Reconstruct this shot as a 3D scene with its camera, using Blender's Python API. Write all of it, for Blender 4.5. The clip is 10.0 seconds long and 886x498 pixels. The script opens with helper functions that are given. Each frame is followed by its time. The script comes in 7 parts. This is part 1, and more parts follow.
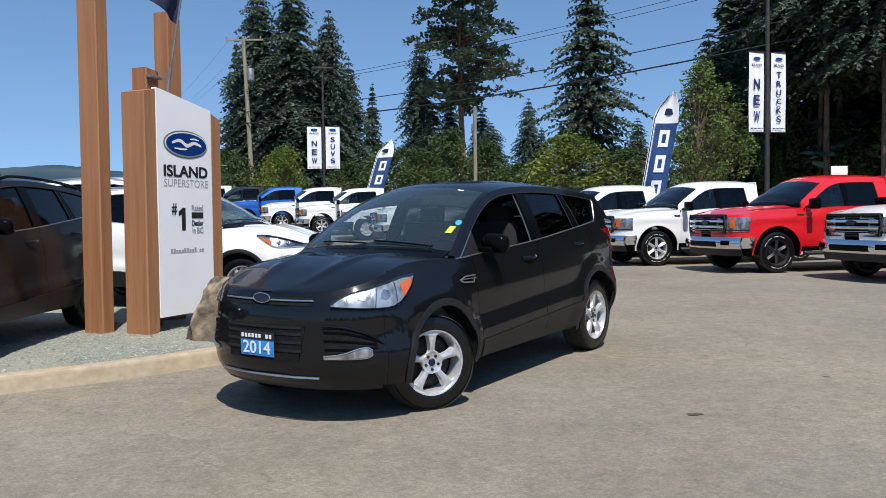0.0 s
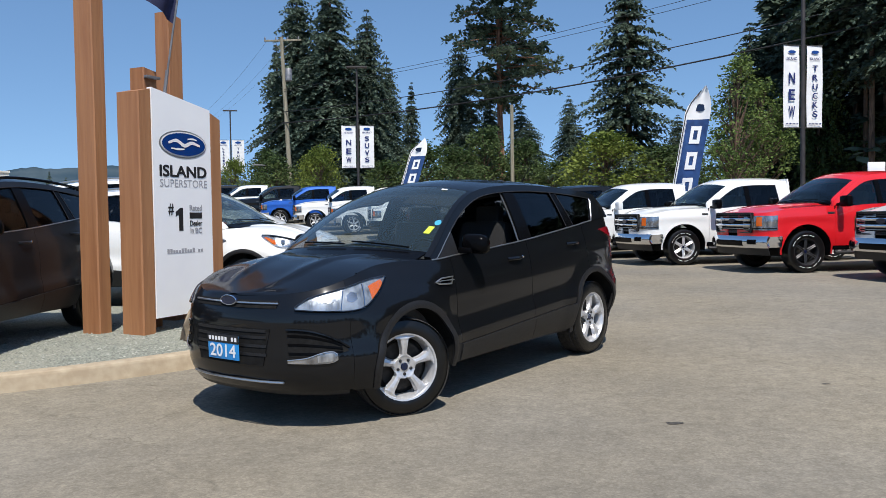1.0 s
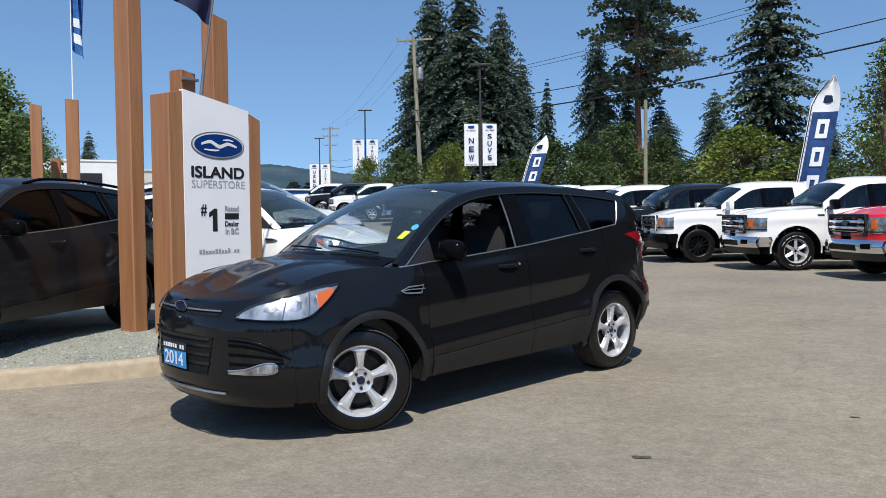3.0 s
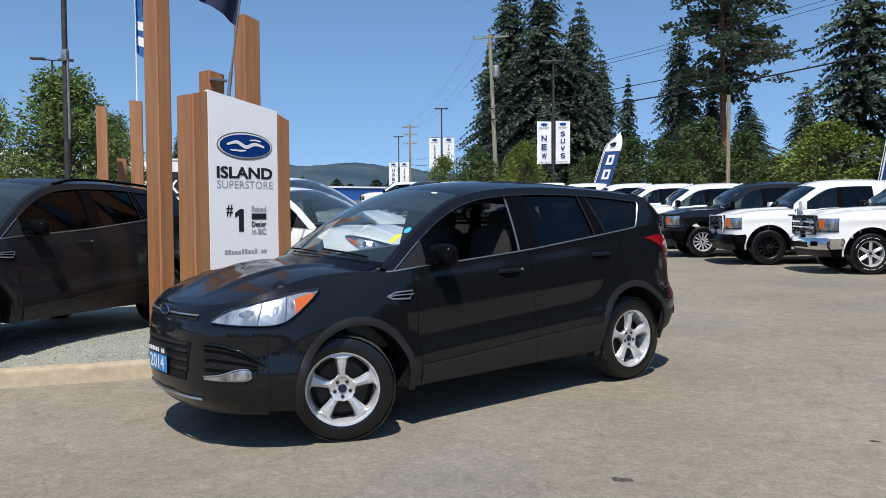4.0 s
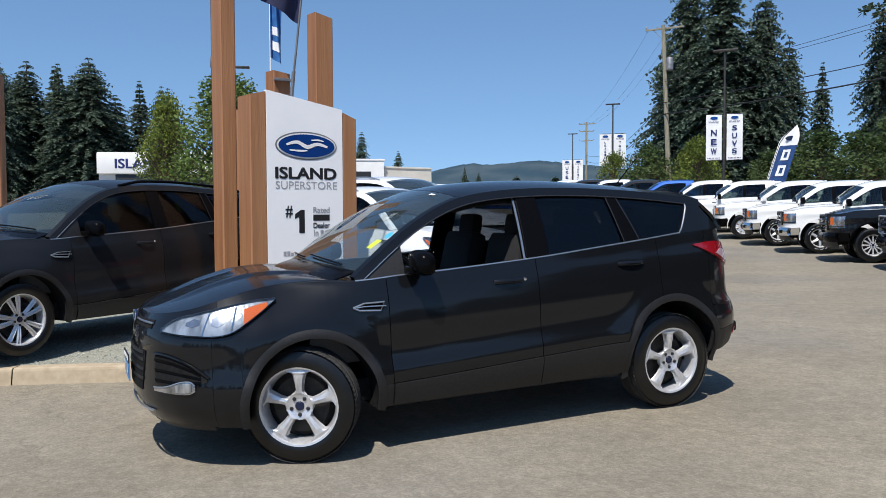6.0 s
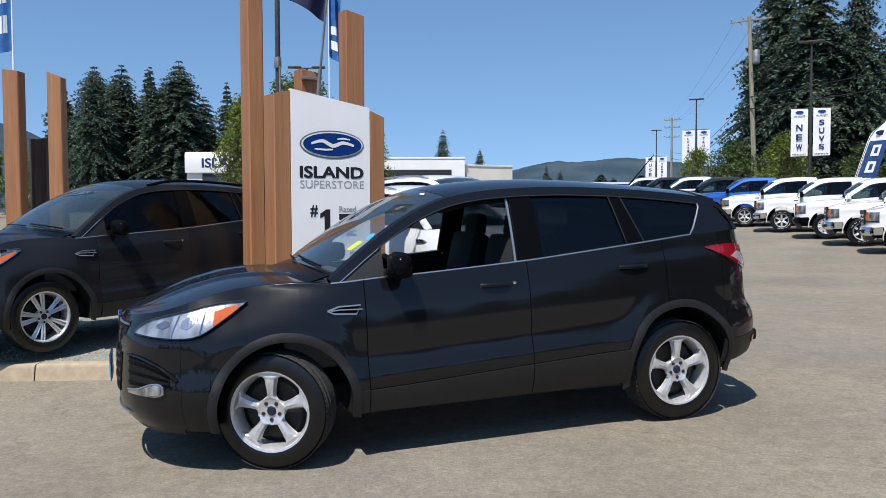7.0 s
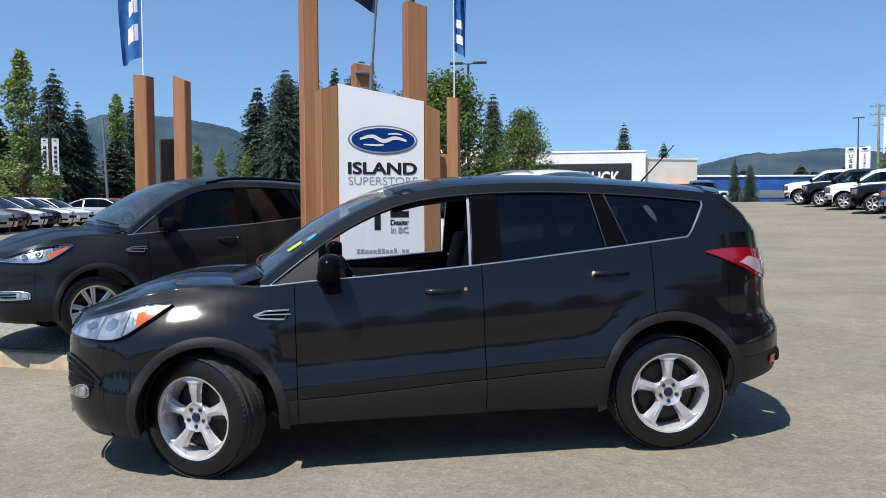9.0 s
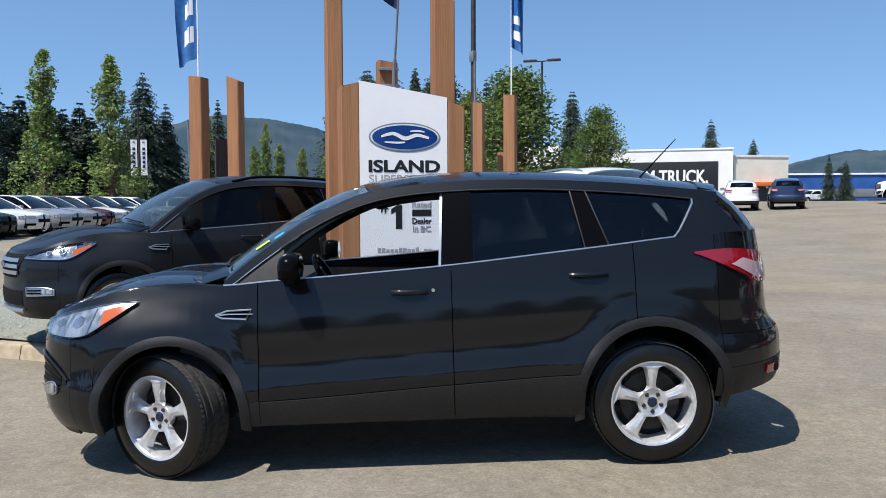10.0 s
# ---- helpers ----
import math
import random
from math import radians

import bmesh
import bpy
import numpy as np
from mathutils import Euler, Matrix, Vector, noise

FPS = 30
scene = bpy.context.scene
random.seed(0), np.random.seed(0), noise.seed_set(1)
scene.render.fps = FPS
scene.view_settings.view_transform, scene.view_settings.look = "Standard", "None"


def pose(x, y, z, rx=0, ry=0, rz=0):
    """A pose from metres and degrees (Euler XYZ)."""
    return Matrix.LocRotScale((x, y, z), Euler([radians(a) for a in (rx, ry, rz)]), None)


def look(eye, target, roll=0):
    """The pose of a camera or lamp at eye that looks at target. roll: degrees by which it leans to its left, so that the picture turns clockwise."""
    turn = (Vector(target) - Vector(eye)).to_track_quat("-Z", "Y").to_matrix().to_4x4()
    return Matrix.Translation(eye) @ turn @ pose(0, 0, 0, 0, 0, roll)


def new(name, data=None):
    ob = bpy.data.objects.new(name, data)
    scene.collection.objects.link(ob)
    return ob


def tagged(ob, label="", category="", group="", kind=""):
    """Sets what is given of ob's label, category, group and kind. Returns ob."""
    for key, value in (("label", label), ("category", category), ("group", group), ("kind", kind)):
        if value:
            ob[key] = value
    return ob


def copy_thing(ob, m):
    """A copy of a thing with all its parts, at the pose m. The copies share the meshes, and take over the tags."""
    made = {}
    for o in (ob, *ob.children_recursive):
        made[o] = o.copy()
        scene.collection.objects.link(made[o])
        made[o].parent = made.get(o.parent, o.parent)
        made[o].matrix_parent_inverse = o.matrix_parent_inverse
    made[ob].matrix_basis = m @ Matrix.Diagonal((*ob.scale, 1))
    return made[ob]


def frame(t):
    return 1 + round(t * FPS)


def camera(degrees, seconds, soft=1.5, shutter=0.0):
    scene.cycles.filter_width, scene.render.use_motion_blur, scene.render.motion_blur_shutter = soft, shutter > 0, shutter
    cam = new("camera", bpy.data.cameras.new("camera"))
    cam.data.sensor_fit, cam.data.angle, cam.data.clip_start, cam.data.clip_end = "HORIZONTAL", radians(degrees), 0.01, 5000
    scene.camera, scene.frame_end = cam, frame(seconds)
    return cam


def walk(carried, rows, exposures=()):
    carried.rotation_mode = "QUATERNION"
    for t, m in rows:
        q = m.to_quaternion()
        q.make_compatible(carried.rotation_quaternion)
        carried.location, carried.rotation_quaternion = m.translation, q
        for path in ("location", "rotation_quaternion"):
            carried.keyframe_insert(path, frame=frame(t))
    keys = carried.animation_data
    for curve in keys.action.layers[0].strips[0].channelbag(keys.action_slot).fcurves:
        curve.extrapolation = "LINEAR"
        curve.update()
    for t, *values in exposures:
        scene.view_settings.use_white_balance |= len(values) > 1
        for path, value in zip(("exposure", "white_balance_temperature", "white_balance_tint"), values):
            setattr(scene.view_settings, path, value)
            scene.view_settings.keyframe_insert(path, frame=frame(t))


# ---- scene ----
cam = camera(55.3, 10.0, soft=0.75)
METRES, EYE, TILT, LEAN, TURN = 6.62, 1.30, 0.0, 0.0, 0.0
ROWS = [
    (0.0, 0.0, 0.0, 0.0, -0.02, -2.18, 0.61),
    (0.5, 0.0362, 0.0109, 0.0023, 1.05, -2.23, 0.78),
    (1.0, 0.0726, 0.0282, 0.0008, 2.93, -2.25, 0.77),
    (1.5, 0.1151, 0.0462, 0.0012, 5.55, -2.23, 0.81),
    (2.0, 0.1653, 0.0611, 0.0041, 7.79, -2.19, 0.76),
    (2.5, 0.2049, 0.0864, 0.0043, 10.04, -2.26, 0.64),
    (4.0, 0.3249, 0.1706, 0.0102, 18.4, -2.42, 0.35),
    (4.5, 0.3613, 0.2063, 0.0105, 20.87, -2.51, 0.34),
    (5.0, 0.3982, 0.244, 0.0128, 23.97, -2.52, 0.24),
    (6.5, 0.4977, 0.3633, 0.0153, 33.9, -2.52, 0.24),
    (7.0, 0.5278, 0.401, 0.0165, 36.54, -2.6, 0.21),
    (7.5, 0.5619, 0.4429, 0.0164, 39.03, -2.61, 0.24),
    (8.0, 0.5894, 0.4891, 0.015, 42.19, -2.72, 0.15),
    (8.5, 0.6103, 0.5366, 0.0177, 45.91, -2.85, 0.17),
    (9.0, 0.6386, 0.5905, 0.0193, 49.16, -2.91, 0.24),
    (9.5, 0.658, 0.6348, 0.0158, 51.84, -2.89, 0.14),
    (10.0, 0.6755, 0.6833, 0.0177, 54.89, -2.94, 0.22),
]
walk(cam, [(t, pose(0, 0, EYE, TILT, LEAN, TURN) @ pose(METRES * x, METRES * y, METRES * z, 90 + pitch, roll, yaw)) for t, x, y, z, yaw, pitch, roll in ROWS], [(0.0, 0.26), (5.0, 0.28), (7.5, 0.33), (8.5, 0.42), (10.0, 0.43)])

# ---- light ----
TO_SUN = Vector((0.125, -0.555, 1.0)).normalized()
world = bpy.data.worlds.new("sky")
scene.world = world
world.use_nodes = True
wn = world.node_tree.nodes
sky = wn.new("ShaderNodeTexSky")
sky.sky_type = "NISHITA"
sky.sun_disc = False
sky.sun_elevation = math.asin(TO_SUN.z)
sky.sun_rotation = math.atan2(TO_SUN.x, TO_SUN.y)
sky.air_density, sky.dust_density, sky.ozone_density = 1.0, 0.0, 3.5
sky.altitude = 0
# the haze near the horizon is thin: the sky is taken a little higher up than it is looked at
way = wn.new("ShaderNodeTexCoord")
lift = wn.new("ShaderNodeVectorMath")
lift.operation = "ADD"
lift.inputs[1].default_value = (0, 0, 0.16)
unit = wn.new("ShaderNodeVectorMath")
unit.operation = "NORMALIZE"
world.node_tree.links.new(way.outputs["Generated"], lift.inputs[0])
world.node_tree.links.new(lift.outputs[0], unit.inputs[0])
world.node_tree.links.new(unit.outputs[0], sky.inputs["Vector"])
tone = wn.new("ShaderNodeHueSaturation")
tone.inputs["Saturation"].default_value = 1.06
world.node_tree.links.new(sky.outputs[0], tone.inputs["Color"])
tint = wn.new("ShaderNodeMixRGB")
tint.blend_type = "MULTIPLY"
tint.inputs[0].default_value = 1.0
tint.inputs[2].default_value = (0.975, 1.0, 0.985, 1)
world.node_tree.links.new(tone.outputs[0], tint.inputs[1])
world.node_tree.links.new(tint.outputs[0], wn["Background"].inputs[0])
wn["Background"].inputs[1].default_value = 0.132
sun = new("sun", bpy.data.lights.new("sun", "SUN"))
sun.data.energy, sun.data.angle, sun.data.color = 4.7, radians(0.53), (1.0, 0.95, 0.88)
sun.matrix_world = look(TO_SUN * 50, (0, 0, 0))
scene.view_settings.exposure = 0.32


# ---- materials ----
def mat(name, color, rough=0.5, metal=0.0, spec=0.5, coat=0.0):
    m = bpy.data.materials.new(name)
    m.use_nodes = True
    b = m.node_tree.nodes["Principled BSDF"]
    b.inputs["Base Color"].default_value = (*color, 1)
    b.inputs["Roughness"].default_value = rough
    b.inputs["Metallic"].default_value = metal
    b.inputs["Specular IOR Level"].default_value = spec
    b.inputs["Coat Weight"].default_value = coat
    b.inputs["Coat Roughness"].default_value = 0.03
    return m


def noisy(m, low, high, scale, detail=4.0, lo=0.35, hi=0.65, socket="Base Color", coords="Object", stretch=(1, 1, 1), second=None, bump=0.0, bump_scale=None, random=0.0, island=False):
    """Vary a material between two values by noise, with a second, larger scale, a bump and a shift from piece to piece."""
    nt = m.node_tree
    n, l = nt.nodes, nt.links
    b = n["Principled BSDF"]
    tc = n.new("ShaderNodeTexCoord")
    mp = n.new("ShaderNodeMapping")
    mp.inputs["Scale"].default_value = stretch
    l.new(tc.outputs[coords], mp.inputs[0])
    nz = n.new("ShaderNodeTexNoise")
    nz.inputs["Scale"].default_value, nz.inputs["Detail"].default_value = scale, detail
    l.new(mp.outputs[0], nz.inputs["Vector"])
    ramp = n.new("ShaderNodeValToRGB")
    ramp.color_ramp.elements[0].position, ramp.color_ramp.elements[1].position = lo, hi
    ramp.color_ramp.elements[0].color = (*low, 1)
    ramp.color_ramp.elements[1].color = (*high, 1)
    l.new(nz.outputs["Fac"], ramp.inputs[0])
    out = ramp.outputs[0]
    if second:
        s2, dark, amount = second
        nz2 = n.new("ShaderNodeTexNoise")
        nz2.inputs["Scale"].default_value, nz2.inputs["Detail"].default_value = s2, 5
        l.new(mp.outputs[0], nz2.inputs["Vector"])
        r2 = n.new("ShaderNodeMapRange")
        r2.inputs[1].default_value, r2.inputs[2].default_value = 0.4, 0.68
        r2.inputs[3].default_value, r2.inputs[4].default_value = 0, amount
        l.new(nz2.outputs["Fac"], r2.inputs[0])
        mx = n.new("ShaderNodeMixRGB")
        mx.inputs[2].default_value = (*dark, 1)
        l.new(r2.outputs[0], mx.inputs[0])
        l.new(out, mx.inputs[1])
        out = mx.outputs[0]
    if random:
        src = n.new("ShaderNodeNewGeometry").outputs["Random Per Island"] if island else n.new("ShaderNodeObjectInfo").outputs["Random"]
        mr = n.new("ShaderNodeMapRange")
        mr.inputs[3].default_value, mr.inputs[4].default_value = 1 - random, 1 + random
        l.new(src, mr.inputs[0])
        hsv = n.new("ShaderNodeHueSaturation")
        l.new(mr.outputs[0], hsv.inputs["Value"])
        l.new(out, hsv.inputs["Color"])
        out = hsv.outputs[0]
    l.new(out, b.inputs[socket])
    if bump:
        bn = n.new("ShaderNodeBump")
        bn.inputs["Strength"].default_value, bn.inputs["Distance"].default_value = bump, 0.01
        src = nz.outputs["Fac"]
        if bump_scale:
            nb = n.new("ShaderNodeTexNoise")
            nb.inputs["Scale"].default_value, nb.inputs["Detail"].default_value = bump_scale, 6
            l.new(mp.outputs[0], nb.inputs["Vector"])
            src = nb.outputs["Fac"]
        l.new(src, bn.inputs["Height"])
        l.new(bn.outputs[0], b.inputs["Normal"])
    return m


def glass(name, tint, base=0.035, power=4.5, sky_veil=0.0):
    """Thin automotive glass: tinted see-through sheet with a gloss that grows at grazing angles."""
    m = bpy.data.materials.new(name)
    m.use_nodes = True
    n, l = m.node_tree.nodes, m.node_tree.links
    n.remove(n["Principled BSDF"])
    tr = n.new("ShaderNodeBsdfTransparent")
    tr.inputs[0].default_value = (*tint, 1)
    gl = n.new("ShaderNodeBsdfGlossy")
    gl.inputs["Roughness"].default_value = 0.01
    lw = n.new("ShaderNodeLayerWeight")
    pw = n.new("ShaderNodeMath")
    pw.operation = "POWER"
    pw.inputs[1].default_value = power
    l.new(lw.outputs["Facing"], pw.inputs[0])
    fr = n.new("ShaderNodeMath")
    fr.operation = "MULTIPLY_ADD"
    fr.inputs[1].default_value, fr.inputs[2].default_value = 0.9, base
    l.new(pw.outputs[0], fr.inputs[0])
    mx = n.new("ShaderNodeMixShader")
    l.new(fr.outputs[0], mx.inputs[0])
    l.new(tr.outputs[0], mx.inputs[1])
    l.new(gl.outputs[0], mx.inputs[2])
    if sky_veil:
        # pale teal diffuse share: the sky's reflection put in as colour
        df = n.new("ShaderNodeBsdfDiffuse")
        df.inputs[0].default_value = (0.52, 0.74, 0.76, 1)
        md = n.new("ShaderNodeMixShader")
        md.inputs[0].default_value = sky_veil
        l.new(mx.outputs[0], md.inputs[1])
        l.new(df.outputs[0], md.inputs[2])
        mx = md
    l.new(mx.outputs[0], n["Material Output"].inputs[0])
    return m


def paint(name, color, metal=0.0, coat=None, spec=None):
    m = mat(name, color, 0.4 if max(color) < 0.05 else 0.5, metal, spec if spec is not None else 0.05 if max(color) < 0.05 else 0.3, coat or (0.75 if max(color) < 0.05 else 1.0))
    m.node_tree.nodes["Principled BSDF"].inputs["Coat Roughness"].default_value = 0.03 if max(color) > 0.05 else 0.075
    return noisy(m, [c * 0.93 for c in color], [c * 1.07 + 0.0003 for c in color], 900, 2)


PAINT_BLACK = paint("black_paint", (0.0048, 0.0053, 0.0065), 0.0, 0.72, 0.06)
PAINT_GREY = paint("charcoal_paint", (0.014, 0.0155, 0.0185), 0.3, 0.32, 0.12)
PAINT_WHITE = paint("white_paint", (0.78, 0.78, 0.76))
PAINT_RED = paint("red_paint", (0.62, 0.008, 0.014))
PAINT_BLUE = paint("blue_paint", (0.008, 0.09, 0.42), 0.2)
PAINT_SILVER = paint("silver_paint", (0.42, 0.43, 0.44), 0.6)
PAINT_NAVY = paint("navy_paint", (0.012, 0.025, 0.07), 0.3)
PAINT_MAROON = paint("maroon_paint", (0.09, 0.006, 0.012), 0.2)
PLASTIC = noisy(mat("dark_plastic", (0.03, 0.03, 0.031), 0.5, spec=0.4), (0.009, 0.009, 0.0098), (0.0145, 0.0145, 0.0155), 60, bump=0.1, bump_scale=700)
BLACK = mat("black_trim", (0.003, 0.003, 0.0035), 0.18, spec=0.06)
VOID = noisy(mat("black_lining", (0.012, 0.012, 0.012), 0.9, spec=0.1), (0.009, 0.009, 0.009), (0.015, 0.015, 0.015), 25)
RUBBER = noisy(mat("tyre_rubber", (0.005, 0.005, 0.005), 0.30, spec=0.45), (0.0035, 0.0035, 0.0035), (0.0065, 0.0064, 0.0062), 14, bump=0.15, bump_scale=200)
TREAD = noisy(mat("tyre_tread", (0.035, 0.034, 0.033), 0.8, spec=0.25), (0.026, 0.025, 0.024), (0.048, 0.046, 0.044), 40, bump=0.2, bump_scale=260)
RIM = noisy(mat("alloy_silver", (0.62, 0.62, 0.63), 0.30, 0.5, coat=0.3), (0.56, 0.56, 0.57), (0.68, 0.68, 0.69), 30)
RIM_BLACK = mat("black_alloy", (0.008, 0.008, 0.009), 0.25, 0.3)
CHROME = mat("chrome", (0.75, 0.76, 0.78), 0.09, 1.0)
SATIN = mat("satin_metal", (0.50, 0.51, 0.53), 0.3, 0.9)
FRAME_GREY = mat("grey_window_edge", (0.045, 0.045, 0.048), 0.35, 0.5)
MOULD = mat("satin_moulding", (0.58, 0.59, 0.61), 0.3, 0.9)
DARKMETAL = mat("dark_metal", (0.05, 0.05, 0.052), 0.45, 0.7)
BRAKE = noisy(mat("brake_iron", (0.03, 0.028, 0.027), 0.5, 0.5), (0.02, 0.019, 0.018), (0.045, 0.04, 0.036), 30)
# the last value mixes in the teal that stands for reflected sky
SCREEN = glass("sky_veiled_windscreen", (0.80, 0.86, 0.85), 0.055, 3.2, 0.026)
TINT = glass("privacy_glass", (0.27, 0.285, 0.30))
DOOR_GLASS = glass("dark_door_glass", (0.40, 0.44, 0.43), 0.02, 5.0)
TRUCK_SCREEN = glass("clear_truck_windscreen", (0.55, 0.60, 0.58), 0.05, 3.5)
LENS = glass("lamp_lens", (0.93, 0.95, 0.97))
LAMP_BOWL = noisy(mat("lamp_reflector", (0.62, 0.63, 0.64), 0.24, 0.5, coat=0.2), (0.20, 0.205, 0.21), (0.60, 0.60, 0.59), 22, stretch=(1, 1, 0.2), bump=0.25, bump_scale=60)
LAMP_DARK = noisy(mat("smoked_lamp_reflector", (0.2, 0.2, 0.21), 0.2, 0.8, coat=0.4), (0.14, 0.14, 0.145), (0.55, 0.55, 0.56), 9, stretch=(1, 1, 0.5), bump=0.5, bump_scale=16)
AMBER = mat("amber_lens", (0.74, 0.135, 0.01), 0.12, coat=1)
TAIL_RED = mat("red_lens", (0.22, 0.005, 0.012), 0.10, coat=1)
TAIL_CLEAR = mat("pink_clear_lens", (0.42, 0.30, 0.33), 0.12, coat=1)
FABRIC = noisy(mat("seat_fabric", (0.018, 0.018, 0.019), 0.9), (0.007, 0.007, 0.0075), (0.016, 0.016, 0.0165), 120)
DASH = noisy(mat("dashboard_grain", (0.05, 0.05, 0.048), 0.6), (0.042, 0.042, 0.040), (0.058, 0.058, 0.056), 90)
STICKER_Y = mat("yellow_sticker", (0.50, 0.62, 0.05), 0.5)
STICKER_B = mat("blue_sticker", (0.05, 0.33, 0.55), 0.5)
PAPER = mat("white_paper", (0.78, 0.78, 0.76), 0.7)
PLATE_BLUE = mat("plate_blue", (0.02, 0.27, 0.66), 0.35)
WHITE_INK = mat("white_lettering", (0.82, 0.82, 0.82), 0.5)
BLACK_INK = mat("black_lettering", (0.012, 0.012, 0.014), 0.5)
GREY_INK = mat("grey_lettering", (0.36, 0.36, 0.38), 0.5)
NAVY_INK = mat("navy_lettering", (0.012, 0.02, 0.12), 0.5)
OVAL_BLUE = mat("emblem_blue", (0.006, 0.05, 0.24), 0.25, 0.2, coat=0.6)
OVAL_DARK = mat("emblem_dark_blue", (0.006, 0.012, 0.04), 0.25, 0.0, coat=0.2)

WOOD = mat("stained_timber", (0.36, 0.15, 0.06), 0.62)
noisy(WOOD, (0.245, 0.100, 0.042), (0.345, 0.155, 0.068), 5.0, 8, 0.3, 0.72, stretch=(5, 5, 0.25), second=(1.1, (0.42, 0.21, 0.095), 0.6), bump=0.35, bump_scale=16)
SIGN_WHITE = noisy(mat("sign_panel_white", (0.88, 0.88, 0.88), 0.35), (0.90, 0.90, 0.91), (0.93, 0.93, 0.93), 3)
BANNER = noisy(mat("white_banner_cloth", (0.80, 0.80, 0.79), 0.8), (0.74, 0.74, 0.73), (0.82, 0.82, 0.81), 4)
FLAG_BLUE = noisy(mat("blue_flag_cloth", (0.02, 0.12, 0.36), 0.8), (0.015, 0.09, 0.28), (0.03, 0.16, 0.42), 5)
FEATHER_BLUE = noisy(mat("deep_blue_banner_cloth", (0.012, 0.05, 0.17), 0.8), (0.009, 0.038, 0.13), (0.018, 0.07, 0.22), 5)
FLAG_NAVY = noisy(mat("navy_flag_cloth", (0.012, 0.016, 0.06), 0.8), (0.010, 0.013, 0.05), (0.018, 0.024, 0.08), 5)
KERB = noisy(mat("concrete_kerb", (0.45, 0.39, 0.30), 0.9), (0.36, 0.28, 0.185), (0.46, 0.375, 0.26), 11, 8, second=(0.8, (0.29, 0.25, 0.19), 0.4), bump=0.3, bump_scale=140)
ROCK = noisy(mat("boulder", (0.33, 0.26, 0.18), 0.95), (0.07, 0.055, 0.042), (0.38, 0.30, 0.20), 6, 12, 0.38, 0.62, second=(2.6, (0.13, 0.105, 0.08), 0.7), bump=1.0, bump_scale=22)
STEEL = noisy(mat("grey_steel", (0.25, 0.25, 0.26), 0.5, 0.6), (0.2, 0.2, 0.21), (0.3, 0.3, 0.31), 6)
POLE_DARK = noisy(mat("dark_pole_paint", (0.03, 0.027, 0.026), 0.55), (0.022, 0.02, 0.02), (0.045, 0.04, 0.038), 4)
POLE_WOOD = noisy(mat("weathered_pole", (0.26, 0.24, 0.17), 0.9), (0.17, 0.155, 0.11), (0.33, 0.30, 0.22), 3, 6, stretch=(8, 8, 0.4), bump=0.3, bump_scale=20)
WIRE = mat("cable", (0.01, 0.01, 0.011), 0.6)
STUCCO = noisy(mat("white_stucco", (0.80, 0.80, 0.79), 0.8), (0.76, 0.76, 0.75), (0.82, 0.82, 0.81), 0.7, second=(0.15, (0.72, 0.72, 0.70), 0.3))
STUCCO_CREAM = noisy(mat("cream_stucco", (0.74, 0.70, 0.60), 0.8), (0.70, 0.66, 0.56), (0.77, 0.73, 0.63), 0.7)
BLUE_CLAD = noisy(mat("blue_cladding", (0.015, 0.08, 0.30), 0.5), (0.012, 0.065, 0.26), (0.02, 0.10, 0.34), 0.4)
BARK = noisy(mat("bark", (0.11, 0.07, 0.05), 0.95), (0.06, 0.04, 0.03), (0.17, 0.11, 0.075), 5, 6, stretch=(3, 3, 0.5), bump=0.8, bump_scale=9)
BARK_RED = noisy(mat("pine_bark", (0.20, 0.09, 0.05), 0.95), (0.10, 0.05, 0.03), (0.27, 0.13, 0.07), 5, 6, stretch=(3, 3, 0.5), bump=0.8, bump_scale=9)


def foliage(name, low, high, spread):
    m = mat(name, high, 0.65, spec=0.2)
    noisy(m, low, high, 0.35, 4, 0.35, 0.7, random=spread, island=True)
    n, l = m.node_tree.nodes, m.node_tree.links
    b = n["Principled BSDF"]
    tr = n.new("ShaderNodeBsdfTranslucent")
    mx = n.new("ShaderNodeMixShader")
    mx.inputs[0].default_value = 0.35
    l.new(b.inputs["Base Color"].links[0].from_socket, tr.inputs[0])
    l.new(b.outputs[0], mx.inputs[1])
    l.new(tr.outputs[0], mx.inputs[2])
    l.new(mx.outputs[0], n["Material Output"].inputs[0])
    return m


NEEDLES = foliage("fir_needles", (0.056, 0.090, 0.070), (0.140, 0.182, 0.128), 0.5)
NEEDLES_PINE = foliage("pine_needles", (0.056, 0.090, 0.064), (0.140, 0.180, 0.112), 0.5)
LEAF = foliage("green_leaves", (0.085, 0.135, 0.036), (0.20, 0.265, 0.080), 0.45)
LEAF_DULL = foliage("dull_green_leaves", (0.048, 0.080, 0.027), (0.13, 0.17, 0.06), 0.45)
LEAF_BRIGHT = foliage("yellow_green_leaves", (0.11, 0.15, 0.03), (0.23, 0.27, 0.06), 0.4)
LEAF_POPLAR = foliage("poplar_leaves", (0.14, 0.205, 0.06), (0.29, 0.36, 0.125), 0.4)

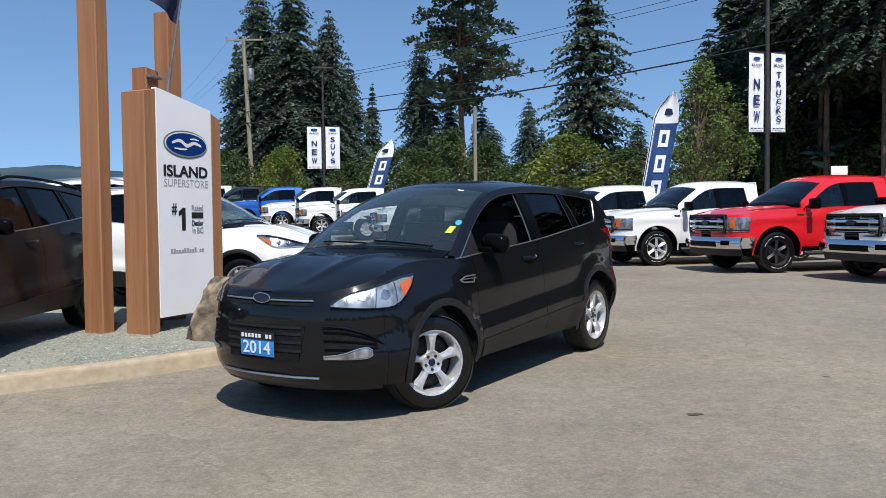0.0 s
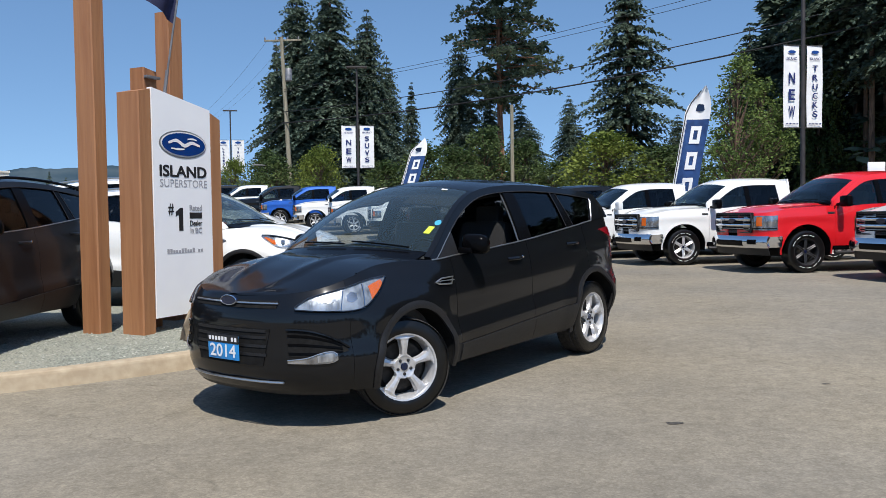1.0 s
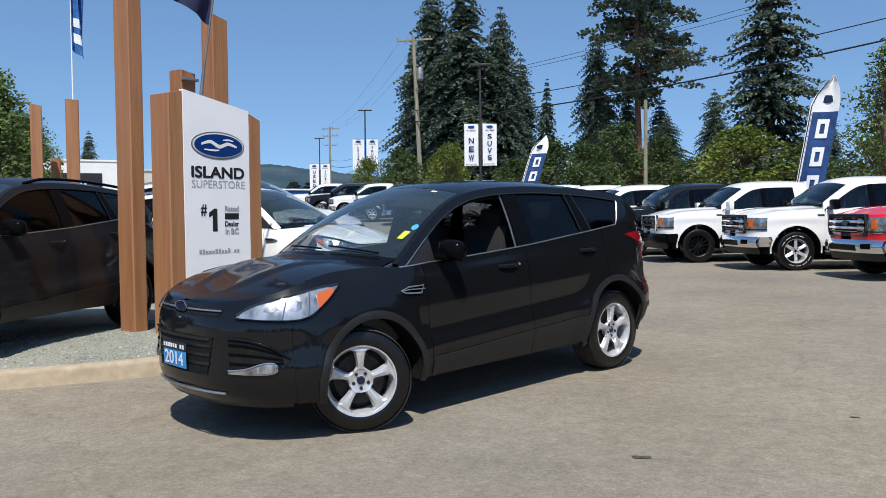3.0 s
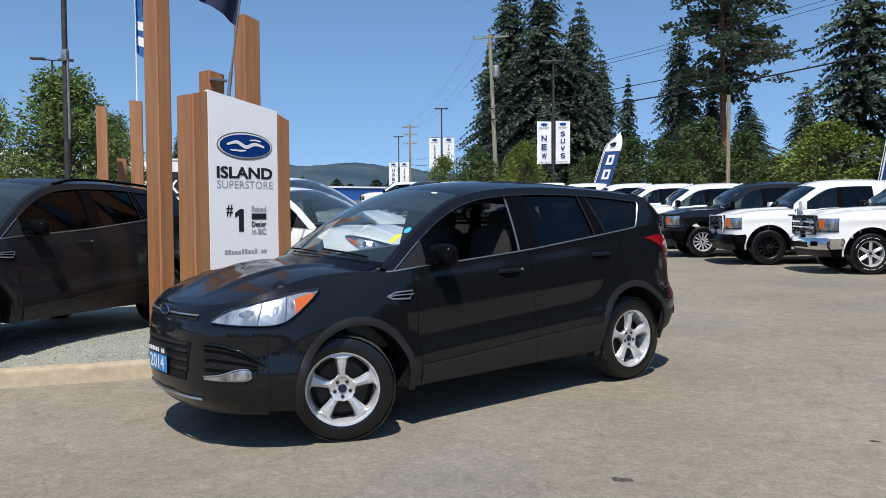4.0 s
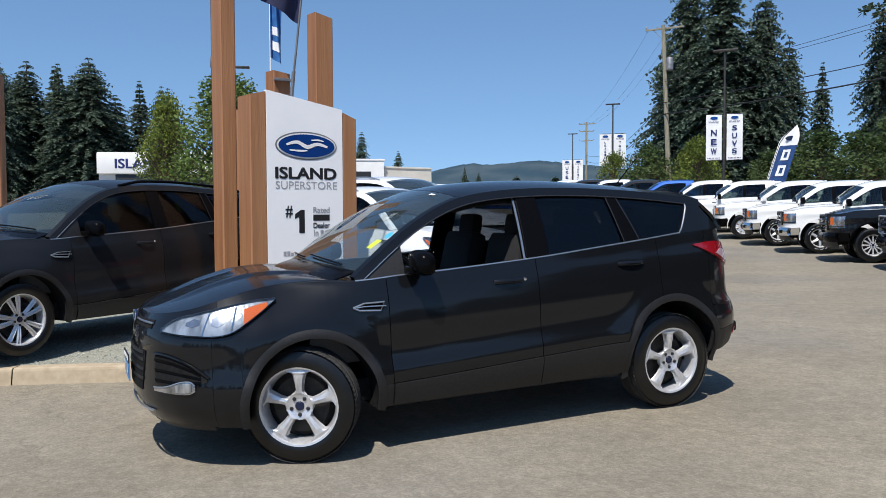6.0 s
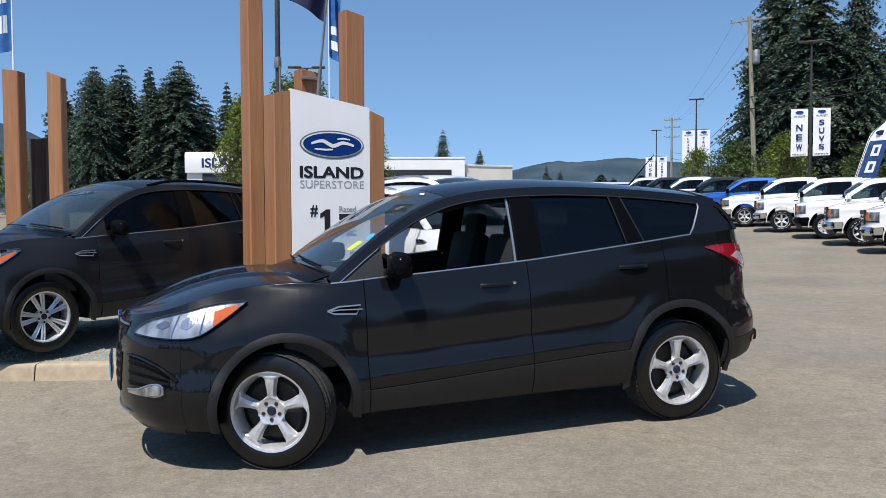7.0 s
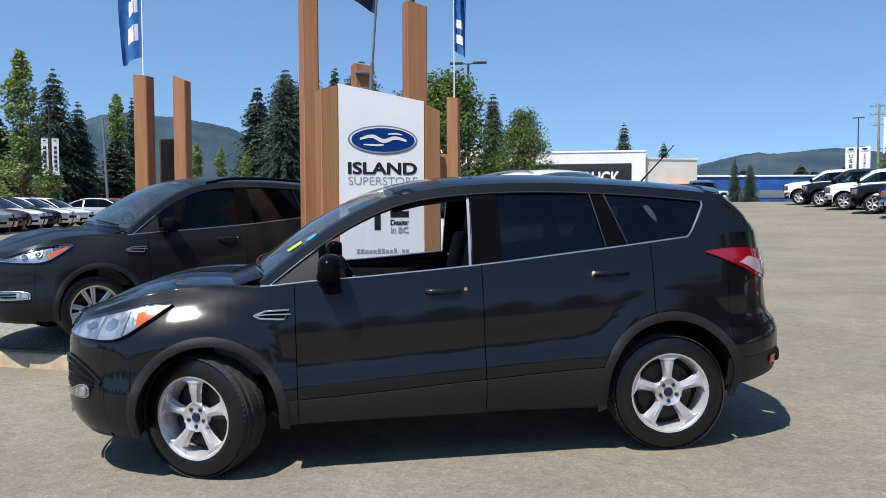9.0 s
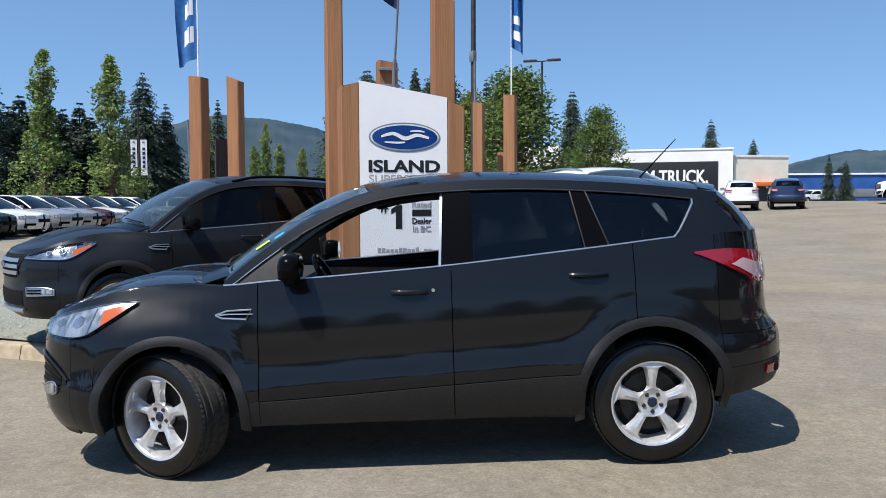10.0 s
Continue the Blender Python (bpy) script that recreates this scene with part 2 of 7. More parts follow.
def make_asphalt():
    m = mat("asphalt", (0.2, 0.18, 0.16), 0.92, spec=0.25)
    n, l = m.node_tree.nodes, m.node_tree.links
    b = n["Principled BSDF"]
    tc = n.new("ShaderNodeTexCoord")

    def nz(scale, detail, rough=0.5):
        t = n.new("ShaderNodeTexNoise")
        t.inputs["Scale"].default_value, t.inputs["Detail"].default_value, t.inputs["Roughness"].default_value = scale, detail, rough
        l.new(tc.outputs["Object"], t.inputs["Vector"])
        return t.outputs["Fac"]

    def rng(src, a, b, c, d):
        r = n.new("ShaderNodeMapRange")
        for i, v in enumerate((a, b, c, d)):
            r.inputs[i + 1].default_value = v
        l.new(src, r.inputs[0])
        return r.outputs[0]

    def mul(x, y):
        k = n.new("ShaderNodeMath")
        k.operation = "MULTIPLY"
        l.new(x, k.inputs[0])
        l.new(y, k.inputs[1])
        return k.outputs[0]
    def grain(scale, lo, hi):
        t = n.new("ShaderNodeTexVoronoi")
        t.inputs["Scale"].default_value = scale
        l.new(tc.outputs["Object"], t.inputs["Vector"])
        sep = n.new("ShaderNodeSeparateColor")
        l.new(t.outputs["Color"], sep.inputs[0])
        return rng(sep.outputs[0], 0.0, 1.0, lo, hi), t.outputs["Distance"]
    pebble, gap = grain(74, 0.89, 1.13)
    chip, _ = grain(31, 0.93, 1.07)
    fine = mul(mul(pebble, chip), rng(gap, 0.25, 0.75, 1.03, 0.92))
    speck = rng(nz(24, 6, 0.85), 0.30, 0.70, 0.84, 1.16)
    mid = rng(nz(7, 6, 0.6), 0.30, 0.70, 0.88, 1.12)
    broad = rng(nz(0.45, 5, 0.6), 0.33, 0.67, 0.87, 1.12)
    blot = rng(nz(1.1, 8, 0.7), 0.60, 0.74, 1.0, 0.86)
    warp = n.new("ShaderNodeVectorMath")
    warp.operation = "ADD"
    wn2 = n.new("ShaderNodeTexNoise")
    wn2.inputs["Scale"].default_value, wn2.inputs["Detail"].default_value = 1.6, 6
    l.new(tc.outputs["Object"], wn2.inputs["Vector"])
    l.new(tc.outputs["Object"], warp.inputs[0])
    l.new(wn2.outputs["Color"], warp.inputs[1])
    vo = n.new("ShaderNodeTexVoronoi")
    vo.feature = "DISTANCE_TO_EDGE"
    vo.inputs["Scale"].default_value = 0.22
    l.new(warp.outputs[0], vo.inputs["Vector"])
    crack = rng(vo.outputs["Distance"], 0.0, 0.004, 0.80, 1.0)
    val = mul(mul(mul(mul(fine, speck), mid), mul(broad, blot)), crack)
    warm = n.new("ShaderNodeMixRGB")
    warm.inputs[1].default_value = (0.232, 0.203, 0.154, 1)
    warm.inputs[2].default_value = (0.214, 0.193, 0.157, 1)
    l.new(rng(nz(0.25, 4), 0.4, 0.6, 0, 1), warm.inputs[0])
    hsv = n.new("ShaderNodeHueSaturation")
    l.new(warm.outputs[0], hsv.inputs["Color"])
    l.new(val, hsv.inputs["Value"])
    l.new(hsv.outputs[0], b.inputs["Base Color"])
    bn = n.new("ShaderNodeBump")
    bn.inputs["Strength"].default_value, bn.inputs["Distance"].default_value = 0.6, 0.008
    l.new(nz(110, 6, 0.7), bn.inputs["Height"])
    l.new(bn.outputs[0], b.inputs["Normal"])
    return m


ASPHALT = make_asphalt()
GRAVEL = mat("fine_gravel", (0.28, 0.29, 0.26), 0.95)
noisy(GRAVEL, (0.085, 0.10, 0.08), (0.36, 0.365, 0.305), 55, 6, 0.3, 0.7, second=(1.2, (0.33, 0.31, 0.25), 0.4), bump=1.0, bump_scale=60)
STONE = noisy(mat("gravel_stones", (0.3, 0.3, 0.27), 0.95), (0.18, 0.19, 0.165), (0.36, 0.36, 0.31), 9, random=0.28, island=True)
# the blue haze of distance is mixed into the woodland colour
HILL = noisy(mat("hazy_wooded_hill", (0.05, 0.075, 0.075), 0.95, spec=0.1), (0.030, 0.055, 0.075), (0.060, 0.085, 0.10), 0.012, 8, 0.4, 0.7)


# ---- building helpers ----
def link(name, bm, material, parent=None, label="", smooth=True, m=None):
    me = bpy.data.meshes.new(name)
    bm.to_mesh(me)
    bm.free()
    for p in me.polygons:
        p.use_smooth = smooth
    if smooth:
        me.set_sharp_from_angle(angle=radians(38))
    me.materials.append(material)
    ob = new(name, me)
    if parent:
        ob.parent = parent
    if m is not None:
        ob.matrix_basis = m
    if label:
        ob["label"] = label
    return ob


def part(name, bm, material, parent, label="", smooth=True):
    return link(name, bm, material, parent, label, smooth)


def thing(name, m, label, category, group="", kind=""):
    ob = new(name)
    ob.empty_display_size = 0.2
    ob.matrix_basis = m
    return tagged(ob, label, category, group, kind)


def curve(*pairs):
    """A smooth function through (x, value) pairs, flat past its ends."""
    xs = [p[0] for p in sorted(pairs)]
    vs = [p[1] for p in sorted(pairs)]
    n = len(xs)
    sl = []
    for i in range(n):
        a, b = max(i - 1, 0), min(i + 1, n - 1)
        sl.append((vs[b] - vs[a]) / (xs[b] - xs[a]))

    def f(x):
        if x <= xs[0]:
            return vs[0]
        if x >= xs[-1]:
            return vs[-1]
        i = max(k for k in range(n) if xs[k] <= x)
        h = xs[i + 1] - xs[i]
        t = (x - xs[i]) / h
        return ((1 + 2 * t) * (1 - t) ** 2 * vs[i] + t * (1 - t) ** 2 * h * sl[i] + t * t * (3 - 2 * t) * vs[i + 1] + t * t * (t - 1) * h * sl[i + 1])
    return f


def sheet(us, vs, at, thick=0.0, out=None, bm=None):
    """A grid through at(u, v). thick: extruded to the side away from the direction out(point)."""
    bm = bm or bmesh.new()
    rows = [[bm.verts.new(at(u, v)) for v in vs] for u in us]
    made = []
    for a, b in zip(rows, rows[1:]):
        for i in range(len(vs) - 1):
            q = [a[i], b[i], b[i + 1], a[i + 1]]
            try:
                f = bm.faces.new(q)
            except ValueError:
                continue
            made.append(f)
    bm.normal_update()
    if out is not None:
        total = sum((f.normal.dot(out(f.calc_center_median())) * f.calc_area() for f in made))
        if total < 0:
            bmesh.ops.reverse_faces(bm, faces=made)
            bm.normal_update()
    if thick:
        bmesh.ops.solidify(bm, geom=made, thickness=thick)
    return bm


def lin(a, b, n):
    return [a + (b - a) * i / n for i in range(n + 1)]


def box(bm, c, s, bevel=0.0, turn=None):
    m = Matrix.Translation(c)
    if turn is not None:
        m = m @ turn
    r = bmesh.ops.create_cube(bm, size=1, matrix=m @ Matrix.Diagonal((*s, 1)))
    if bevel:
        es = list({e for v in r["verts"] for e in v.link_edges})
        bmesh.ops.bevel(bm, geom=es, offset=bevel, segments=2, affect="EDGES", profile=0.6)
    return bm


def boxed(c, s, bevel=0.0, turn=None):
    return box(bmesh.new(), c, s, bevel, turn)


def lathe(profile, n=32, axis="y", bm=None, a0=0.0, a1=2 * math.pi):
    """Turn (radius, along) pairs round an axis."""
    bm = bm or bmesh.new()
    full = abs(a1 - a0 - 2 * math.pi) < 1e-6
    rings = []
    for k in range(n if full else n + 1):
        a = a0 + (a1 - a0) * k / n
        c, s = math.cos(a), math.sin(a)
        ring = []
        for r, h in profile:
            p = {"y": (r * c, h, r * s), "z": (r * c, r * s, h), "x": (h, r * c, r * s)}[axis]
            ring.append(bm.verts.new(p))
        rings.append(ring)
    pairs = list(zip(rings, rings[1:] + ([rings[0]] if full else [])))
    for a, b in pairs[:n]:
        for i in range(len(profile) - 1):
            bm.faces.new((a[i], b[i], b[i + 1], a[i + 1]))
    bmesh.ops.remove_doubles(bm, verts=bm.verts, dist=1e-5)
    bmesh.ops.recalc_face_normals(bm, faces=bm.faces)
    return bm


def tube(points, radius, n=8, bm=None, caps=True):
    """A tube along points; radius: a number or one for each point."""
    bm = bm or bmesh.new()
    pts = [Vector(p) for p in points]
    rr = radius if isinstance(radius, (list, tuple)) else [radius] * len(pts)
    rings = []
    side = None
    for i, p in enumerate(pts):
        d = (pts[min(i + 1, len(pts) - 1)] - pts[max(i - 1, 0)]).normalized()
        if side is None:
            side = d.orthogonal().normalized()
        side = (side - d * side.dot(d)).normalized()
        up = d.cross(side)
        rings.append([bm.verts.new(p + (side * math.cos(2 * math.pi * k / n) + up * math.sin(2 * math.pi * k / n)) * rr[i]) for k in range(n)])
    for a, b in zip(rings, rings[1:]):
        for k in range(n):
            bm.faces.new((a[k], a[(k + 1) % n], b[(k + 1) % n], b[k]))
    if caps:
        bm.faces.new(rings[0][::-1])
        bm.faces.new(rings[-1])
    return bm


def disc(bm, c, rx, ry, n, ux, uy):
    """A flat ellipse, one face."""
    vs = [bm.verts.new(Vector(c) + Vector(ux) * rx * math.cos(2 * math.pi * k / n) + Vector(uy) * ry * math.sin(2 * math.pi * k / n)) for k in range(n)]
    return bm.faces.new(vs)


def lettering(name, body, height, material, parent, m, width=None, bold=0.0, label=""):
    """Text as a thin mesh with Blender's own font, centred, its face along local +z."""
    cu = bpy.data.curves.new(name, "FONT")
    cu.body, cu.size, cu.extrude = body, 1.0, 0.0
    cu.align_x, cu.align_y = "CENTER", "CENTER"
    cu.resolution_u = 4
    tmp = new(name, cu)
    me = bpy.data.meshes.new_from_object(tmp.evaluated_get(bpy.context.evaluated_depsgraph_get()))
    bpy.data.objects.remove(tmp)
    bpy.data.curves.remove(cu)
    if bold:
        # heavier strokes: the same outline laid down again a hair to each side
        bm = bmesh.new()
        for k, (dx, dy) in enumerate(((0, 0), (-1, 0), (1, 0), (0, -0.7), (0, 0.7), (-0.6, -0.6), (0.6, 0.6), (-0.6, 0.6), (0.6, -0.6))):
            o = len(bm.verts)
            bm.from_mesh(me)
            bm.verts.ensure_lookup_table()
            for v in bm.verts[o:]:
                v.co += Vector((dx * bold, dy * bold, 0.0002 * k))
        bm.to_mesh(me)
        bm.free()
    xs = [v.co.x for v in me.vertices]
    ys = [v.co.y for v in me.vertices]
    cx, cy = (max(xs) + min(xs)) / 2, (max(ys) + min(ys)) / 2
    sy = height / (max(ys) - min(ys))
    sx = width / (max(xs) - min(xs)) if width else sy
    for v in me.vertices:
        v.co = Vector(((v.co.x - cx) * sx, (v.co.y - cy) * sy, v.co.z))
    me.name = name
    me.materials.clear()
    me.materials.append(material)
    ob = new(name, me)
    ob.parent = parent
    ob.matrix_basis = m
    if label:
        ob["label"] = label
    return ob


def face_frame(origin, right, up):
    """A pose with local x along right, y along up and z out of the face."""
    r, u = Vector(right).normalized(), Vector(up).normalized()
    n = r.cross(u)
    m = Matrix((r, u, n)).transposed().to_4x4()
    m.translation = origin
    return m


def smooth01(t):
    t = min(max(t, 0.0), 1.0)
    return t * t * (3 - 2 * t)


def ground_z(x, y):
    """The lot: it rises gently away from the camera's start, flattens, then climbs to the north."""
    yy = y if y < 9 else 9 + 4 * (1 - math.exp(-(y - 9) / 4))
    yy = yy if yy > -6 else -6 - 4 * (1 - math.exp((yy + 6) / 4))
    return -0.044 + 0.069 * math.tanh((x + 0.11) / 5) + 0.0201 * (yy - 5.84) + 1.6 * smooth01((y - 20) / 40) + 0.45 * smooth01((-x - 13) / 16) * (1 - smooth01((y - 25) / 25))


# ---- vehicles: x ahead from the front axle, y to the left, z up from the ground ----
class Shell:
    """The outer skin of a vehicle: nominal x along it and height z give a point of its side, wrapped round nose and tail."""

    def __init__(self, half, inset, nose, tail, xs, xt, pn=2.0, pt=2.6, slope=0.0, shoulder=0.0, flare=0.0, axles=()):
        self.shoulder, self.flare, self.axles = shoulder, flare, axles
        self.half, self.inset, self.nose, self.tail = half, inset, nose, tail
        self.xs, self.xt, self.pn, self.pt, self.slope = xs, xt, pn, pt, slope
        self.XN = max(nose(0.02 * i) for i in range(100))
        self.XT = min(tail(0.02 * i) for i in range(100))

    def at(self, x, z, s=1, off=0.0):
        if off:
            p = self.at(x, z)
            e = 0.01
            if x > self.XN - 0.02:
                a = self.at(x - e, z) - p
                a.negate()
            else:
                a = self.at(x + e, z) - p
            n = a.cross(self.at(x, z + e) - p).normalized() if a.length > 1e-9 else Vector((1, 0, 0))
            if n.y < -1e-6 or (x > self.XN - 0.03 and n.x < 0) or (x < self.XT + 0.03 and n.x > 0):
                n.negate()
            p = p + n * off
            return Vector((p.x, p.y * s, p.z))
        front_in = self.shoulder * min(max((z - 0.70) / 0.28, 0.0), 1.15) ** 1.8 * smooth01((x + 0.55) / 0.65)
        zi = z - self.slope * (-min(max(x, -3.0), -0.6) - 1.0)
        if x > self.xs:
            k = min((x - self.xs) / (self.XN - self.xs), 1.0)
            X = self.xs + (self.nose(z) - self.xs) * k
            Y = (self.half(self.xs) - self.inset(zi) - front_in) * (1 - k ** self.pn) ** (1 / self.pn)
        elif x < self.xt:
            k = min((self.xt - x) / (self.xt - self.XT), 1.0)
            X = self.xt + (self.tail(z) - self.xt) * k
            Y = (self.half(self.xt) - self.inset(zi)) * (1 - k ** self.pt) ** (1 / self.pt)
        else:
            X, Y = x, self.half(x) - self.inset(zi) - front_in
        Y += self.flare * max((smooth01((0.60 - math.hypot(x - w, z - 0.33)) / 0.15) for w in self.axles), default=0.0) * (1 if x < 0.3 else max(0.0, 1 - (x - 0.3) / 0.2))
        return Vector((X, Y * s, z))

    def columns(self, a, b, axles=(), radius=0.4, step=0.07):
        """Nominal x from a down to b, close together round the arches and the corners."""
        xs = {a, b}
        n = max(2, int((a - b) / step))
        xs.update(lin(a, b, n))
        for w in axles:
            c, r = w[:2] if isinstance(w, tuple) else (w, radius)
            xs.update(c + r * math.cos(math.pi * k / 22) for k in range(23))
        for k in range(15):
            xs.add(self.xs + (self.XN - self.xs) * math.sin(math.pi / 2 * k / 14))
            xs.add(self.xt - (self.xt - self.XT) * math.sin(math.pi / 2 * k / 14))
        out = []
        for x in sorted((x for x in xs if b - 1e-9 <= x <= a + 1e-9), reverse=True):
            if not out or out[-1] - x > 0.004 or x == b:
                out.append(x)
        return out

    def panel(self, cols, lo, hi, nz, s=1, off=0.0, thick=0.0, bm=None):
        mid = Vector((sum(cols) / len(cols), 0, 0.7))

        def at(x, v):
            a, b = lo(x), hi(x)
            return self.at(x, a + (b - a) * v, s, off)
        return sheet(cols, lin(0, 1, nz), at, thick, lambda p: Vector((p.x - mid.x if abs(p.x - mid.x) > 1.2 else 0, p.y, 0)), bm)


def arch_low(base, axles, hub, radius):
    def f(x):
        z = base(x)
        for w in axles:
            c, r, up = w if isinstance(w, tuple) else (w, radius, 0.0)
            d = abs(x - c)
            if d < r:
                z = max(z, hub + up + math.sqrt(max(r * r - d * d, 0)))
        return z
    return f


SPOKE_MESHES = {}
MARK_MESHES = {}


def make_wheel(parent, at, side, steer, style, R, rim_r, width, finish):
    """One wheel with tyre, spoked rim, brake disc and cap; style: how its spokes run."""
    w = width / 2
    m = Matrix.Translation(at) @ Matrix.Rotation(radians(steer), 4, "Z") @ Matrix.Rotation(0 if side > 0 else math.pi, 4, "Z")
    g = 0.009
    tread = []
    for a, b in ((-0.72, -0.36), (-0.30, -0.04), (0.04, 0.30), (0.36, 0.72)):
        tread += [(R - g, w * a - 0.004), (R, w * a), (R, w * b), (R - g, w * b + 0.004)]
    prof = [(rim_r - 0.004, -w * 0.84), (rim_r + 0.02, -w * 0.97), (R - 0.055, -w), (R - 0.016, -w * 0.88)] + tread + [
        (R - 0.016, w * 0.88), (R - 0.05, w), (R - 0.062, w * 0.99), (rim_r + 0.03, w * 0.98), (rim_r + 0.012, w * 0.93), (rim_r - 0.004, w * 0.84)]
    if style == "five":
        prof[-6:] = [(R - 0.016, w * 0.80), (R - 0.045, w * 0.91), (R - 0.060, w * 0.925), (rim_r + 0.03, w * 0.945), (rim_r + 0.012, w * 0.93), (rim_r - 0.004, w * 0.86)]
    bm = lathe([(rim_r - 0.004, w * 0.84), (rim_r + 0.004, w * 0.9), (rim_r - 0.006, w * 0.88), (rim_r - 0.018, w * 0.7), (rim_r - 0.03, 0.0), (rim_r - 0.012, -w * 0.84)], 44)
    spokes = {"five": 5, "ten": 10, "six": 6, "steel": 8, "multi": 12}[style]
    k = rim_r / 0.216
    spoke_rows = []
    for i in range(spokes):
        c = 2 * math.pi * i / spokes + math.pi / 2
        if style == "ten":
            c += (0.10 if i % 2 else -0.10)

        def spoke(u, v, c=c):
            r = 0.03 + (rim_r - 0.012 - 0.03) * u
            gap = 0.0
            if style == "five":
                f = r / rim_r
                gap = min(max((f - 0.31) / 0.07, 0.0), 1.0) ** 0.5 * min(max((0.905 - f) / 0.08, 0.0), 1.0) ** 0.5
                hw = r * math.tan(radians(36 - (23.2 - 3.5 * smooth01((0.56 - f) / 0.22)) * gap))
            elif style == "six":
                hw = (0.030 - 0.004 * u) * k
            elif style == "steel":
                hw = (0.040 + 0.018 * u) * k
            elif style == "multi":
                hw = (0.012 + 0.006 * u) * k
            else:
                hw = (0.015 + 0.009 * u) * k
            groove = 0.012 * (1 - min(abs(v) / 0.5, 1)) * smooth01(u * 3)
            dep = w * 0.60 + 0.010 * math.sin(math.pi * u) + (w * 0.18) * u - groove - 0.010 * smooth01((abs(v) - 0.7) / 0.3)
            if style == "five":
                flat = smooth01((0.62 - abs(v) * (0.35 + 0.65 * gap) - 0.16 * gap) / 0.10)
                dep = w * 0.60 + 0.010 * math.sin(math.pi * u) + (w * 0.18) * u + 0.006 * flat * gap - 0.034 * smooth01((abs(v) - 0.62) / 0.38) * gap
            return Vector((r * math.cos(c) - hw * v * math.sin(c), dep, r * math.sin(c) + hw * v * math.cos(c)))
        spoke_rows.append(spoke)
    lathe([(0.0, w * 0.6 + 0.003), (0.054 * k, w * 0.6 + 0.003), (0.064 * k, w * 0.6 - 0.008), (0.062 * k, w * 0.2)], 24, bm=bm)
    wheel = part("wheel", bm, finish, parent, "five-spoke silver alloy wheel" if style == "five" else "")
    wheel.matrix_basis = m
    for i, spoke in enumerate(spoke_rows):
        key = (style, round(rim_r, 3), round(w, 3), finish.name, i)
        if key in SPOKE_MESHES:
            ob = new("spoke", SPOKE_MESHES[key])
            ob.parent = wheel
        else:
            SPOKE_MESHES[key] = part("spoke", sheet(lin(0, 1, 26 if style == "five" else 3), (-1, -0.92, -0.8, -0.68, -0.56, -0.46, 0, 0.46, 0.56, 0.68, 0.8, 0.92, 1) if style == "five" else (-1, -0.5, 0, 0.5, 1), spoke, 0.022, lambda p: Vector((0, 1, 0))), finish, wheel).data
    tyre = part("tyre", lathe(prof[:4] + [(R - 0.012, -w * 0.72), (R - 0.012, w * 0.72)] + prof[-6:] if style == "five" else prof[:5] + prof[-7:], 64 if style == "five" else 32), RUBBER, wheel, "black rubber tyre")
    if style == "five":
        def tread_at(a, b):
            groove = 0.010 if min(abs(abs(b) - 0.25), abs(abs(b) - 0.66)) < 0.035 else 0.0
            ang = 2 * math.pi * a / 288
            cut = 0.003 if int(round(a + 2.5 * b)) % 4 == 0 and abs(b) > 0.30 else 0.0
            rr = R - max(groove, cut) - 0.020 * max(0.0, abs(b) - 0.70) ** 1.4 * 3
            return Vector((rr * math.cos(ang), w * b * 0.98, rr * math.sin(ang)))
        part("tread", sheet(range(289), (-0.90, -0.78, -0.695, -0.66, -0.625, -0.45, -0.285, -0.25, -0.215, 0, 0.215, 0.25, 0.285, 0.45, 0.625, 0.66, 0.695, 0.78, 0.90), tread_at), TREAD, tyre, "grey tyre tread with grooves")
    part("brake_disc", lathe([(0.02, w * 0.12), (rim_r * 0.72, w * 0.12), (rim_r * 0.72, w * 0.02), (rim_r * 0.97, -w * 0.3), (rim_r * 0.97, -w * 0.5), (0.0, -w * 0.5)], 28), BRAKE, wheel)
    bm = lathe([(0.0, w * 0.6 + 0.013), (0.021 * k, w * 0.6 + 0.012), (0.027 * k, w * 0.6 + 0.002)], 20)
    part("hub_cap", bm, OVAL_DARK if style != "steel" else SATIN, wheel, "round dark blue centre cap" if style == "five" else "")
    bm = bmesh.new()
    for i in range(5):
        a = 2 * math.pi * i / 5 - math.pi / 2
        nut = lathe([(0.0, w * 0.6 + 0.014), (0.008 * k, w * 0.6 + 0.013), (0.0115 * k, w * 0.6 + 0.007), (0.0115 * k, w * 0.6 - 0.01)], 8)
        bmesh.ops.translate(nut, verts=nut.verts, vec=(0.048 * k * math.cos(a), 0, 0.048 * k * math.sin(a)))
        if style == "five":
            part("lug_nut", nut, DARKMETAL, wheel)
            continue
        tmp = bpy.data.meshes.new("tmp")
        nut.to_mesh(tmp)
        nut.free()
        bm.from_mesh(tmp)
        bpy.data.meshes.remove(tmp)
    if style == "five":
        bm.free()
    else:
        part("bolt_circle", bm, DARKMETAL, wheel)
    return wheel


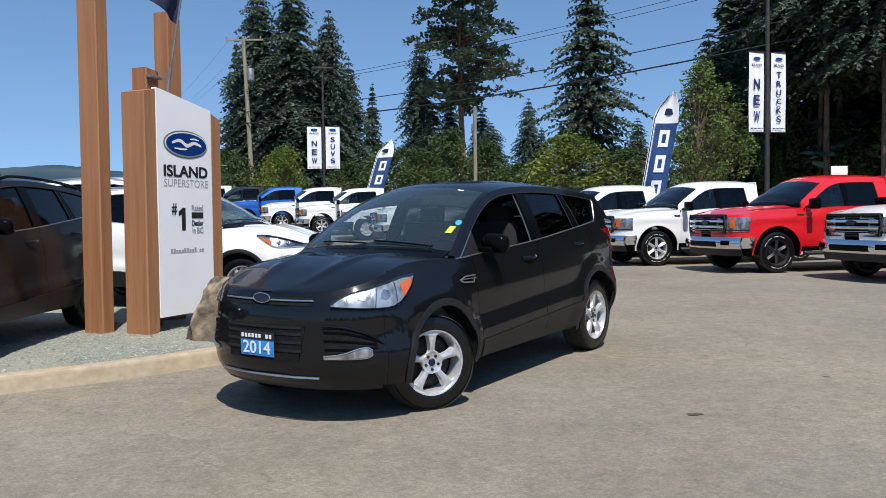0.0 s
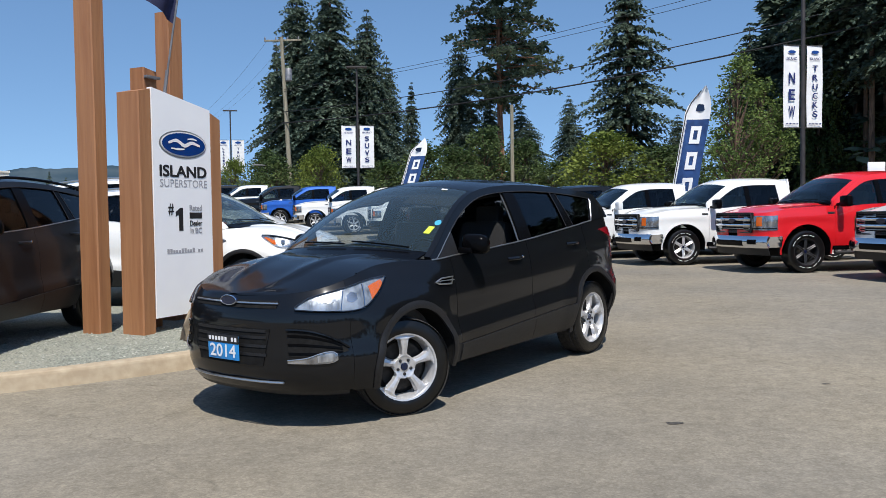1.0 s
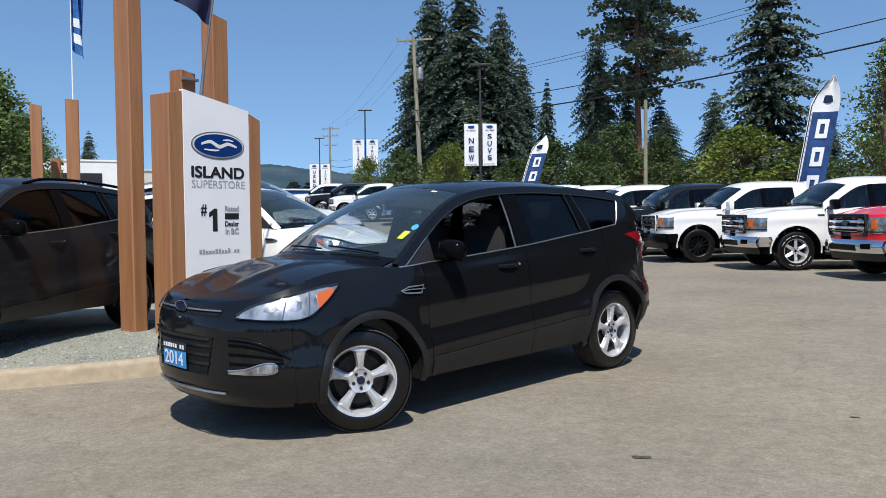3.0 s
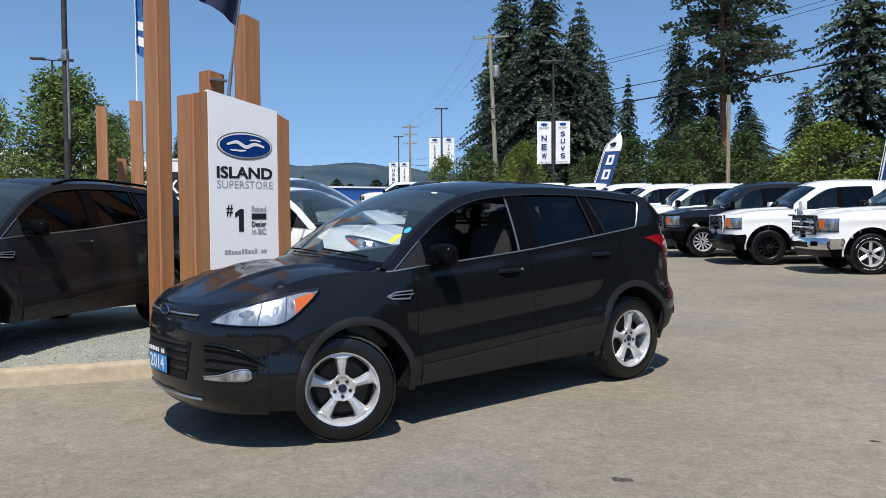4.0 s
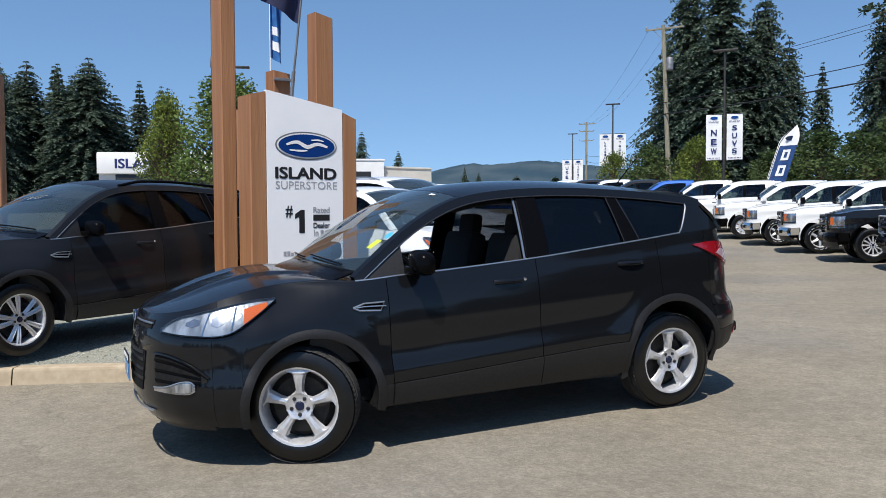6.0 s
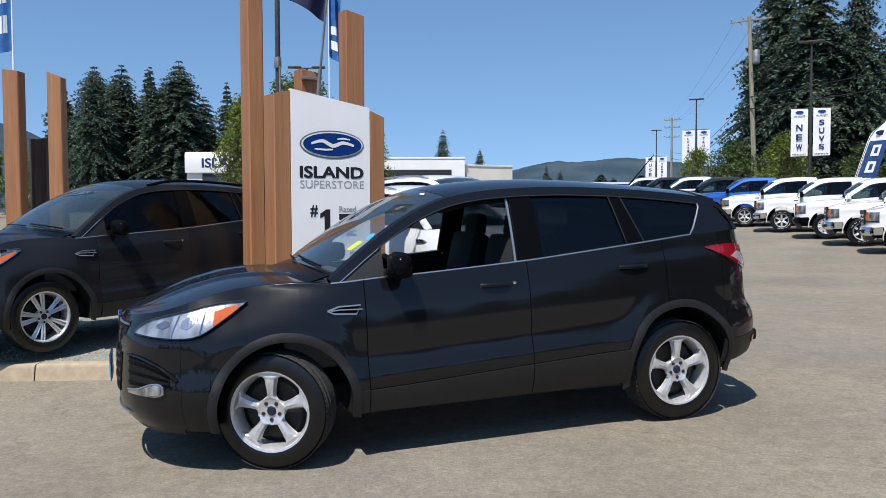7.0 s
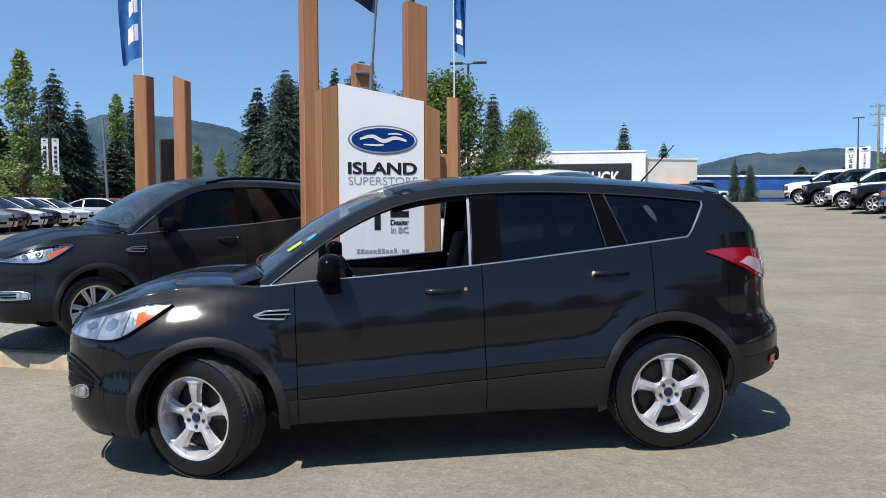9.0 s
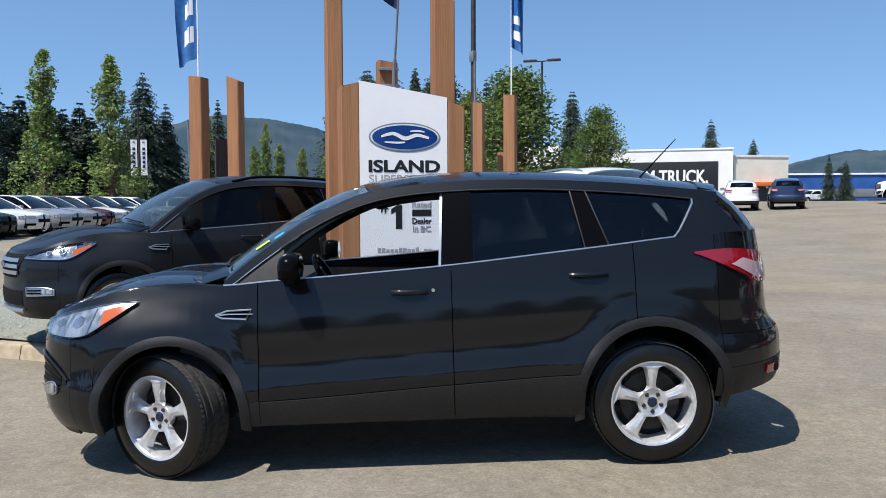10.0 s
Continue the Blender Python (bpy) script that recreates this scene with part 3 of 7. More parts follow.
def seat(car, x, y, low=0.0):
    """A front seat: cushion, back and headrest, one part with a headrest under it."""
    bm = boxed((x, y, 0.62), (0.50, 0.50, 0.16), 0.05)
    box(bm, (x - 0.32, y, 0.95), (0.15, 0.48, 0.62), 0.06, Matrix.Rotation(radians(-14), 4, "Y"))
    s = part("seat", bm, FABRIC, car, "black fabric seat")
    bm = boxed((x - 0.43, y, 1.305), (0.10, 0.25, 0.17), 0.045, Matrix.Rotation(radians(-8), 4, "Y"))
    tube([(x - 0.40, y - 0.07, 1.15), (x - 0.42, y - 0.07, 1.27)], 0.007, 6, bm)
    tube([(x - 0.40, y + 0.07, 1.15), (x - 0.42, y + 0.07, 1.27)], 0.007, 6, bm)
    part("headrest", bm, FABRIC, s)


WB, FX = 2.69, -0.068
# the wheel arches: centre along the car, radius, how far their centre lies above the hub
ARCHES = ((-0.108, 0.405, 0.015), (-WB - 0.004, 0.405, 0.045))
BELT = curve((0.80, 0.865), (0.62, 0.905), (0.4, 0.965), (0.1, 1.015), (-0.2, 1.035), (-0.4, 1.025), (-0.68, 1.044), (-1.0, 1.060), (-1.65, 1.103), (-2.1, 1.145), (-2.5, 1.183), (-2.85, 1.218), (-3.2, 1.24), (-3.6, 1.25))
ROOF = curve((-0.38, 1.03), (-0.5, 1.125), (-0.65, 1.235), (-0.8, 1.333), (-1.0, 1.437), (-1.2, 1.507), (-1.4, 1.540), (-1.65, 1.556), (-1.95, 1.558), (-2.25, 1.545), (-2.58, 1.520), (-2.9, 1.484), (-3.25, 1.435))
CROWN = curve((-0.4, 0.042), (-0.9, 0.055), (-1.4, 0.068), (-2.0, 0.068), (-3.2, 0.055))
BOW = curve((-0.4, 0.13), (-0.8, 0.105), (-1.2, 0.075), (-1.6, 0.03), (-2.2, 0.0), (-2.7, -0.02), (-3.08, -0.10), (-3.3, -0.12))
HOODCROWN = curve((0.80, 0.012), (0.6, 0.038), (0.3, 0.052), (0.0, 0.050), (-0.4, 0.036))
SUV = Shell(
    curve((0.3, 0.872), (-0.2, 0.888), (-1.0, 0.892), (-2.4, 0.892), (-3.0, 0.875)),
    curve((0.22, 0.075), (0.30, 0.04), (0.40, 0.010), (0.47, 0.003), (0.515, 0.004), (0.555, 0.016), (0.60, 0.026), (0.65, 0.030), (0.75, 0.030), (0.84, 0.036), (0.90, 0.044), (0.965, 0.058), (1.03, 0.078), (1.10, 0.096), (1.25, 0.135)),
    curve((0.22, 0.70), (0.30, 0.762), (0.37, 0.79), (0.46, 0.795), (0.60, 0.79), (0.72, 0.785), (0.80, 0.765), (0.86, 0.73), (0.95, 0.67)),
    curve((0.24, -3.36), (0.34, -3.50), (0.42, -3.56), (0.62, -3.575), (0.70, -3.555), (0.76, -3.50), (1.0, -3.475), (1.25, -3.445)),
    0.10, -2.98, 2.40, 2.5, 0.055, 0.10, 0.018, (FX, -WB))
CLAD = curve((0.5, 0.41), (-0.6, 0.418), (-1.6, 0.476), (-2.34, 0.515), (-3.2, 0.52))


def side_y(x, z):
    h = max(z - BELT(x), 0)
    base = SUV.at(max(min(x, -0.2), -3.42), BELT(x)).y - 0.012
    return base - 0.36 * h - 0.26 * h * h


def pane(s, xf, xb, v0, v1, off=0.0, thick=0.0, nu=10, nv=6, top=0.052):
    """A piece of the side between belt and roof rail; xf, xb: its front and rear edges as functions of 0..1 up it."""
    def at(u, v):
        x = xf(v) + (xb(v) - xf(v)) * u
        lo, hi = BELT(x), ROOF(x) - top
        z = lo + (hi - lo) * (v0 + (v1 - v0) * v)
        return Vector((x, s * (side_y(x, z) + off), z))
    return sheet(lin(0, 1, nu), lin(0, 1, nv), at, thick, lambda p: Vector((0, s, 0.3)))


def rail(s, top, bottom, off, thick, xa=-0.40, xb=-3.10):
    def at(x, v):
        z = max(ROOF(x) - bottom + (bottom - top) * v, BELT(x))
        return Vector((x, s * (side_y(x, z) + off), z))
    return sheet(lin(xa, xb, 44), (0, 0.5, 1), at, thick, lambda p: Vector((0, s, 0.3)))


def make_suv(name, m, body_paint, label, style, steer=0.0, open_window=False, group="", rails=False, wheel_style="five"):
    """A five-door compact sport utility vehicle."""
    car = thing(name, m, label, "car", group)
    hub, axles = 0.333, (FX, -WB)
    low = arch_low(lambda x: CLAD(x) if x < 0.1 else 0.255, ARCHES, hub, 0.405)
    bottom = arch_low(curve((0.80, 0.27), (0.45, 0.235), (0.3, 0.25), (-0.5, 0.285), (-0.7, 0.29), (-2.3, 0.295), (-3.0, 0.29), (-3.5, 0.30)), [(c, r - 0.02, u) for c, r, u in ARCHES], hub, 0.385)

    # painted skin
    for s in (1, -1):
        part("fender", SUV.panel(SUV.columns(0.4445, -0.585, ARCHES[:1]), low, BELT, 18, s, 0, 0.012), body_paint, car)
        for xa, xb, xh0, xh1 in ((-0.590, -1.620, -1.30, -1.50), (-1.625, -2.601, -2.25, -2.46)):
            door = part("door", SUV.panel(SUV.columns(xa, xb, ARCHES[1:] if xb < -2 else ()), low, BELT, 36, s, 0, 0.008), body_paint, car)
            zh = 0.972 if xb > -2 else 1.036
            def bar(u, v, xh0=xh0, xh1=xh1, zh=zh, s=s):
                x = xh0 + (xh1 - xh0) * u
                p = SUV.at(x, zh + 0.013 * math.sin(v), s, 0)
                return p + Vector((0, s * (0.006 + 0.019 * math.sin(math.pi * u) ** 0.5 + 0.006 * math.cos(v)), 0))
            part("handle", sheet(lin(0, 1, 8), lin(0, 2 * math.pi, 8), bar), body_paint, door)
            part("handle_cup", SUV.panel(SUV.columns(xh0 - 0.02, xh1 + 0.03), lambda x, zh=zh: zh - 0.028, lambda x, zh=zh: zh + 0.026, 2, s, 0.002), body_paint, door)
            if xb > -2 and s > 0:
                lk = lathe([(0, 0.004), (0.010, 0.003), (0.012, -0.004)], 12)
                lk.transform(Matrix.Translation(SUV.at(xh1 - 0.025, zh + 0.004, s, 0.003)))
                part("lock", lk, CHROME, door)
            clad_low = bottom
            part("door_cladding", SUV.panel(SUV.columns(xa, xb, ARCHES[1:] if xb < -2 else ()), lambda x: min(max(clad_low(x), 0.288), low(x) - 0.006), lambda x: low(x) - 0.006, 6, s, 0.012, 0.02), PLASTIC, door, "grey textured plastic sill cladding")
        part("inner_skin", SUV.panel(SUV.columns(0.40, -3.0, ARCHES), lambda x: low(x) - 0.02, lambda x: BELT(x) - 0.02, 3, s, -0.03), VOID, car)
        part("rear_quarter", SUV.panel(SUV.columns(-2.606, -3.06, ARCHES[1:], step=0.04), low, BELT, 28, s, 0, 0.012), body_paint, car)
        for xa, xb in ((-0.49, -0.587),):
            part("sill_end", SUV.panel(SUV.columns(xa, xb, step=0.04), lambda x: 0.282, lambda x: max(low(x) - 0.002, 0.29), 5, s, 0.003, 0.02), PLASTIC, car)
        # wheel arch trims and liners
        for c, r0, up in ARCHES:
            def ring(u, v, c=c, r0=r0, up=up, s=s):
                a = math.pi * (-0.10 + 1.17 * u)
                r = r0 - 0.028 + 0.052 * v
                x, z = c + r * math.cos(a), hub + up + r * math.sin(a)
                if z < hub:
                    x = c + math.copysign(r, math.cos(a))
                p = SUV.at(x, max(z, 0.245), s)
                return p + Vector((0, s * (0.014 - 0.011 * abs(v - 0.4) ** 1.5), 0))
            part("arch_trim", sheet(lin(0, 1, 44), lin(0, 1, 6), ring, 0.02, lambda p: Vector((0, s, 0))), PLASTIC, car, "grey plastic wheel-arch trim")

            def liner(u, v, c=c, r0=r0, up=up, s=s):
                a = math.pi * (-0.08 + 1.14 * u)
                r = (r0 - 0.024) * (1 + min(v, 0))
                x, z = c + r * math.cos(a), hub + up + r * math.sin(a)
                y = 0.45 if v < 0.5 else SUV.at(x, max(z, 0.25)).y - 0.006
                return Vector((x, s * y, z))
            part("arch_liner", sheet(lin(0, 1, 24), (-1, 0, 1), liner), VOID, car)
        part("rocker", SUV.panel(SUV.columns(-0.50, -2.28), lambda x: 0.268, lambda x: 0.295, 2, s, -0.012, 0.03), PLASTIC, car)

    # nose and tail, each one piece round the corner
    def wrap(a, b, lo, hi, nz, thick=0.012, off=0.0):
        cols = SUV.columns(a, b)
        if a > 0:
            path = [(x, -1) for x in reversed(cols)] + [(x, 1) for x in cols[1:]]
        else:
            path = [(x, 1) for x in cols] + [(x, -1) for x in reversed(cols[:-1])]
        mid = (a + b) / 2
        idx = list(range(len(path)))

        def at(i, v):
            x, s = path[i]
            z0, z1 = lo(x), hi(x)
            return SUV.at(x, z0 + (z1 - z0) * v, s, off)
        return sheet(idx, lin(0, 1, nz), at, thick, lambda p: Vector((p.x - (0.1 if a > 0 else -3.0), p.y, 0)))

    nose_top = SUV.XN - 0.0005
    part("front_bumper", wrap(nose_top, 0.446, lambda x: 0.262, BELT, 20), body_paint, car)
    part("front_valance", wrap(nose_top, 0.47, lambda x: 0.232, lambda x: 0.262, 3, 0.012, -0.004), PLASTIC, car)
    part("tailgate", wrap(-3.064, SUV.XT, lambda x: 0.70, BELT, 14), body_paint, car)
    part("rear_bumper", wrap(-3.064, SUV.XT, lambda x: 0.523 + 0.022 * smooth01((-3.08 - x) / 0.4), lambda x: 0.697, 8), body_paint, car)
    part("rear_valance", wrap(-3.03, SUV.XT, lambda x: 0.36 + 0.05 * smooth01((-3.05 - x) / 0.5), lambda x: 0.519 + 0.022 * smooth01((-3.08 - x) / 0.4), 6, 0.012, 0.002), PLASTIC, car, "grey plastic lower rear bumper")

    # bonnet with two raised creases
    def hood(x, v):
        p = SUV.at(x, BELT(x))
        fade = smooth01((0.30 - x) / 0.6)
        d = abs(v) - 0.42 - 0.16 * smooth01((0.4 - x) / 0.9)
        ridge = 0.015 * math.exp(-(d / (0.035 if d > 0 else 0.12)) ** 2) * smooth01((0.75 - x) / 0.3)
        return Vector((p.x + BOW(-0.4) * 0.86 * (1 - v * v) * fade, v * (p.y - 0.004), p.z + HOODCROWN(x) * (1 - abs(v) ** 2.6) + ridge))
    part("bonnet", sheet(SUV.columns(nose_top, -0.435), lin(-1, 1, 40), hood, 0.012, lambda p: Vector((0, 0, 1))), body_paint, car)

    for s in (1, -1):
        pts = [SUV.at(x, BELT(x), s) + Vector((0, -s * 0.014, -0.006)) for x in lin(0.30, -0.40, 22)]
        part("wing_edge", tube(pts, 0.014, 10), body_paint, car)

    # greenhouse
    def ye(x):
        return side_y(x, ROOF(x))

    def top(x, v):
        c = 1 - abs(v) ** 2.4
        return Vector((x + BOW(x) * c, v * ye(x), ROOF(x) + CROWN(x) * c))
    up = lambda p: Vector((0.4, 0, 1))
    part("windscreen", sheet(lin(-0.44, -1.19, 16), lin(-0.945, 0.945, 20), top, 0.0, up), SCREEN, car, "clear sloping windscreen")
    for s in (1, -1):
        part("a_pillar", sheet(lin(-0.40, -1.21, 16), [s * v for v in lin(0.945, 1.0, 2)], lambda x, v: top(x, v) + Vector((0, 0, 0.003)), 0.03, up), body_paint, car)
    part("roof", sheet(lin(-1.195, -3.085, 30), lin(-1, 1, 28), top, 0.02, up), body_paint, car)
    part("headliner", sheet(lin(-1.16, -2.95, 12), lin(-0.96, 0.96, 12), lambda x, v: top(x, v) - Vector((0, 0, 0.075)), 0.02, up), VOID, car)
    for s in (1, -1):
        part("sun_visor", sheet(lin(-0.98, -1.16, 2), lin(s * 0.18, s * 0.86, 4), lambda x, v: top(x, v) - Vector((0, 0, 0.05)), 0.015, up), VOID, car)
    part("cowl", sheet((-0.30, -0.46), lin(-0.95, 0.95, 16), lambda x, v: top(x if x < -0.4 else -0.40, v) + Vector((0.16 if x > -0.4 else 0.0, 0, -0.03 if x > -0.4 else -0.012)), 0.01, up), BLACK, car)
    for y0, y1 in ((0.62, 0.08), (0.02, -0.50)):
        pts = [top(-0.452 - 0.022 * k / 6, (y0 + (y1 - y0) * k / 6) / 0.80) + Vector((0.012, 0, 0.012)) for k in range(7)]
        part("wiper", tube(pts, 0.0065, 6), BLACK, car)
    for s in (1, -1):
        part("roof_rail_panel", rail(s, -0.002, 0.052, 0.004, 0.03), body_paint, car)
        part("door_sail", pane(s, lambda v: -0.425, lambda v: -0.72, 0, 1, -0.004, 0.02), PLASTIC, car)
        pts = [Vector((x, s * (side_y(x, z) + 0.004), z)) for x, z in ((q, max(BELT(q) + 0.006, ROOF(q) - 0.056)) for q in lin(-0.42, -0.80, 12))]
        part("sail_moulding", tube(pts, 0.0035, 6), SATIN, car, "thin satin edge along the windscreen pillar")
        part("b_pillar", pane(s, lambda v: -1.575 - 0.02 * v, lambda v: -1.745, 0, 1, 0.0, 0.04), BLACK, car)
        part("c_pillar", pane(s, lambda v: -2.355 + 0.06 * v, lambda v: -2.475 + 0.105 * v, 0, 1, 0.0, 0.04), BLACK, car)
        part("d_pillar", pane(s, lambda v: -2.835 - 0.135 * v, lambda v: -3.235 + 0.155 * v, 0, 1, 0.003, 0.03), body_paint, car)
        if not (open_window and s > 0):
            part("front_window", pane(s, lambda v: -0.72, lambda v: -1.575 - 0.02 * v, 0, 1, -0.012, 0.004), LENS if open_window else DOOR_GLASS, car)
        part("rear_window", pane(s, lambda v: -1.745, lambda v: -2.355 + 0.06 * v, 0, 1, -0.010, 0.004), TINT, car, "dark tinted rear side window")
        part("quarter_window", pane(s, lambda v: -2.475 + 0.105 * v, lambda v: -2.835 - 0.135 * v, 0, 1, -0.006, 0.004), TINT, car, "dark tinted pointed quarter window")
        pts = [Vector((x, s * (side_y(x, BELT(x)) + 0.006), BELT(x) + 0.004)) for x in lin(-0.40, -2.835, 30)]
        pts += [Vector((x, s * (side_y(x, z) + 0.006), z)) for x, z in ((-2.87, BELT(-2.87) + 0.04), (-2.915, 1.33), (-2.955, 1.40), (-2.955, 1.424))]
        part("belt_moulding", tube(pts, 0.0056, 6), MOULD, car, "bright satin moulding under the side windows")
        pts = [Vector((x, s * (side_y(x, ROOF(x) - 0.052) + 0.006), ROOF(x) - 0.052)) for x in lin(-0.70, -2.955, 30)]
        part("window_frame", tube(pts, 0.0042, 6), FRAME_GREY, car)
        for e0, e1 in ((-2.350, 0.06), (-2.480, 0.105)):
            pts = []
            for v in lin(0, 1, 8):
                x = e0 + e1 * v
                z = BELT(x) + (ROOF(x) - 0.052 - BELT(x)) * v
                pts.append(Vector((x, s * (side_y(x, z) + 0.003), z)))
            part("pillar_edge", tube(pts, 0.0035, 5), FRAME_GREY, car)
        # mirror
        bm = bmesh.new()
        def shell(u, v, s=s):
            a, b = 2 * math.pi * u, math.pi * v
            x = -0.780 + 0.062 * math.cos(b)
            r = max(math.sin(b), 0.0) ** (0.62 if math.cos(b) > 0 else 0.3)
            return Vector((x, s * (0.900 + 0.110 * r * math.copysign(abs(math.cos(a)) ** 0.6, math.cos(a))), 1.124 + 0.074 * r * math.copysign(abs(math.sin(a)) ** 0.6, math.sin(a)) - 0.012 * math.cos(a)))
        sheet(lin(0, 1, 20), lin(0, 0.86, 12), shell, bm=bm)
        box(bm, (-0.745, s * 0.845, 1.078), (0.07, 0.12, 0.045), 0.015)
        mir = part("mirror", bm, BLACK, car, "black door mirror")
        bm = bmesh.new()
        disc(bm, (-0.836, s * 0.900, 1.124), 0.092, 0.060, 20, (0, 1, 0), (0, 0, 1))
        part("mirror_glass", bm, CHROME, mir)
        # fender vent badge
        vz = 0.878 if style == "old" else 0.89
        part("fender_vent", SUV.panel(SUV.columns(-0.385, -0.55, step=0.03), lambda x: vz - 0.018, lambda x: vz + 0.020 - 0.03 * max(0, (x + 0.43) / 0.05), 2, s, 0.004, 0.006), BLACK, car)
        pts = [SUV.at(x, z, s, 0.008) for x, z in ((-0.365, vz - 0.004), (-0.40, vz - 0.020), (-0.530, vz - 0.027), (-0.556, vz + 0.022), (-0.43, vz + 0.018), (-0.365, vz - 0.004))]
        vent = part("vent_frame", tube(pts, 0.0055, 6), MOULD, car, "chrome-framed wing vent")
        part("vent_bar", tube([SUV.at(x, z, s, 0.009) for x, z in ((-0.385, vz - 0.004), (-0.43, vz + 0.001), (-0.565, vz - 0.001))], 0.0038, 6), MOULD, vent)

    # rear glass, spoiler, tail lamps
    def backlight(u, v):
        a = top(-3.08, u)
        q = Vector((SUV.tail(1.25) + 0.205 * abs(u) ** 2.4, u * 0.735, 1.245))
        return a.lerp(q, v) + Vector((-0.03 * math.sin(math.pi * v), 0, 0))
    for s in (1, -1):
        part("tailgate_frame", sheet(lin(s * 0.80, s * 1.0, 4), lin(0.0, 1, 8), backlight, 0.02, lambda p: Vector((-1, 0, 0.3))), body_paint, car)
    part("rear_screen", sheet(lin(-0.80, 0.80, 14), lin(0.02, 1, 8), backlight, 0.004, lambda p: Vector((-1, 0, 0.3))), TINT, car)
    part("spoiler", sheet(lin(-1, 1, 16), lin(0, 1, 3), lambda v, u: top(-3.00 - 0.085 * u, v * 0.93) + Vector((-0.035 * u * (1 - v * v), 0, 0.008 - 0.008 * u)), 0.03, lambda p: Vector((0, 0, 1))), body_paint, car)
    for s in (1, -1):
        lo = curve((-2.93, 1.128), (-3.05, 1.085), (-3.2, 1.03), (-3.36, 0.965), (-3.58, 0.95))
        hi = curve((-2.93, 1.136), (-3.05, 1.147), (-3.2, 1.148), (-3.36, 1.132), (-3.58, 1.118))
        xe = -3.50
        part("tail_lamp", SUV.panel(SUV.columns(-2.93, xe, step=0.03), lo, hi, 8, s, 0.012, 0.02), TAIL_RED, car, "red wrap-round tail lamp")
        part("reverse_lens", SUV.panel(SUV.columns(-3.16, xe, step=0.03), lambda x: lo(x) + 0.02, lambda x: lo(x) + 0.02 + (hi(x) - lo(x)) * 0.5 * smooth01((-3.14 - x) / 0.12), 6, s, 0.016, 0.01), TAIL_CLEAR, car)
        part("reflector", SUV.panel(SUV.columns(-3.33, -3.46, step=0.03), lambda x: 0.463, lambda x: 0.510, 2, s, 0.012, 0.006), TAIL_RED, car)

    # lamps and grille
    for s in (1, -1):
        if style == "old":
            lo = curve((0.74, 0.786), (0.55, 0.766), (0.36, 0.772), (0.22, 0.85), (0.07, 0.938))
            hi = curve((0.70, 0.790), (0.675, 0.820), (0.65, 0.848), (0.61, 0.868), (0.45, 0.908), (0.25, 0.943), (0.07, 0.952))
            xa, xb, xm = 0.69, 0.07, 0.275
        else:
            lo = curve((0.70, 0.80), (0.5, 0.79), (0.36, 0.80), (0.2, 0.88), (0.10, 0.93))
            hi = curve((0.70, 0.825), (0.6, 0.87), (0.45, 0.915), (0.25, 0.945), (0.10, 0.948))
            xa, xb, xm = 0.70, 0.10, 0.33
        lamp = part("headlamp", SUV.panel(SUV.columns(xa, xb, step=0.02), lo, hi, 8, s, 0.004, 0.01), LAMP_BOWL if style == "old" else LAMP_DARK, car, "clear headlamp with orange turn signal")
        if style != "old":
            part("lamp_bowl", SUV.panel(SUV.columns(0.41, 0.30, step=0.02), lambda x: lo(x) + 0.008, lambda x: hi(x) - 0.012, 4, s, 0.007, 0.006), LAMP_BOWL, lamp)
        if style != "old":
            part("lamp_brow", SUV.panel(SUV.columns(xa - 0.03, xb + 0.14, step=0.02), lambda x: hi(x) - 0.020, lambda x: hi(x) - 0.002, 2, s, 0.012, 0.004), BLACK, lamp)
        part("lamp_bezel", tube([SUV.at(x, lo(x) + 0.002, s, 0.010) for x in lin(xa, xb, 16)], 0.006, 6), BLACK if style == "old" else CHROME, lamp)
        part("lamp_edge", tube([SUV.at(x, hi(x) - 0.002, s, 0.012) for x in lin(xa, xb, 16)], 0.004, 6), FRAME_GREY, lamp)
        part("turn_signal", SUV.panel(SUV.columns(xm, xb + 0.055, step=0.02), lambda x: lo(x) + 0.006, lambda x: lo(x) + 0.006 + max(hi(x) - lo(x) - 0.012, 0.003) * (0.74 if style == "old" else 0.5), 5, s, 0.008, 0.006), AMBER, lamp, "orange turn signal")
        if style == "old":
            for x0, x1, q0, q1 in ((0.585, 0.515, 0.42, 0.80), (0.455, 0.385, 0.34, 0.78)):
                part("lamp_recess", SUV.panel(SUV.columns(x0, x1, step=0.01), lambda x: lo(x) + (hi(x) - lo(x)) * (q0 + 0.10 * abs(2 * (x - x1) / (x0 - x1) - 1)), lambda x: lo(x) + (hi(x) - lo(x)) * (q1 - 0.12 * abs(2 * (x - x1) / (x0 - x1) - 1)), 3, s, 0.007, 0.004), LAMP_DARK, lamp)
            for xf in (0.495, 0.345):
                part("lamp_fin", tube([SUV.at(xf - 0.02 * q, lo(xf) + (hi(xf) - lo(xf)) * (0.08 + 0.84 * q), s, 0.009) for q in lin(0, 1, 5)], 0.0035, 5), CHROME, lamp)
        for xc, rr in (() if style == "old" else ((0.53, 0.026), (0.42, 0.030))):
            zc = (lo(xc) + hi(xc)) / 2
            bm = lathe([(rr * 0.62, 0.012), (rr, 0.016), (rr, 0.0)], 18, "x")
            n = (SUV.at(xc, zc, s, 0.05) - SUV.at(xc, zc, s)).normalized()
            bm.transform(Matrix.Translation(SUV.at(xc, zc, s, 0.008)) @ n.to_track_quat("X", "Z").to_matrix().to_4x4())
            part("projector", bm, SATIN, lamp)
            bm = bmesh.new()
            bmesh.ops.create_uvsphere(bm, u_segments=12, v_segments=8, radius=rr * 0.6)
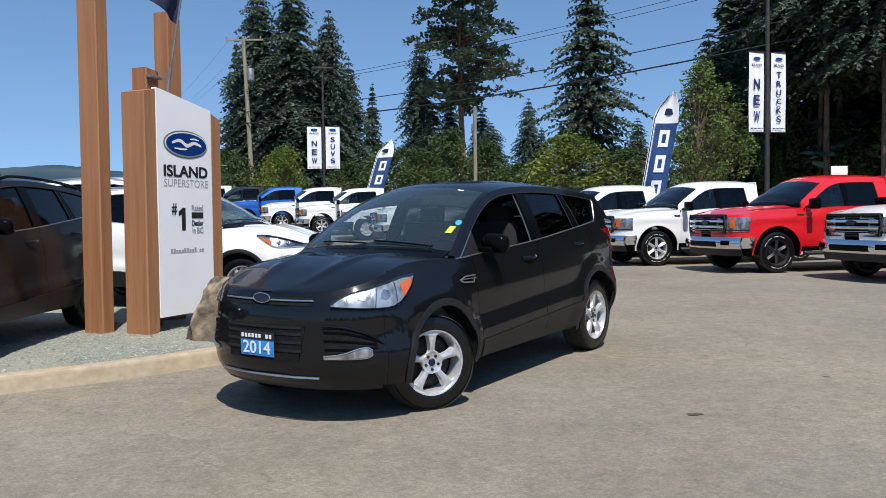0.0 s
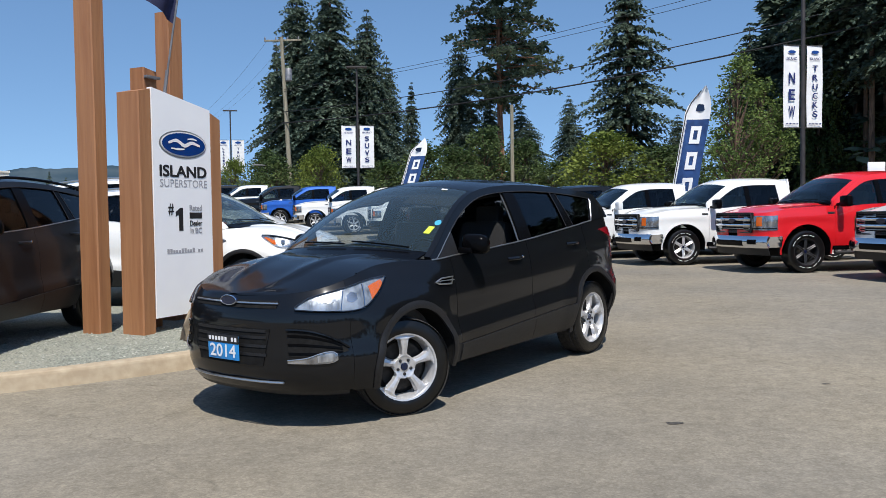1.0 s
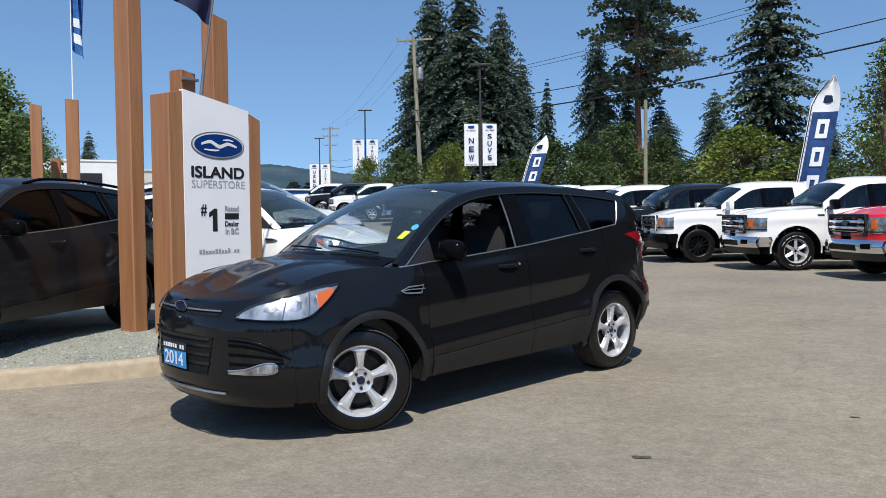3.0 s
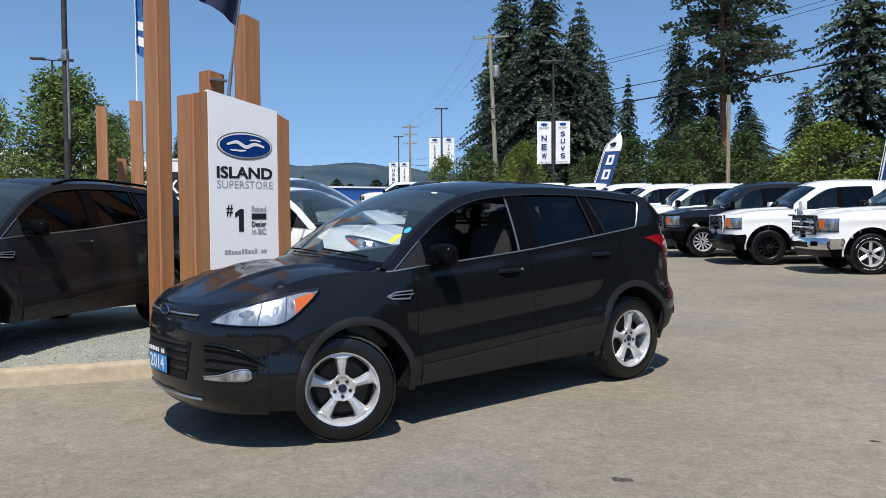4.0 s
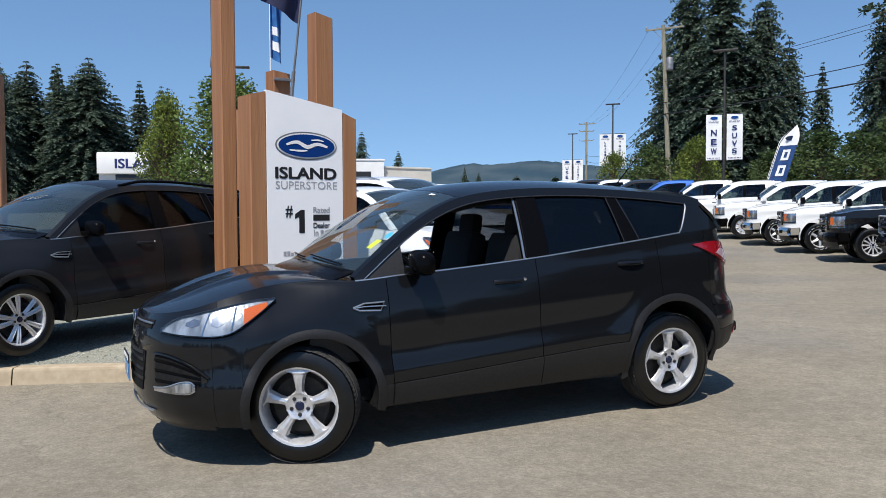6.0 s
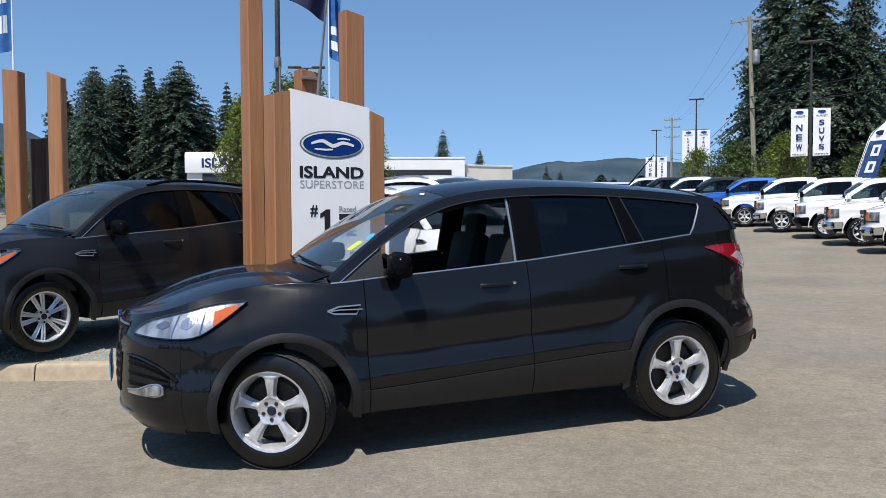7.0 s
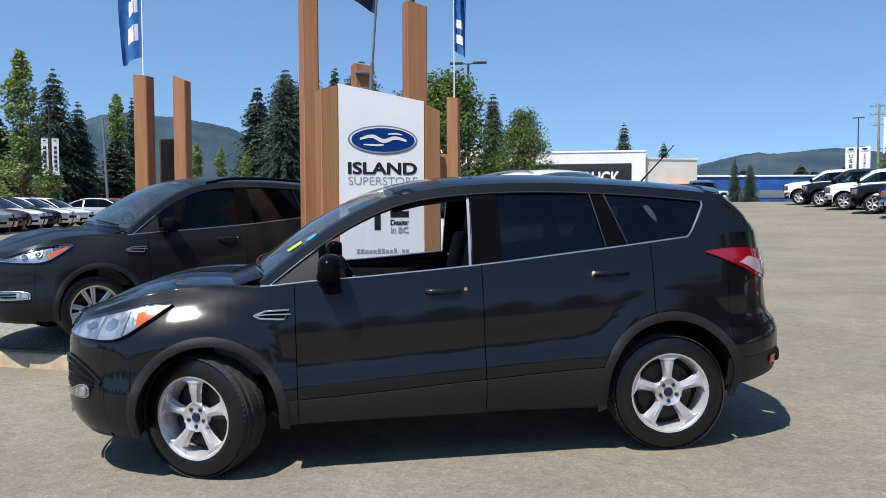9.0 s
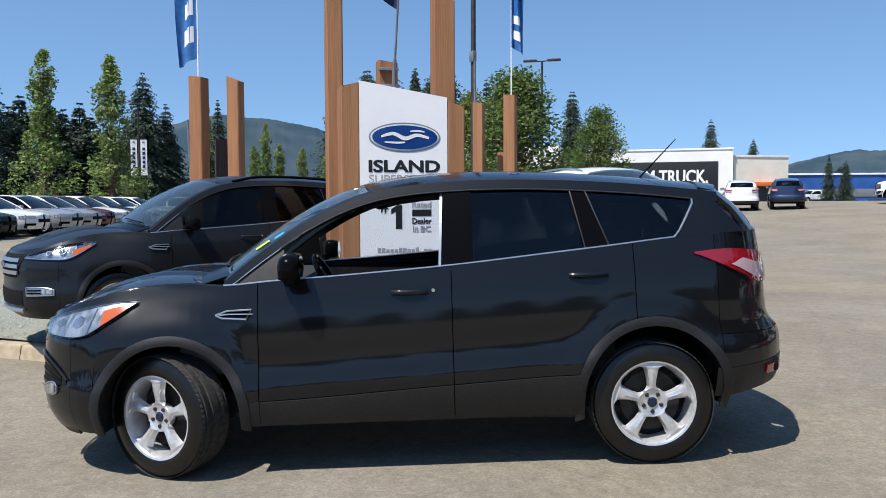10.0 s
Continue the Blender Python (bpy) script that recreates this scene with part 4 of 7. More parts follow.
            bm.transform(Matrix.Translation(SUV.at(xc, zc, s, 0.003)))
            part("bulb_lens", bm, CHROME, lamp)
        part("lamp_cover", SUV.panel(SUV.columns(xa, xb, step=0.02), lo, hi, 6, s, 0.018, 0.002), LENS, lamp)
        # side intake with slats and fog lamp
        lo2 = curve((0.79, 0.50), (0.60, 0.495), (0.46, 0.52))
        hi2 = curve((0.79, 0.66), (0.66, 0.655), (0.55, 0.605), (0.46, 0.535))
        if style == "old":
            part("side_intake", SUV.panel(SUV.columns(0.712, 0.47, step=0.02), lo2, hi2, 5, s, 0.005, 0.006), VOID, car)
            for k in (0.12, 0.46, 0.80):
                zz = lambda x, k=k: lo2(x) + (hi2(x) - lo2(x)) * k
                part("intake_slat", SUV.panel(SUV.columns(0.712, 0.50, step=0.03), lambda x: zz(x) - 0.006, lambda x: zz(x) + 0.006, 1, s, 0.010, 0.008), BLACK, car)
            part("intake_frame", tube([SUV.at(x, hi2(x) + 0.004, s, 0.008) for x in lin(0.715, 0.46, 14)], 0.007, 6), body_paint, car)
            lo4 = curve((0.72, 0.452), (0.60, 0.449), (0.55, 0.456), (0.53, 0.470))
            hi4 = curve((0.72, 0.470), (0.66, 0.484), (0.60, 0.512), (0.55, 0.518), (0.53, 0.500))
            fog = part("fog_lamp", SUV.panel(SUV.columns(0.716, 0.530, step=0.01), lo4, hi4, 5, s, 0.010, 0.01), LAMP_DARK, car, "clear wedge-shaped fog lamp")
            part("fog_lens", SUV.panel(SUV.columns(0.618, 0.545, step=0.01), lambda x: lo4(x) + 0.010, lambda x: hi4(x) - 0.008, 4, s, 0.014, 0.006), LAMP_BOWL, fog)
            part("fog_bezel", tube([SUV.at(x, hi4(x) + 0.002, s, 0.012) for x in lin(0.716, 0.530, 12)], 0.004, 6), SATIN, fog)
        else:
            lo3 = curve((0.70, 0.455), (0.47, 0.470))
            hi3 = curve((0.70, 0.530), (0.56, 0.535), (0.47, 0.515))
            fog = part("fog_lamp", SUV.panel(SUV.columns(0.68, 0.48, step=0.02), lo3, hi3, 4, s, 0.006, 0.008), LAMP_DARK, car, "clear fog lamp in a bright surround")
            part("fog_lens", SUV.panel(SUV.columns(0.57, 0.495, step=0.015), lambda x: lo3(x) + 0.010, lambda x: hi3(x) - 0.010, 3, s, 0.010, 0.006), LAMP_BOWL, fog)
            for k in (0.3, 0.62):
                part("fog_slat", SUV.panel(SUV.columns(0.675, 0.58, step=0.02), lambda x: lo3(x) + 0.075 * k - 0.006, lambda x: lo3(x) + 0.075 * k + 0.006, 1, s, 0.012, 0.006), BLACK, fog)
            ring = [SUV.at(x, lo3(x), s, 0.010) for x in lin(0.68, 0.48, 8)] + [SUV.at(x, hi3(x), s, 0.010) for x in lin(0.48, 0.68, 8)]
            part("fog_bezel", tube(ring + ring[:1], 0.006, 6, caps=False), SATIN, fog)

    def across(y, z, off):
        """The skin point of the nose at a given y."""
        a, b = 0.1, SUV.XN
        for _ in range(24):
            c = (a + b) / 2
            if SUV.at(c, z).y > abs(y):
                a = c
            else:
                b = c
        p = SUV.at(a, z)
        return Vector((p.x + off, y, z))
    front = lambda p: Vector((1, 0, 0))
    if style == "old":
        part("lower_grille", sheet(lin(-0.37, 0.37, 16), lin(0.43, 0.665, 5), lambda y, z: across(y * (0.86 + 0.14 * (z - 0.43) / 0.235), z, 0.004), 0.006, front), VOID, car)
        for z in (0.50, 0.555, 0.61, 0.652):
            part("grille_bar", sheet(lin(-0.40, 0.40, 14), (z - 0.009, z + 0.009), lambda y, zz: across(y * 0.86, zz, 0.008), 0.006, front), PLASTIC, car)
        part("grille_mouth", sheet(lin(-0.40, 0.40, 14), lin(0.795, 0.842, 2), lambda y, z: across(y, z, 0.004), 0.006, front), VOID, car)
        part("grille_strip", tube([across(y, 0.826, 0.010) for y in lin(-0.41, 0.41, 16)], 0.0065, 6), SATIN, car, "bright strip across the upper grille")
        part("skid_strip", tube([across(y, 0.325, 0.010) for y in lin(-0.45, 0.45, 16)], 0.008, 6), SATIN, car, "bright lower skid strip")
        badge_z = 0.838
        pl = face_frame(across(0, 0.535, 0.035), (0, 1, 0), (0, 0, 1))
        bm = boxed((0, 0, 0), (0.31, 0.16, 0.006), 0.003)
        plate = part("plate", bm, PLATE_BLUE, car, "blue dealer plate with a black top")
        plate.matrix_basis = pl
        part("plate_header", boxed((0, 0.055, 0.002), (0.312, 0.055, 0.006), 0.002), BLACK_INK, plate)
        lettering("plate_number", "2014", 0.085, WHITE_INK, plate, Matrix.Translation((0, -0.022, 0.006)), 0.26, 0.02)
        bm = bmesh.new()
        for k in range(9):
            if k != 6:
                box(bm, (-0.13 + 0.0325 * k, 0.055, 0.006), (0.020, 0.026, 0.002))
        part("plate_caption", bm, WHITE_INK, plate)
    else:
        part("upper_grille", sheet(lin(-0.50, 0.50, 16), lin(0.62, 0.84, 5), lambda y, z: across(y * (0.76 + 0.24 * (z - 0.62) / 0.22), z, 0.006), 0.006, front), VOID, car)
        for z in (0.665, 0.725, 0.785):
            part("grille_bar", sheet(lin(-0.47, 0.47, 14), lin(z - 0.018, z + 0.018, 2), lambda y, zz: across(y * 0.93, zz, 0.022), 0.014, front), SATIN, car)
        part("lower_grille", sheet(lin(-0.5, 0.5, 16), lin(0.36, 0.50, 3), lambda y, z: across(y, z, 0.006), 0.006, front), VOID, car)
        part("skid_strip", tube([across(y, 0.315, 0.012) for y in lin(-0.5, 0.5, 16)], 0.022, 6), SATIN, car)
        badge_z = 0.735
    bm = bmesh.new()
    f = disc(bm, (0, 0, 0), 0.078, 0.032, 28, (1, 0, 0), (0, 1, 0))
    r = bmesh.ops.extrude_face_region(bm, geom=[f])
    bmesh.ops.translate(bm, verts=[v for v in r["geom"] if isinstance(v, bmesh.types.BMVert)], vec=(0, 0, 0.014))
    bad = part("emblem", bm, OVAL_DARK, car, "oval dark blue emblem with a bright rim")
    bad.matrix_basis = face_frame(across(0, badge_z, 0.014), (0, 1, 0), (0, 0, 1))
    part("emblem_rim", tube([(0.078 * math.cos(2 * math.pi * k / 28), 0.032 * math.sin(2 * math.pi * k / 28), 0.015) for k in range(29)], 0.0028, 6, caps=False), CHROME, bad)

    # inside
    bm = boxed((-1.62, 0, 0.37), (2.75, 1.50, 0.14), 0.02)
    part("floor_pan", bm, VOID, car)
    part("under_body", boxed((-1.25, 0, 0.37), (3.4, 1.05, 0.14), 0.05), VOID, car)
    part("rear_floor", boxed((-3.10, 0, 0.50), (0.66, 1.42, 0.09), 0.03), VOID, car)
    part("air_dam", boxed((0.40, 0, 0.33), (0.03, 1.36, 0.16), 0.008), VOID, car)
    for s in (1, -1):
        part("splash_shield", boxed((0.40, s * 0.50, 0.36), (0.06, 0.26, 0.10), 0.02), VOID, car)
    bm = boxed((-0.55, 0, 0.90), (0.42, 1.50, 0.26), 0.08)
    box(bm, (-0.30, 0, 0.78), (0.35, 1.45, 0.5), 0.03)
    box(bm, (-1.05, 0, 0.62), (0.75, 0.22, 0.26), 0.04)
    part("dashboard", bm, DASH, car)
    ring_pts = []
    for k in range(25):
        a = 2 * math.pi * k / 24
        ring_pts.append(Vector((-0.92 + 0.085 * math.sin(a), 0.37 + 0.185 * math.cos(a), 0.985 + 0.165 * math.sin(a))))
    bm = tube(ring_pts, 0.016, 8, caps=False)
    box(bm, (-0.90, 0.37, 0.985), (0.05, 0.14, 0.10), 0.02)
    box(bm, (-0.91, 0.37, 0.985), (0.02, 0.36, 0.03), 0.008)
    tube([(-0.90, 0.37, 0.985), (-0.60, 0.37, 0.90)], 0.035, 8, bm)
    part("steering_wheel", bm, BLACK, car)
    for y in (0.37, -0.37):
        seat(car, -1.32, y)
    bm = boxed((-2.22, 0, 0.66), (0.48, 1.30, 0.18), 0.05)
    box(bm, (-2.53, 0, 0.98), (0.14, 1.30, 0.60), 0.05, Matrix.Rotation(radians(-15), 4, "Y"))
    for y in (0.38, -0.38):
        box(bm, (-2.62, y, 1.33), (0.09, 0.25, 0.16), 0.04)
    part("rear_bench", bm, FABRIC, car)
    for s in (1, -1):
        part("door_card", boxed((-1.55, s * 0.78, 0.76), (1.9, 0.05, 0.56), 0.02), VOID, car)
    bm = boxed((-1.02, 0, 1.43), (0.03, 0.20, 0.06), 0.012)
    part("inner_mirror", bm, BLACK, car)
    if open_window:
        part("window_channel", pane(1, lambda v: -1.556 - 0.02 * v, lambda v: -1.570 - 0.02 * v, 0, 1, -0.016, 0.006), SATIN, car, "bright edge of the lowered window channel")
        vb = 0.634 / ye(-0.70)
        bm = bmesh.new()
        disc(bm, top(-0.70, vb) + Vector((-0.004, 0, 0.005)), 0.024, 0.034, 20, (top(-0.70, vb + 0.04) - top(-0.70, vb)).normalized(), (top(-0.74, vb) - top(-0.70, vb)).normalized())
        part("round_sticker", bm, STICKER_B, car, "round light-blue windscreen sticker")
        bm = sheet(lin(-0.585, -0.655, 2), lin(0.600, 0.645, 2), lambda x, y: top(x, y / ye(x)) + Vector((0, 0, 0.007)))
        part("square_sticker", bm, STICKER_Y, car, "yellow-green windscreen sticker")
        bm = sheet(lin(-1.13, -1.15, 1), lin(0.62, 0.70, 2), lambda x, v: top(x, v) + Vector((0, 0, 0.007)))
        part("tag", bm, PAPER, car)
        part("aerial", tube([(-2.83, 0, 1.555), (-3.07, 0, 1.80)], [0.0055, 0.003], 6), BLACK, car, "thin black roof aerial")
    if rails:
        for s in (1, -1):
            pts = [Vector((x, s * (ye(x) - 0.03), ROOF(x) + 0.014 + 0.028 * smooth01(min(-1.3 - x, x + 3.1) * 3.2))) for x in lin(-1.32, -3.08, 24)]
            part("roof_bar", tube(pts, 0.015, 8), BLACK if body_paint is not PAINT_WHITE else SATIN, car, "raised roof rail")

    fin = {"five": RIM, "ten": RIM}[wheel_style]
    for w, st in ((FX, steer), (-WB, 0.0)):
        for s in (1, -1):
            make_wheel(car, (w, s * 0.745, hub), s, st, wheel_style, hub, 0.226, 0.235, fin)
    return car


# ---- pickup ----
TB = 3.68
T_BELT = curve((0.98, 1.13), (0.8, 1.165), (0.4, 1.205), (-0.2, 1.235), (-0.75, 1.245), (-1.2, 1.245), (-1.5, 1.27), (-2.7, 1.28))
T_ROOF = curve((-0.70, 1.25), (-0.95, 1.43), (-1.2, 1.60), (-1.42, 1.735), (-1.6, 1.81), (-1.85, 1.845), (-2.3, 1.855), (-2.75, 1.84), (-2.95, 1.80))
PICKUP = Shell(
    curve((0.5, 0.985), (-0.4, 1.005), (-4.9, 1.0)),
    curve((0.42, 0.05), (0.55, 0.012), (0.75, 0.0), (0.95, 0.008), (1.05, 0.0), (1.2, 0.03), (1.45, 0.06)),
    curve((0.40, 0.86), (0.50, 0.93), (0.95, 0.955), (1.05, 0.95), (1.15, 0.90), (1.25, 0.80)),
    curve((0.4, -4.80), (0.6, -4.90), (1.45, -4.90)),
    0.45, -4.75, 3.0, 5.0)


def cab_y(x, z):
    h = max(z - T_BELT(x), 0)
    return PICKUP.at(min(x, -0.4), T_BELT(x)).y - 0.02 - 0.30 * h - 0.12 * h * h


def make_truck(m, body_paint, label, wheels="six", finish=None, chrome=True, group="row of parked pickup trucks"):
    """A four-door pickup truck."""
    car = thing("pickup_truck", m, label, "truck", group)
    hub, axles, R = 0.40, (0.0, -TB), 0.40
    low = arch_low(lambda x: 0.52 if x > -0.4 else 0.50, axles, hub, 0.535)
    trim = SATIN if chrome else BLACK
    BED = lambda x: 1.385
    for s in (1, -1):
        part("fender", PICKUP.panel(PICKUP.columns(0.80, -0.78, (0.0,), 0.535, 0.1), lambda x: max(low(x), 0.70 if x > 0.50 else 0), T_BELT, 10, s, 0, 0.015), body_paint, car)
        for xa, xb in ((-0.79, -1.80), (-1.81, -2.70)):
            door = part("door", PICKUP.panel(PICKUP.columns(xa, xb, (), 0.49, 0.12), low, T_BELT, 10, s, 0, 0.03), body_paint, car)
            zh = 1.13
            part("handle", boxed(PICKUP.at(xb + 0.16, zh, s, 0.02), (0.18, 0.03, 0.035), 0.01), body_paint if body_paint is not PAINT_SILVER else CHROME, door)
        part("cab_corner", PICKUP.panel(PICKUP.columns(-2.71, -2.80, (), 0.535, 0.1), low, T_BELT, 8, s, 0, 0.03), body_paint, car)
        part("bed_side", PICKUP.panel(PICKUP.columns(-2.83, -4.78, (-TB,), 0.535, 0.12), low, BED, 10, s, 0, 0.03), body_paint, car)
        part("bed_rail", boxed((-3.80, s * 0.92, 1.392), (1.93, 0.09, 0.025), 0.008), BLACK, car)
        for w in axles:
            def ring(u, v, w=w, s=s):
                a = math.pi * (-0.03 + 1.06 * u)
                r = 0.508 + 0.036 * v
                p = PICKUP.at(w + r * math.cos(a), hub + r * math.sin(a), s)
                return p + Vector((0, s * 0.008, 0))
            part("arch_trim", sheet(lin(0, 1, 24), (0, 0.5, 1), ring, 0.02, lambda p: Vector((0, s, 0))), body_paint if body_paint is not PAINT_BLACK else BLACK, car)
            def liner(u, v, w=w, s=s):
                a = math.pi * (-0.05 + 1.1 * u)
                return Vector((w + 0.515 * math.cos(a), s * (0.5 + 0.45 * v), hub + 0.515 * math.sin(a)))
            part("arch_liner", sheet(lin(0, 1, 16), (0, 1), liner), VOID, car)
        part("bumper_end", PICKUP.panel(PICKUP.columns(0.90, 0.52, (), 0.4, 0.05), lambda x: 0.515, lambda x: 0.715, 5, s, 0.014, 0.03), (CHROME if chrome else BLACK) if body_paint is not PAINT_BLACK else BLACK, car)
        part("rocker", boxed((-1.75, s * 0.93, 0.46), (2.1, 0.08, 0.09), 0.02), BLACK, car)
        part("step_bar", tube([(-0.75, s * 0.98, 0.38), (-0.85, s * 1.0, 0.37), (-2.6, s * 1.0, 0.37), (-2.7, s * 0.98, 0.38)], 0.035, 8), BLACK if not chrome else DARKMETAL, car)

    def hood(x, v):
        p = PICKUP.at(x, T_BELT(x))
        bulge = 0.028 * smooth01((0.62 - abs(v)) / 0.12)
        return Vector((p.x + 0.10 * (1 - v * v) * smooth01((0.2 - x) / 0.8), v * (p.y - 0.004), p.z + 0.045 * (1 - v ** 2) + bulge * smooth01((0.9 - x) / 0.3)))
    part("bonnet", sheet(PICKUP.columns(PICKUP.XN - 0.0005, -0.70, step=0.1), lin(-1, 1, 22), hood, 0.02, lambda p: Vector((0, 0, 1))), body_paint, car)

    def tye(x):
        return cab_y(x, T_ROOF(x))

    def top(x, v):
        c = 1 - abs(v) ** 2.6
        return Vector((x + 0.20 * smooth01((x + 2.4) / 1.4) * c, v * tye(x), T_ROOF(x) + (0.075 if x < -1.2 else 0.055) * c))
    up = lambda p: Vector((0.3, 0, 1))
    part("windscreen", sheet(lin(-0.74, -1.40, 10), lin(-0.93, 0.93, 14), top, 0.004, up), TRUCK_SCREEN, car)
    part("screen_band", sheet(lin(-0.72, -0.80, 2), lin(-0.95, 0.95, 14), lambda x, v: top(x, v) + Vector((0, 0, 0.004)), 0.006, up), BLACK, car)
    for s in (1, -1):
        part("a_pillar", sheet(lin(-0.70, -1.52, 10), [s * v for v in (0.925, 1.0)], lambda x, v: top(x, v) + Vector((0, 0, 0.003)), 0.04, up), body_paint, car)
    part("roof", sheet(lin(-1.39, -2.90, 14), lin(-1, 1, 20), top, 0.03, up), body_paint, car)

    def tp(s, xf, xb, off, thick, head=0.105):
        def at(u, v):
            x = xf(v) + (xb(v) - xf(v)) * u
            lo, hi = T_BELT(x), T_ROOF(x) - head
            z = lo + (hi - lo) * v
            return Vector((x, s * (cab_y(x, z) + off), z))
        return sheet(lin(0, 1, 7), lin(0, 1, 5), at, thick, lambda p: Vector((0, s, 0.2)))
    for s in (1, -1):
        def rl(x, v, s=s):
            z = max(T_ROOF(x) - 0.105 + 0.105 * v, T_BELT(x))
            return Vector((x, s * (cab_y(x, z) + 0.002), z))
        part("roof_rail_panel", sheet(lin(-0.70, -2.88, 26), (0, 0.5, 1), rl, 0.03, lambda p: Vector((0, s, 0.3))), body_paint, car)
        part("door_sail", tp(s, lambda v: -0.73, lambda v: -0.98, 0.0, 0.03), BLACK, car)
        part("front_window", tp(s, lambda v: -0.98, lambda v: -1.76, -0.012, 0.004), TRUCK_SCREEN, car)
        part("b_pillar", tp(s, lambda v: -1.76, lambda v: -1.86, 0.0, 0.04), BLACK, car)
        part("rear_window", tp(s, lambda v: -1.86, lambda v: -2.58 + 0.03 * v, -0.012, 0.004), TINT, car)
        part("c_pillar", tp(s, lambda v: -2.58 + 0.03 * v, lambda v: -2.80 - 0.08 * v, 0.001, 0.04), body_paint, car)
        bm = boxed((-0.90, s * 1.17, 1.33), (0.13, 0.24, 0.21), 0.045)
        box(bm, (-0.88, s * 1.03, 1.27), (0.07, 0.16, 0.05), 0.015)
        part("mirror", bm, BLACK if body_paint is not PAINT_WHITE or chrome else body_paint, car)
        part("side_badge", PICKUP.panel(PICKUP.columns(-0.42, -0.62, (), 0.49, 0.05), lambda x: 1.10, lambda x: 1.135, 1, s, 0.008, 0.01), DARKMETAL, car)
    part("cab_back", sheet(lin(-1, 1, 10), lin(0.42, 1, 5), lambda y, h: Vector((-2.82 - 0.05 * h, y * (0.95 - 0.52 * max(0, h - 0.64)), 1.88 * h)), 0.03, lambda p: Vector((-1, 0, 0))), body_paint, car)
    part("bed_floor", boxed((-3.80, 0, 0.80), (1.95, 1.85, 0.06), 0.01), BLACK, car)
    part("tailgate", boxed((-4.86, 0, 1.05), (0.08, 1.72, 0.66), 0.02), body_paint, car)
    part("rear_bumper", boxed((-4.98, 0, 0.62), (0.18, 1.90, 0.20), 0.03), trim, car)
    for s in (1, -1):
        part("tail_lamp", boxed((-4.84, s * 0.92, 1.15), (0.14, 0.14, 0.44), 0.02), TAIL_RED, car)
        lamp = part("headlamp", PICKUP.panel(PICKUP.columns(0.945, 0.60, (), 0.4, 0.04), lambda x: 0.835, lambda x: min(1.105, T_BELT(x) - 0.02), 4, s, 0.010, 0.02), LAMP_DARK, car, "clear headlamp in a dark housing")
        part("lamp_shroud", PICKUP.panel(PICKUP.columns(0.945, 0.62, (), 0.4, 0.05), lambda x: 0.830, lambda x: 0.848, 1, s, 0.016, 0.01), BLACK, lamp)
        part("header_panel", PICKUP.panel(PICKUP.columns(PICKUP.XN - 0.001, 0.795, (), 0.4, 0.03), lambda x: 1.085, T_BELT, 3, s, 0.003, 0.02), body_paint, car)
        part("lamp_filler", PICKUP.panel(PICKUP.columns(PICKUP.XN - 0.001, 0.795, (), 0.4, 0.03), lambda x: 0.715, lambda x: 0.845, 3, s, 0.0, 0.02), body_paint, car)
        part("turn_signal", PICKUP.panel(PICKUP.columns(0.875, 0.825, (), 0.4, 0.04), lambda x: 0.885, lambda x: 1.055, 2, s, 0.015, 0.01), AMBER, lamp, "orange turn signal")
    # grille with bars, bumper
    part("grille", boxed((0.900, 0, 0.98), (0.05, 1.28, 0.38), 0.02), VOID, car)
    part("grille_frame", tube([(0.935, y, z) for y, z in ((-0.62, 0.795), (-0.66, 0.98), (-0.62, 1.16), (0.62, 1.16), (0.66, 0.98), (0.62, 0.795), (-0.62, 0.795))], 0.014, 8), DARKMETAL if chrome else body_paint, car)
    for z in (0.930, 1.040):
        part("grille_bar", boxed((0.938, 0, z), (0.04, 1.24, 0.052), 0.018), CHROME if chrome else DARKMETAL, car)
    for z in (0.830, 0.868, 1.100, 1.132):
        part("grille_slat", boxed((0.926, 0, z), (0.02, 1.18, 0.012), 0.004), DARKMETAL if z != 0.868 else trim, car)
    part("grille_crossbar", boxed((0.932, 0, 0.985), (0.04, 1.20, 0.034), 0.010), BLACK, car)
    bm = bmesh.new()
    f = disc(bm, (0, 0, 0), 0.115, 0.046, 24, (1, 0, 0), (0, 1, 0))
    r = bmesh.ops.extrude_face_region(bm, geom=[f])
    bmesh.ops.translate(bm, verts=[v for v in r["geom"] if isinstance(v, bmesh.types.BMVert)], vec=(0, 0, 0.016))
    em = part("emblem", bm, OVAL_DARK, car, "oval dark blue emblem")
    em.matrix_basis = face_frame((0.960, 0, 0.985), (0, 1, 0), (0, 0, 1))

    def bump(y, z):
        k = abs(y) / 0.98
        return Vector((1.03 - 0.20 * k ** 4 - 0.05 * ((z - 0.61) / 0.12) ** 2, y, z))
    part("front_bumper", sheet(lin(-0.98, 0.98, 24), lin(0.500, 0.728, 8), bump, 0.06, lambda p: Vector((1, 0, 0))), (CHROME if chrome else BLACK) if body_paint is not PAINT_BLACK else BLACK, car, "bright metal front bumper" if chrome else "")
    part("bumper_intake", sheet(lin(-0.46, 0.46, 10), lin(0.540, 0.645, 3), lambda y, z: bump(y, z) + Vector((0.006, 0, 0)), 0.006, lambda p: Vector((1, 0, 0))), BLACK, car)
    for s in (1, -1):
        part("fog_lamp", sheet(lin(0.60, 0.80, 4), lin(0.575, 0.665, 2), lambda y, z: bump(s * y, z) + Vector((0.006, 0, 0)), 0.006, lambda p: Vector((1, 0, 0))), BLACK, car)
